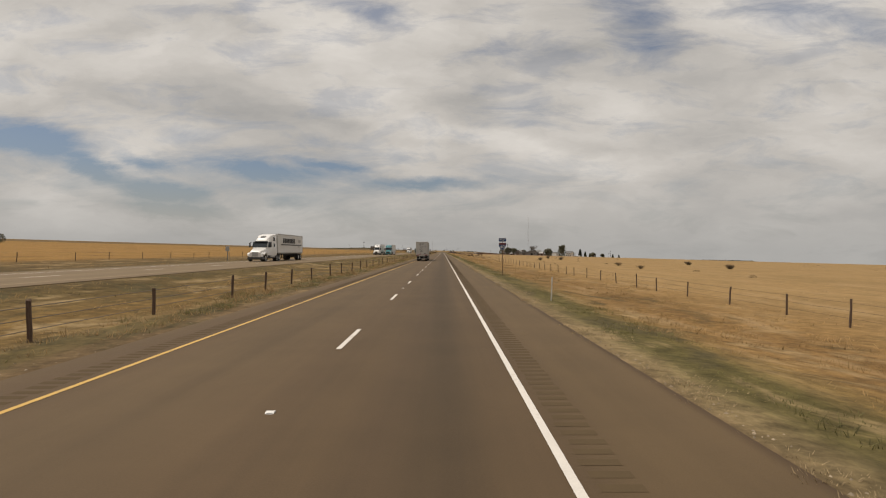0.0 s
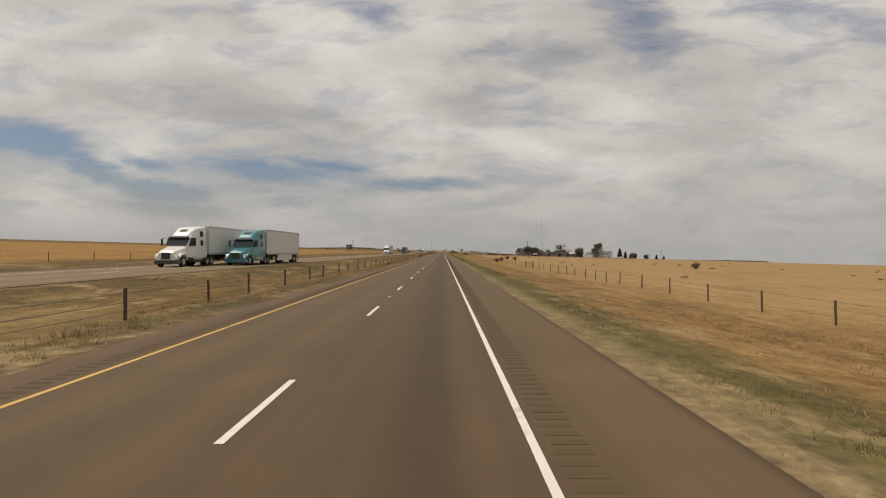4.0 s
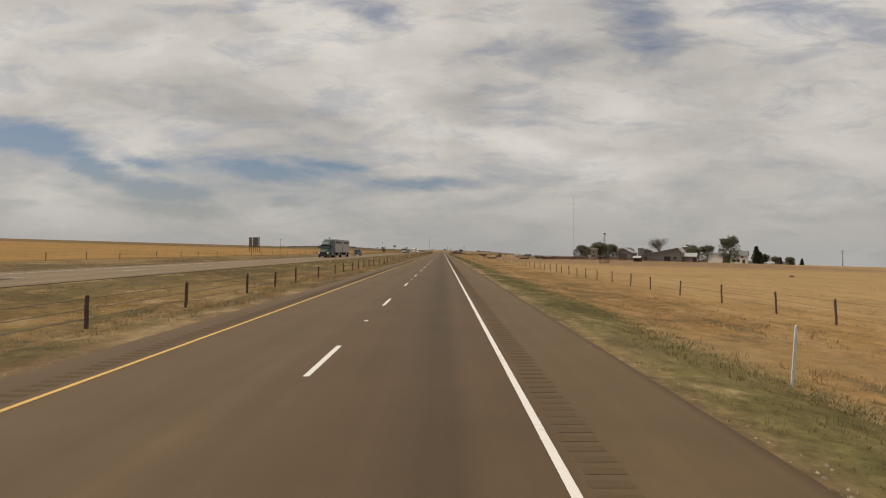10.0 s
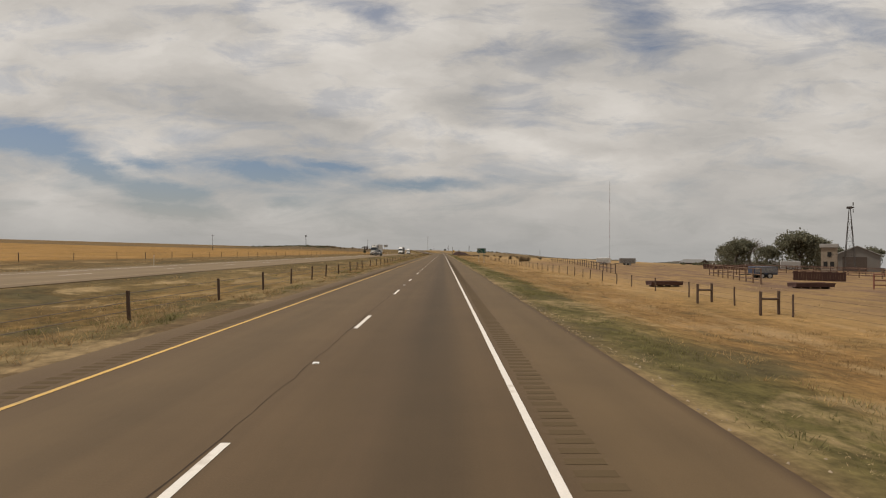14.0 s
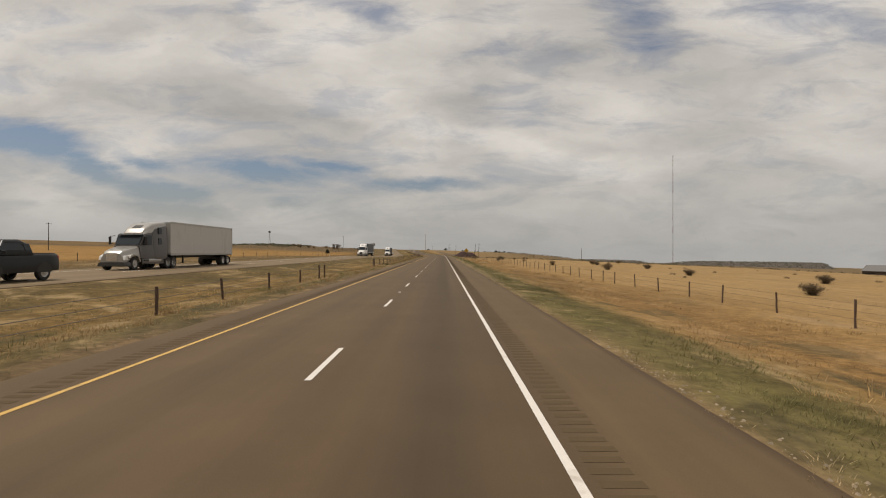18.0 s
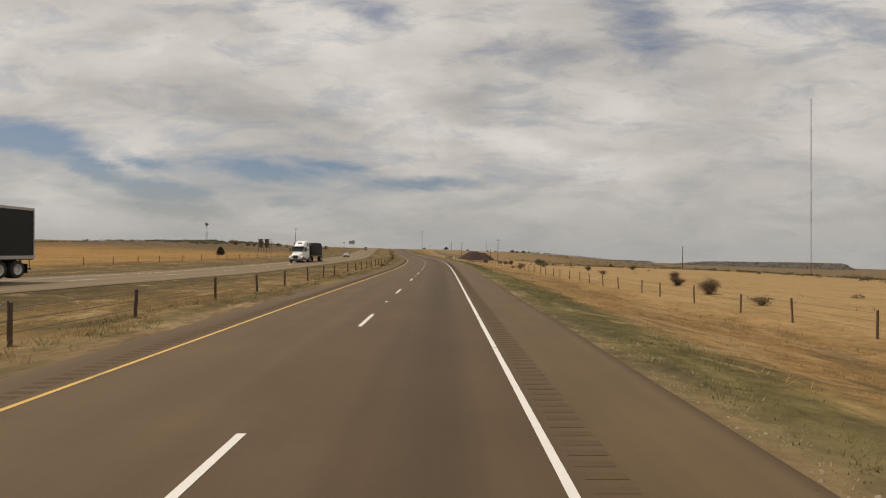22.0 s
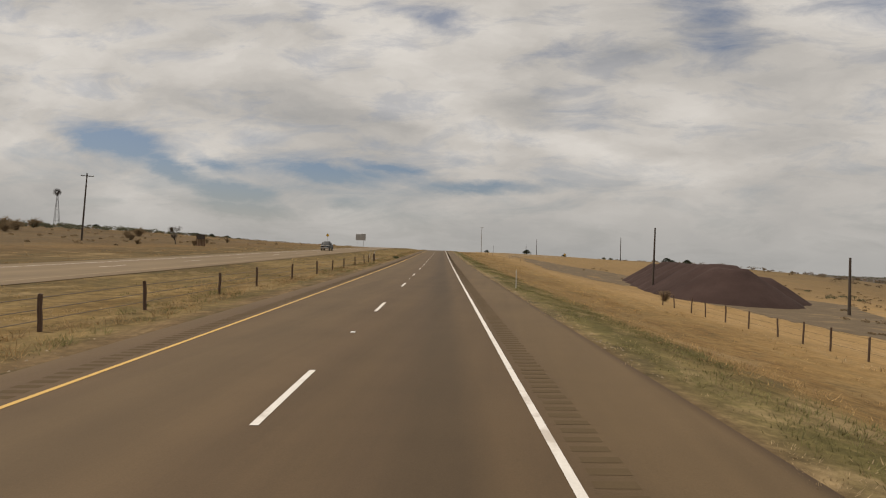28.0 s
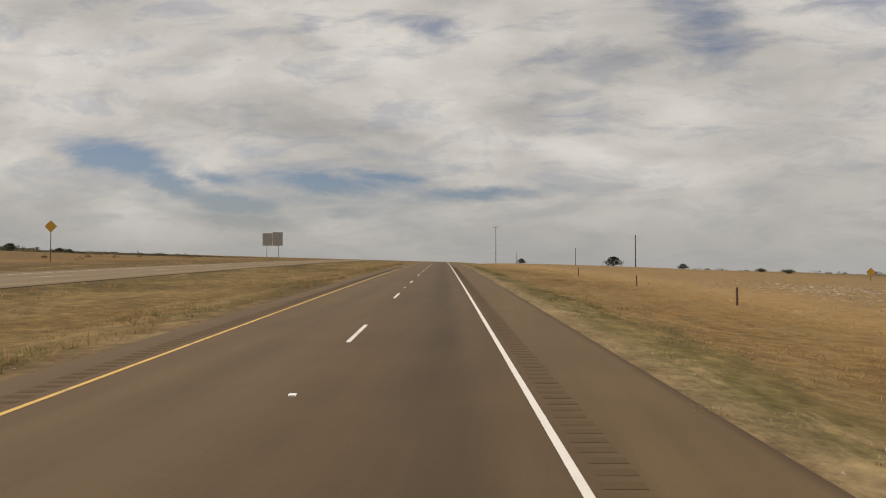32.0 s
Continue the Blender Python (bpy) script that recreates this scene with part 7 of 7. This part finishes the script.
# ======== the dark gravel mound ========
M_GRAVEL = paint("dark_purple_brown_crushed_rock", (0.046, 0.029, 0.025), rough=0.95, vary=0.35, scale=0.35, fine=9.0, bump=0.9)
M_GRAVEL.node_tree.nodes["Principled BSDF"].inputs["Specular IOR Level"].default_value = 0.1
M_SLAG = paint("dark_gravel_spread", (0.112, 0.083, 0.053), rough=0.95, vary=0.3, scale=0.4, fine=8, bump=0.6, wear=(0.175, 0.122, 0.066))
M_SLAG.node_tree.nodes["Principled BSDF"].inputs["Specular IOR Level"].default_value = 0.1


def mound():
    """Overlapping tipped heaps run together into one ridge."""
    heaps = [(37.8, 1135, 4.5), (38.2, 1138.5, 4.9), (38.4, 1142, 4.8), (39, 1147, 4.6), (40, 1153, 4.6), (41.5, 1160, 4.5), (42, 1166, 3.9), (45, 1150, 4.0), (44, 1140, 3.5), (47, 1160, 3.8)]
    verts, faces = [], []
    us, ss = np.linspace(24, 64, 68), np.linspace(1112, 1184, 110)
    for s in ss:
        for u in us:
            h = 0.0
            for hu, hs, top in heaps:
                r = math.hypot(u - hu, s - hs)
                h = max(h, min(top * 0.97 + 0.1 * noise.noise((u * 0.7, s * 0.7, 2)), top + 1.3 - r * 0.68))
            h += 0.16 * noise.noise((u * 0.5, s * 0.5, 0)) * min(1, h) + 0.07 * noise.noise((u * 2.2, s * 2.2, 7)) * min(1, h)
            verts.append(ground(u, s, h - 0.12 if h > 0.12 else -0.4))
    w = len(us)
    for i in range(len(ss) - 1):
        for j in range(w - 1):
            a = i * w + j
            faces.append((a, a + 1, a + w + 1, a + w))
    ob = raw("gravel_mound", verts, faces, M_GRAVEL)
    ob.data.polygons.foreach_set("use_smooth", [True] * len(faces))
    tagged(ob, "long flat-topped mound of dark crushed rock behind the fence", "mound")


mound()


def apron():
    """The thin spread of dark stone round the mound."""
    verts, faces = [], []
    us, ss = np.linspace(19, 64, 60), np.linspace(1080, 1240, 100)
    keep = set()
    for i, s in enumerate(ss):
        for j, u in enumerate(us):
            edge = 31 - 9 * smooth(1145, 1185, s) + 4.5 * noise.noise((s * 0.07, 0, 3)) + 2 * noise.noise((s * 0.3, 0, 3)) + 0.02 * abs(s - 1150)
            far_ = 58 - max(0.62 * (1140 - s), 0.36 * (s - 1140)) + 5 * noise.noise((s * 0.06, 5, 3))
            verts.append(ground(u, s, 0.05 if edge < u < far_ else -0.25))
            if edge < u < far_:
                keep.add((i, j))
    w = len(us)
    for i in range(len(ss) - 1):
        for j in range(w - 1):
            if keep & {(i, j), (i + 1, j), (i, j + 1), (i + 1, j + 1)}:
                a = i * w + j
                faces.append((a, a + 1, a + w + 1, a + w))
    tagged(raw("gravel_apron", verts, faces, M_SLAG), "thin spread of dark stone round the mound", "gravel", kind="structure")


apron()

# ======== distance ========
M_MESA = paint("mottled_mesa_slope", (0.085, 0.068, 0.056), rough=0.95, vary=0.5, scale=0.016, fine=0.07, wear=(0.055, 0.048, 0.042))


def mesa():
    """A flat-topped bluff along the plain's edge, its slope cut by gullies, and a low scrubby ridge that runs on from it."""
    verts, faces = [], []
    n, rows = 260, 9
    for k in range(n):
        t = k / (n - 1)
        x, y = 1280 + 1000 * t, 4300 - 650 * t
        top = -62 - 4 * t - 55 * smooth(0.90, 1.0, t) - 34 * (1 - smooth(0.0, 0.45, t)) + 2.0 * noise.noise((t * 9, 1, 1))
        low = -100 - 16 * t
        for j in range(rows):
            f = j / (rows - 1)
            gully = 40 * noise.noise((t * 34, f * 1.2, 0)) * (1 - f) + 16 * noise.noise((t * 110, f * 2, 3)) * (1 - f * f)
            out = 170 * (1 - f) + gully
            verts.append((x - out * 0.55, y - out * 0.83, low + (top - low) * min(1, (f * 1.12) ** 0.8) + 1.4 * noise.noise((t * 90, 9, j))))
        verts.append((x + 60, y + 240, top))
    w = rows + 1
    for k in range(n - 1):
        for j in range(w - 1):
            a = k * w + j
            faces.append((a, a + 1, a + w + 1, a + w))
    rnd = random.Random(8)
    pts = []
    for k in range(2600):
        a = rnd.randrange(n - 1) * w + rnd.randrange(1, w - 1)
        p, q = Vector(verts[a]), Vector(verts[a + w + 1])
        c = p.lerp(q, rnd.random())
        for j in range(4):
            pts.append((c.x + rnd.gauss(0, 4), c.y + rnd.gauss(0, 4), c.z + rnd.uniform(0, 4)))
    tagged(leaves("mesa_scrub", pts, 1.9, M_THICKET, None, 8), "dark juniper scrub on the bluff's slope", "scrub", kind="stuff")
    tagged(raw("mesa", verts, faces, M_MESA), "low flat-topped bluff with scrubby slopes on the horizon", "hill", kind="structure")
    verts, faces, pts, n = [], [], [], 150
    for k in range(n):
        t = k / (n - 1)
        x, y = 380 + 960 * t, 4600 - 330 * t
        top = -55 + 3.0 * noise.noise((t * 7, 2, 6)) + 1.5 * noise.noise((t * 31, 2, 6)) - 30 * (1 - smooth(0.0, 0.16, t)) - 6 * smooth(0.75, 1.0, t)
        for back, z in ((-420, -110), (-160, top - 16), (-40, top - 3), (0, top), (260, top - 2)):
            verts.append((x + 14 * noise.noise((t * 40, back, 1)), y + back + 40 * noise.noise((t * 25, back, 2)), z))
        for j in range(14):
            pts.append((x + rnd.uniform(-4, 4), y + rnd.uniform(-150, 10), top - 12 * rnd.random() ** 1.5 + rnd.uniform(0, 2.5)))
        if k:
            faces += [(5 * k - 5 + j, 5 * k - 4 + j, 5 * k + 1 + j, 5 * k + j) for j in range(4)]
    tagged(leaves("ridge_scrub", pts, 2.2, M_THICKET, None, 9), "dark juniper scrub along the far ridge", "scrub", kind="stuff")
    tagged(raw("ridge", verts, faces, M_MESA), "low dark scrubby ridge on the horizon", "hill", kind="structure")


mesa()


def scatter(name, label, category, material, count, place, size, seed, blades=30):
    """Many small clumps in one mesh; place gives u, s for each."""
    rnd = random.Random(seed)
    pts = []
    for k in range(count):
        u, s = place(rnd)
        g = ground(u, s)
        r = size * rnd.uniform(0.5, 1.4)
        for j in range(blades):
            a, q = rnd.uniform(0, 2 * math.pi), math.sqrt(rnd.random())
            pts.append((g.x + r * q * math.cos(a), g.y + r * q * math.sin(a), g.z + r * (0.1 + 0.85 * rnd.random() * (1 - 0.5 * q))))
    ob = leaves(name, pts, size * 0.19, material, None, seed)
    return tagged(ob, label, category, kind="stuff")


scatter("far_scrub", "dark scrub and low trees scattered over the far plain", "scrub", M_DARKSCRUB, 1500, lambda r: (110 + 600 * r.random() ** 1.6, 900 + 900 * r.random()), 1.25, 1, 26)
scatter("far_scrub", "dark scrub belt along the rise beyond the opposite carriageway", "scrub", M_THICKET, 700, lambda r: (-118 - 130 * r.random() ** 1.5, 1150 + 480 * r.random()), 1.5, 2, 60)
scatter("far_trees", "dark line of far trees on the horizon", "trees", M_CEDAR, 300, lambda r: (-130 - 140 * r.random() - 0, 1500 + 900 * r.random()), 2.4, 3)
scatter("far_trees", "far dark trees low on the plain", "trees", M_CEDAR, 260, lambda r: (150 + 900 * r.random(), 1600 + 1600 * r.random()), 1.5, 4)
scatter("rise_scrub", "low brown brush on the rise beyond the motorway", "brush", M_SCRUB, 420, lambda r: (-52 - 130 * r.random(), 1090 + 300 * r.random()), 0.6, 6, 50)
scatter("far_brush", "dark brush line across the far plain", "brush", M_DARKSCRUB, 420, lambda r: (120 + 280 * r.random(), 1040 + 260 * r.random()), 1.0, 15, 40)
scatter("plain_brush", "low brown brush in drifts over the dry plain", "brush", M_SCRUB, 420, lambda r: (34 + 110 * r.random(), 965 + 235 * r.random() ** 0.9), 0.5, 14, 40)
scatter("crest_brush", "dark brush and small junipers along the edge of the plain", "brush", M_THICKET, 380, lambda r: (62 + 80 * r.random(), 850 + 330 * r.random()), 0.75, 16, 40)
scatter("farm_undergrowth", "dark weeds and brush among the farm buildings", "brush", M_THICKET, 110, lambda r: (74 + 110 * r.random(), 664 + 40 * r.random()), 1.3, 18, 60)
scatter("crest_brush", "dark brown brush along the edge of the plain", "brush", M_DARKSCRUB, 300, lambda r: (78 + 60 * r.random(), 800 + 260 * r.random()), 0.65, 17, 36)
scatter("plain_shrubs", "small dark shrubs dotted over the dry field", "shrubs", M_SCRUB, 260, lambda r: (26 + 190 * r.random() ** 1.3, 40 + 420 * r.random() if r.random() < 0.35 else 640 + 480 * r.random()), 0.38, 5, 60)
# ======== grass and stones ========
def tufts(name, label, material, spots, height_, seed, blades=8, width=0.008, spread=0.10, uneven=0.5):
    """Grass: at each spot a few blades that lean outwards, all in one mesh; tall and short spots lie in patches."""
    rnd = np.random.RandomState(seed)
    base = np.array([ground(u, s) for u, s in spots])
    grown = np.array([1 + uneven * 1.6 * noise.noise((u * 0.45, s * 0.22, seed)) for u, s in spots])
    n, k = len(base), blades
    h = height_ * np.repeat(np.clip(grown, 0.35, 2.2) * rnd.uniform(0.6, 1.3, n), k) * rnd.uniform(0.6, 1.15, n * k)
    a = rnd.uniform(0, 2 * math.pi, n * k)
    out = spread * np.sqrt(rnd.uniform(0, 1, n * k))
    root = np.repeat(base, k, axis=0) + np.stack([np.cos(a) * out, np.sin(a) * out, np.full(n * k, -0.02)], axis=1)
    a += rnd.normal(0, 0.7, n * k)
    lean = h * rnd.uniform(0.3, 1.7, n * k)
    side = np.stack([-np.sin(a), np.cos(a), np.zeros(n * k)], axis=1) * (width * rnd.uniform(0.6, 1.4, n * k))[:, None]
    tip = root + np.stack([np.cos(a) * lean, np.sin(a) * lean, h], axis=1)
    v = np.stack([root - side, tip, root + side], axis=1).reshape(-1, 3)
    m = n * k
    me = bpy.data.meshes.new(name)
    me.vertices.add(m * 3)
    me.vertices.foreach_set("co", v.ravel())
    me.loops.add(m * 3)
    me.loops.foreach_set("vertex_index", np.arange(m * 3))
    me.polygons.add(m)
    me.polygons.foreach_set("loop_start", np.arange(m) * 3)
    me.polygons.foreach_set("use_smooth", np.zeros(m, dtype=bool))
    me.update(calc_edges=True)
    me.materials.append(material)
    tagged(new(name, me), label, "grass", kind="stuff")


def strip_spots(rnd, count, u0, u1, s0, s1, clump=0.0, bias=1.0, size=1.0, phase=6.0):
    """Spots in a strip along the road, gathered into patches."""
    out = []
    while len(out) < count:
        u, s = u0 + (u1 - u0) * rnd.random() ** bias, s0 + (s1 - s0) * rnd.random()
        if noise.noise((u * 0.55 / size, s * 0.20 / size, phase)) + 0.5 * noise.noise((u * 1.7 / size, s * 0.9 / size, phase)) + rnd.uniform(-0.22, 0.22) < clump:
            continue
        out.append((u, s))
    return out


def green_spots(rnd, count, *limits):
    """The same, thinned where the verge is dry."""
    return [p for p in strip_spots(rnd, count, *limits) if rnd.random() < 0.12 + 0.88 * lush(p[1]) and p[0] > 3.95 + 2.0 * (1 - lush(p[1]))]


def dry_spots(rnd, count, *limits):
    """The same, thinned where the verge is green."""
    return [p for p in strip_spots(rnd, count, *limits) if rnd.random() < 0.3 + 1.6 * (1 - lush(p[1]))]


_g = random.Random(77)
tufts("verge_grass", "green grass tufts along the shoulder", M_GREENGRASS, green_spots(_g, 27000, 3.95, 6.9, 4, 1310, -0.08, 1.0), 0.08, 1, 14, 0.0085, 0.24)
tufts("verge_grass", "bleached dead grass mats at the asphalt's edge", M_PALEGRASS, dry_spots(_g, 15000, 3.60, 4.9, 4, 1310, 0.04, 1.9, 0.8, 2.0), 0.055, 2, 18, 0.007, 0.20)
tufts("verge_grass", "rusty brown grass on the verge", M_BROWNGRASS, strip_spots(_g, 12000, 6.2, 14.0, 4, 1310, -0.02, 1.0, 1.6, 9.0), 0.12, 3, 12, 0.010, 0.30)
tufts("verge_grass", "golden dry grass on the verge", M_DRYGRASS, strip_spots(_g, 14000, 6.0, 17, 4, 1310, -0.08, 1.0, 1.3, 4.0), 0.11, 4, 12, 0.010, 0.30)
tufts("field_grass", "pale dry grass in the open field", M_PALEGRASS, strip_spots(_g, 7000, 15.5, 48, 8, 1300, -0.05, 1.5, 2.5, 3.0), 0.13, 5, 8, 0.012, 0.3)
tufts("median_grass", "mixed dry grass on the median", M_DRYGRASS, strip_spots(_g, 10000, -18.3, -8.9, 4, 1340, 0.10, 1.0, 2.2, 8.0), 0.11, 6, 10, 0.010, 0.27)
tufts("median_grass", "olive tufts on the median", M_GREENGRASS, strip_spots(_g, 13000, -18.2, -8.3, 4, 1340, 0.06, 1.0, 2.0, 5.0), 0.09, 7, 12, 0.009, 0.28)
tufts("median_grass", "bleached grass under the median fence", M_PALEGRASS, strip_spots(_g, 5000, -12.5, -9.6, 4, 1340, 0.1, 1.0, 0.9, 1.0), 0.09, 8, 10, 0.008, 0.2)
tufts("median_grass", "rank brown grass along the fence posts", M_BROWNGRASS, strip_spots(_g, 8000, -10.6, -8.3, 4, 1340, 0.08, 1.0, 0.7, 7.0), 0.22, 11, 11, 0.009, 0.24)
tufts("far_verge_grass", "dry grass beyond the opposite carriageway", M_BROWNGRASS, strip_spots(_g, 5000, -46, -30.2, 10, 1350, 0.0, 1.0, 2.0), 0.22, 9, 7, 0.016, 0.3)
tufts("grass_tussocks", "straw tussocks standing on the verge", M_DRYGRASS, strip_spots(_g, 2600, 6.0, 16.5, 6, 1310, 0.1, 1.0, 2.0, 2.5), 0.14, 10, 40, 0.005, 0.24)
tufts("grass_tussocks", "dark green weeds lying on the verge", M_GREENGRASS, green_spots(_g, 2800, 4.3, 6.6, 6, 1310, 0.15, 1.0, 3.0, 5.5), 0.085, 13, 36, 0.006, 0.30)
tufts("grass_tussocks", "olive tussocks on the median", M_GREENGRASS, strip_spots(_g, 2000, -11, -8.3, 6, 1330, 0.15, 1.0, 1.2, 3.5), 0.17, 12, 32, 0.009, 0.26)


def clods():
    """Loose pale stones and dry clods at the asphalt's edges."""
    rnd = random.Random(3)
    verts, faces = [], []
    for k in range(26000):
        right = rnd.random() < 0.7
        u = 3.66 + abs(rnd.gauss(0, 0.22)) if right else -7.78 - abs(rnd.gauss(0, 0.5))
        s = rnd.uniform(2, 1290)
        if noise.noise((s * 0.09, 3.0 if right else 8.0, 0)) < rnd.uniform(-0.25, 0.35):
            continue
        g = ground(u, s)
        r = 0.022 * rnd.uniform(0.5, 1.8)
        b = len(verts)
        for x, y, z in ((1, 0, 0), (0, 1, 0), (-1, 0, 0), (0, -1, 0), (0.1, 0.1, 0.8)):
            verts.append((g.x + r * (x + rnd.uniform(-0.3, 0.3)), g.y + r * (y + rnd.uniform(-0.3, 0.3)), g.z - 0.004 + r * z))
        faces += [(b, b + 1, b + 4), (b + 1, b + 2, b + 4), (b + 2, b + 3, b + 4), (b + 3, b, b + 4)]
    tagged(raw("edge_stones", verts, faces, M_CLOD), "loose pale stones and clods at the asphalt edge", "stones", kind="stuff")


clods()

def rubble():
    """Broken pale stones lying in drifts on the slope past the mound."""
    rnd = random.Random(12)
    verts, faces = [], []
    for cu, cs, du, ds, count in ((29, 1256, 8, 10, 700), (24, 1240, 3, 8, 250), (36, 1247, 5, 5, 160), (27, 1215, 4, 5, 120), (33, 1136, 3, 4, 110), (20, 1228, 2.5, 7, 110)):
        for k in range(count):
            u, s = cu + rnd.gauss(0, du * 0.5), cs + rnd.gauss(0, ds * 0.5)
            g = ground(u, s)
            r, t, b = rnd.uniform(0.05, 0.18), rnd.uniform(0, 6.28), len(verts)
            for j in range(5):
                q = r * rnd.uniform(0.6, 1.1)
                verts.append((g.x + q * math.cos(t + j * 1.257), g.y + q * math.sin(t + j * 1.257), g.z - 0.03))
            for j in range(5):
                q = r * rnd.uniform(0.35, 0.7)
                verts.append((g.x + q * math.cos(t + j * 1.257), g.y + q * math.sin(t + j * 1.257), g.z + r * rnd.uniform(0.05, 0.25)))
            for j in range(5):
                faces.append((b + j, b + (j + 1) % 5, b + 5 + (j + 1) % 5, b + 5 + j))
            faces.append(tuple(b + 5 + j for j in range(5)))
    tagged(raw("pale_rubble", verts, faces, M_RUBBLE), "drifts of broken pale stone on the dry slope", "stones", kind="stuff")


M_RUBBLE = paint("pale_caliche_stone", (0.27, 0.205, 0.135), rough=0.95, vary=0.2, islands=0.3)
rubble()
for _k, (_u, _s, _h) in enumerate(((15.2, 1196, 0.9), (18.6, 1212, 0.7), (15.6, 1230, 0.9), (15.4, 1246, 0.9), (16.0, 1262, 0.8), (15.8, 1280, 0.9), (20.5, 1204, 0.5))):
    _post = thing("stake", "short weathered wooden stake in dry grass", "post", "stakes in the grass", at=stand(_u, _s, 30 * _k))
    _stick = new("stick", THIN[_k % 4])
    _stick.parent, _stick.scale = _post, (1.2, 1.2, _h)

def culvert():
    """A low concrete headwall with its apron slab, sunk in the median."""
    root = thing("culvert_headwall", "low pale concrete culvert headwall sunk in the median grass", "culvert", at=stand(-12.5, 1157.0, -4, -0.06))
    part("headwall", slab(-1.5, 1.3, -0.10, 0.10, -0.3, 0.07, bevel=0.03), M_CONCRETE, root)
    for x in (-1.42, 1.22):
        part("wing", slab(x - 0.08, x + 0.08, -0.9, -0.10, -0.3, 0.06, bevel=0.03), M_CONCRETE, root)
    part("apron_slab", slab(-1.33, 1.13, -1.0, -0.10, -0.2, 0.03, bevel=0.02), M_CONCRETE, root)


culvert()

# ======== cracks and tar in the asphalt ========
M_TAR = paint("black_crack_tar", (0.046, 0.033, 0.023), rough=0.9, vary=0.2)
M_TAR.node_tree.nodes["Principled BSDF"].inputs["Specular IOR Level"].default_value = 0.1


def crack(points, w, seed):
    """A sealed crack through (u, s) points, wandering a little."""
    rnd = random.Random(seed)
    verts, faces = [], []
    for (u0, s0), (u1, s1) in zip(points, points[1:]):
        n = max(2, int(math.hypot(u1 - u0, s1 - s0) / 0.5))
        for k in range(n):
            f = k / n
            u, s = u0 + (u1 - u0) * f + rnd.uniform(-0.03, 0.03), s0 + (s1 - s0) * f + rnd.uniform(-0.03, 0.03)
            long = abs(s1 - s0) > abs(u1 - u0)
            h = w * rnd.uniform(0.15, 0.55) / 2
            verts += [ground(u - h, s, 0.004), ground(u + h, s, 0.004)] if long else [ground(u, s - h, 0.004), ground(u, s + h, 0.004)]
    for k in range(len(verts) // 2 - 1):
        b = 2 * k
        faces.append((b, b + 1, b + 3, b + 2))
    tagged(raw("tar_seal", verts, faces, M_TAR), "wandering black tar seal in the asphalt", "road crack", kind="structure")


crack([(1.95, 277.6), (2.6, 277.5), (3.5, 277.2)], 0.30, 1)
crack([(2.6, 1113), (3.0, 1113.4)], 0.05, 5)
crack([(-2.62, 520), (-2.70, 534), (-2.58, 542), (-2.66, 552), (-2.60, 566)], 0.05, 7)
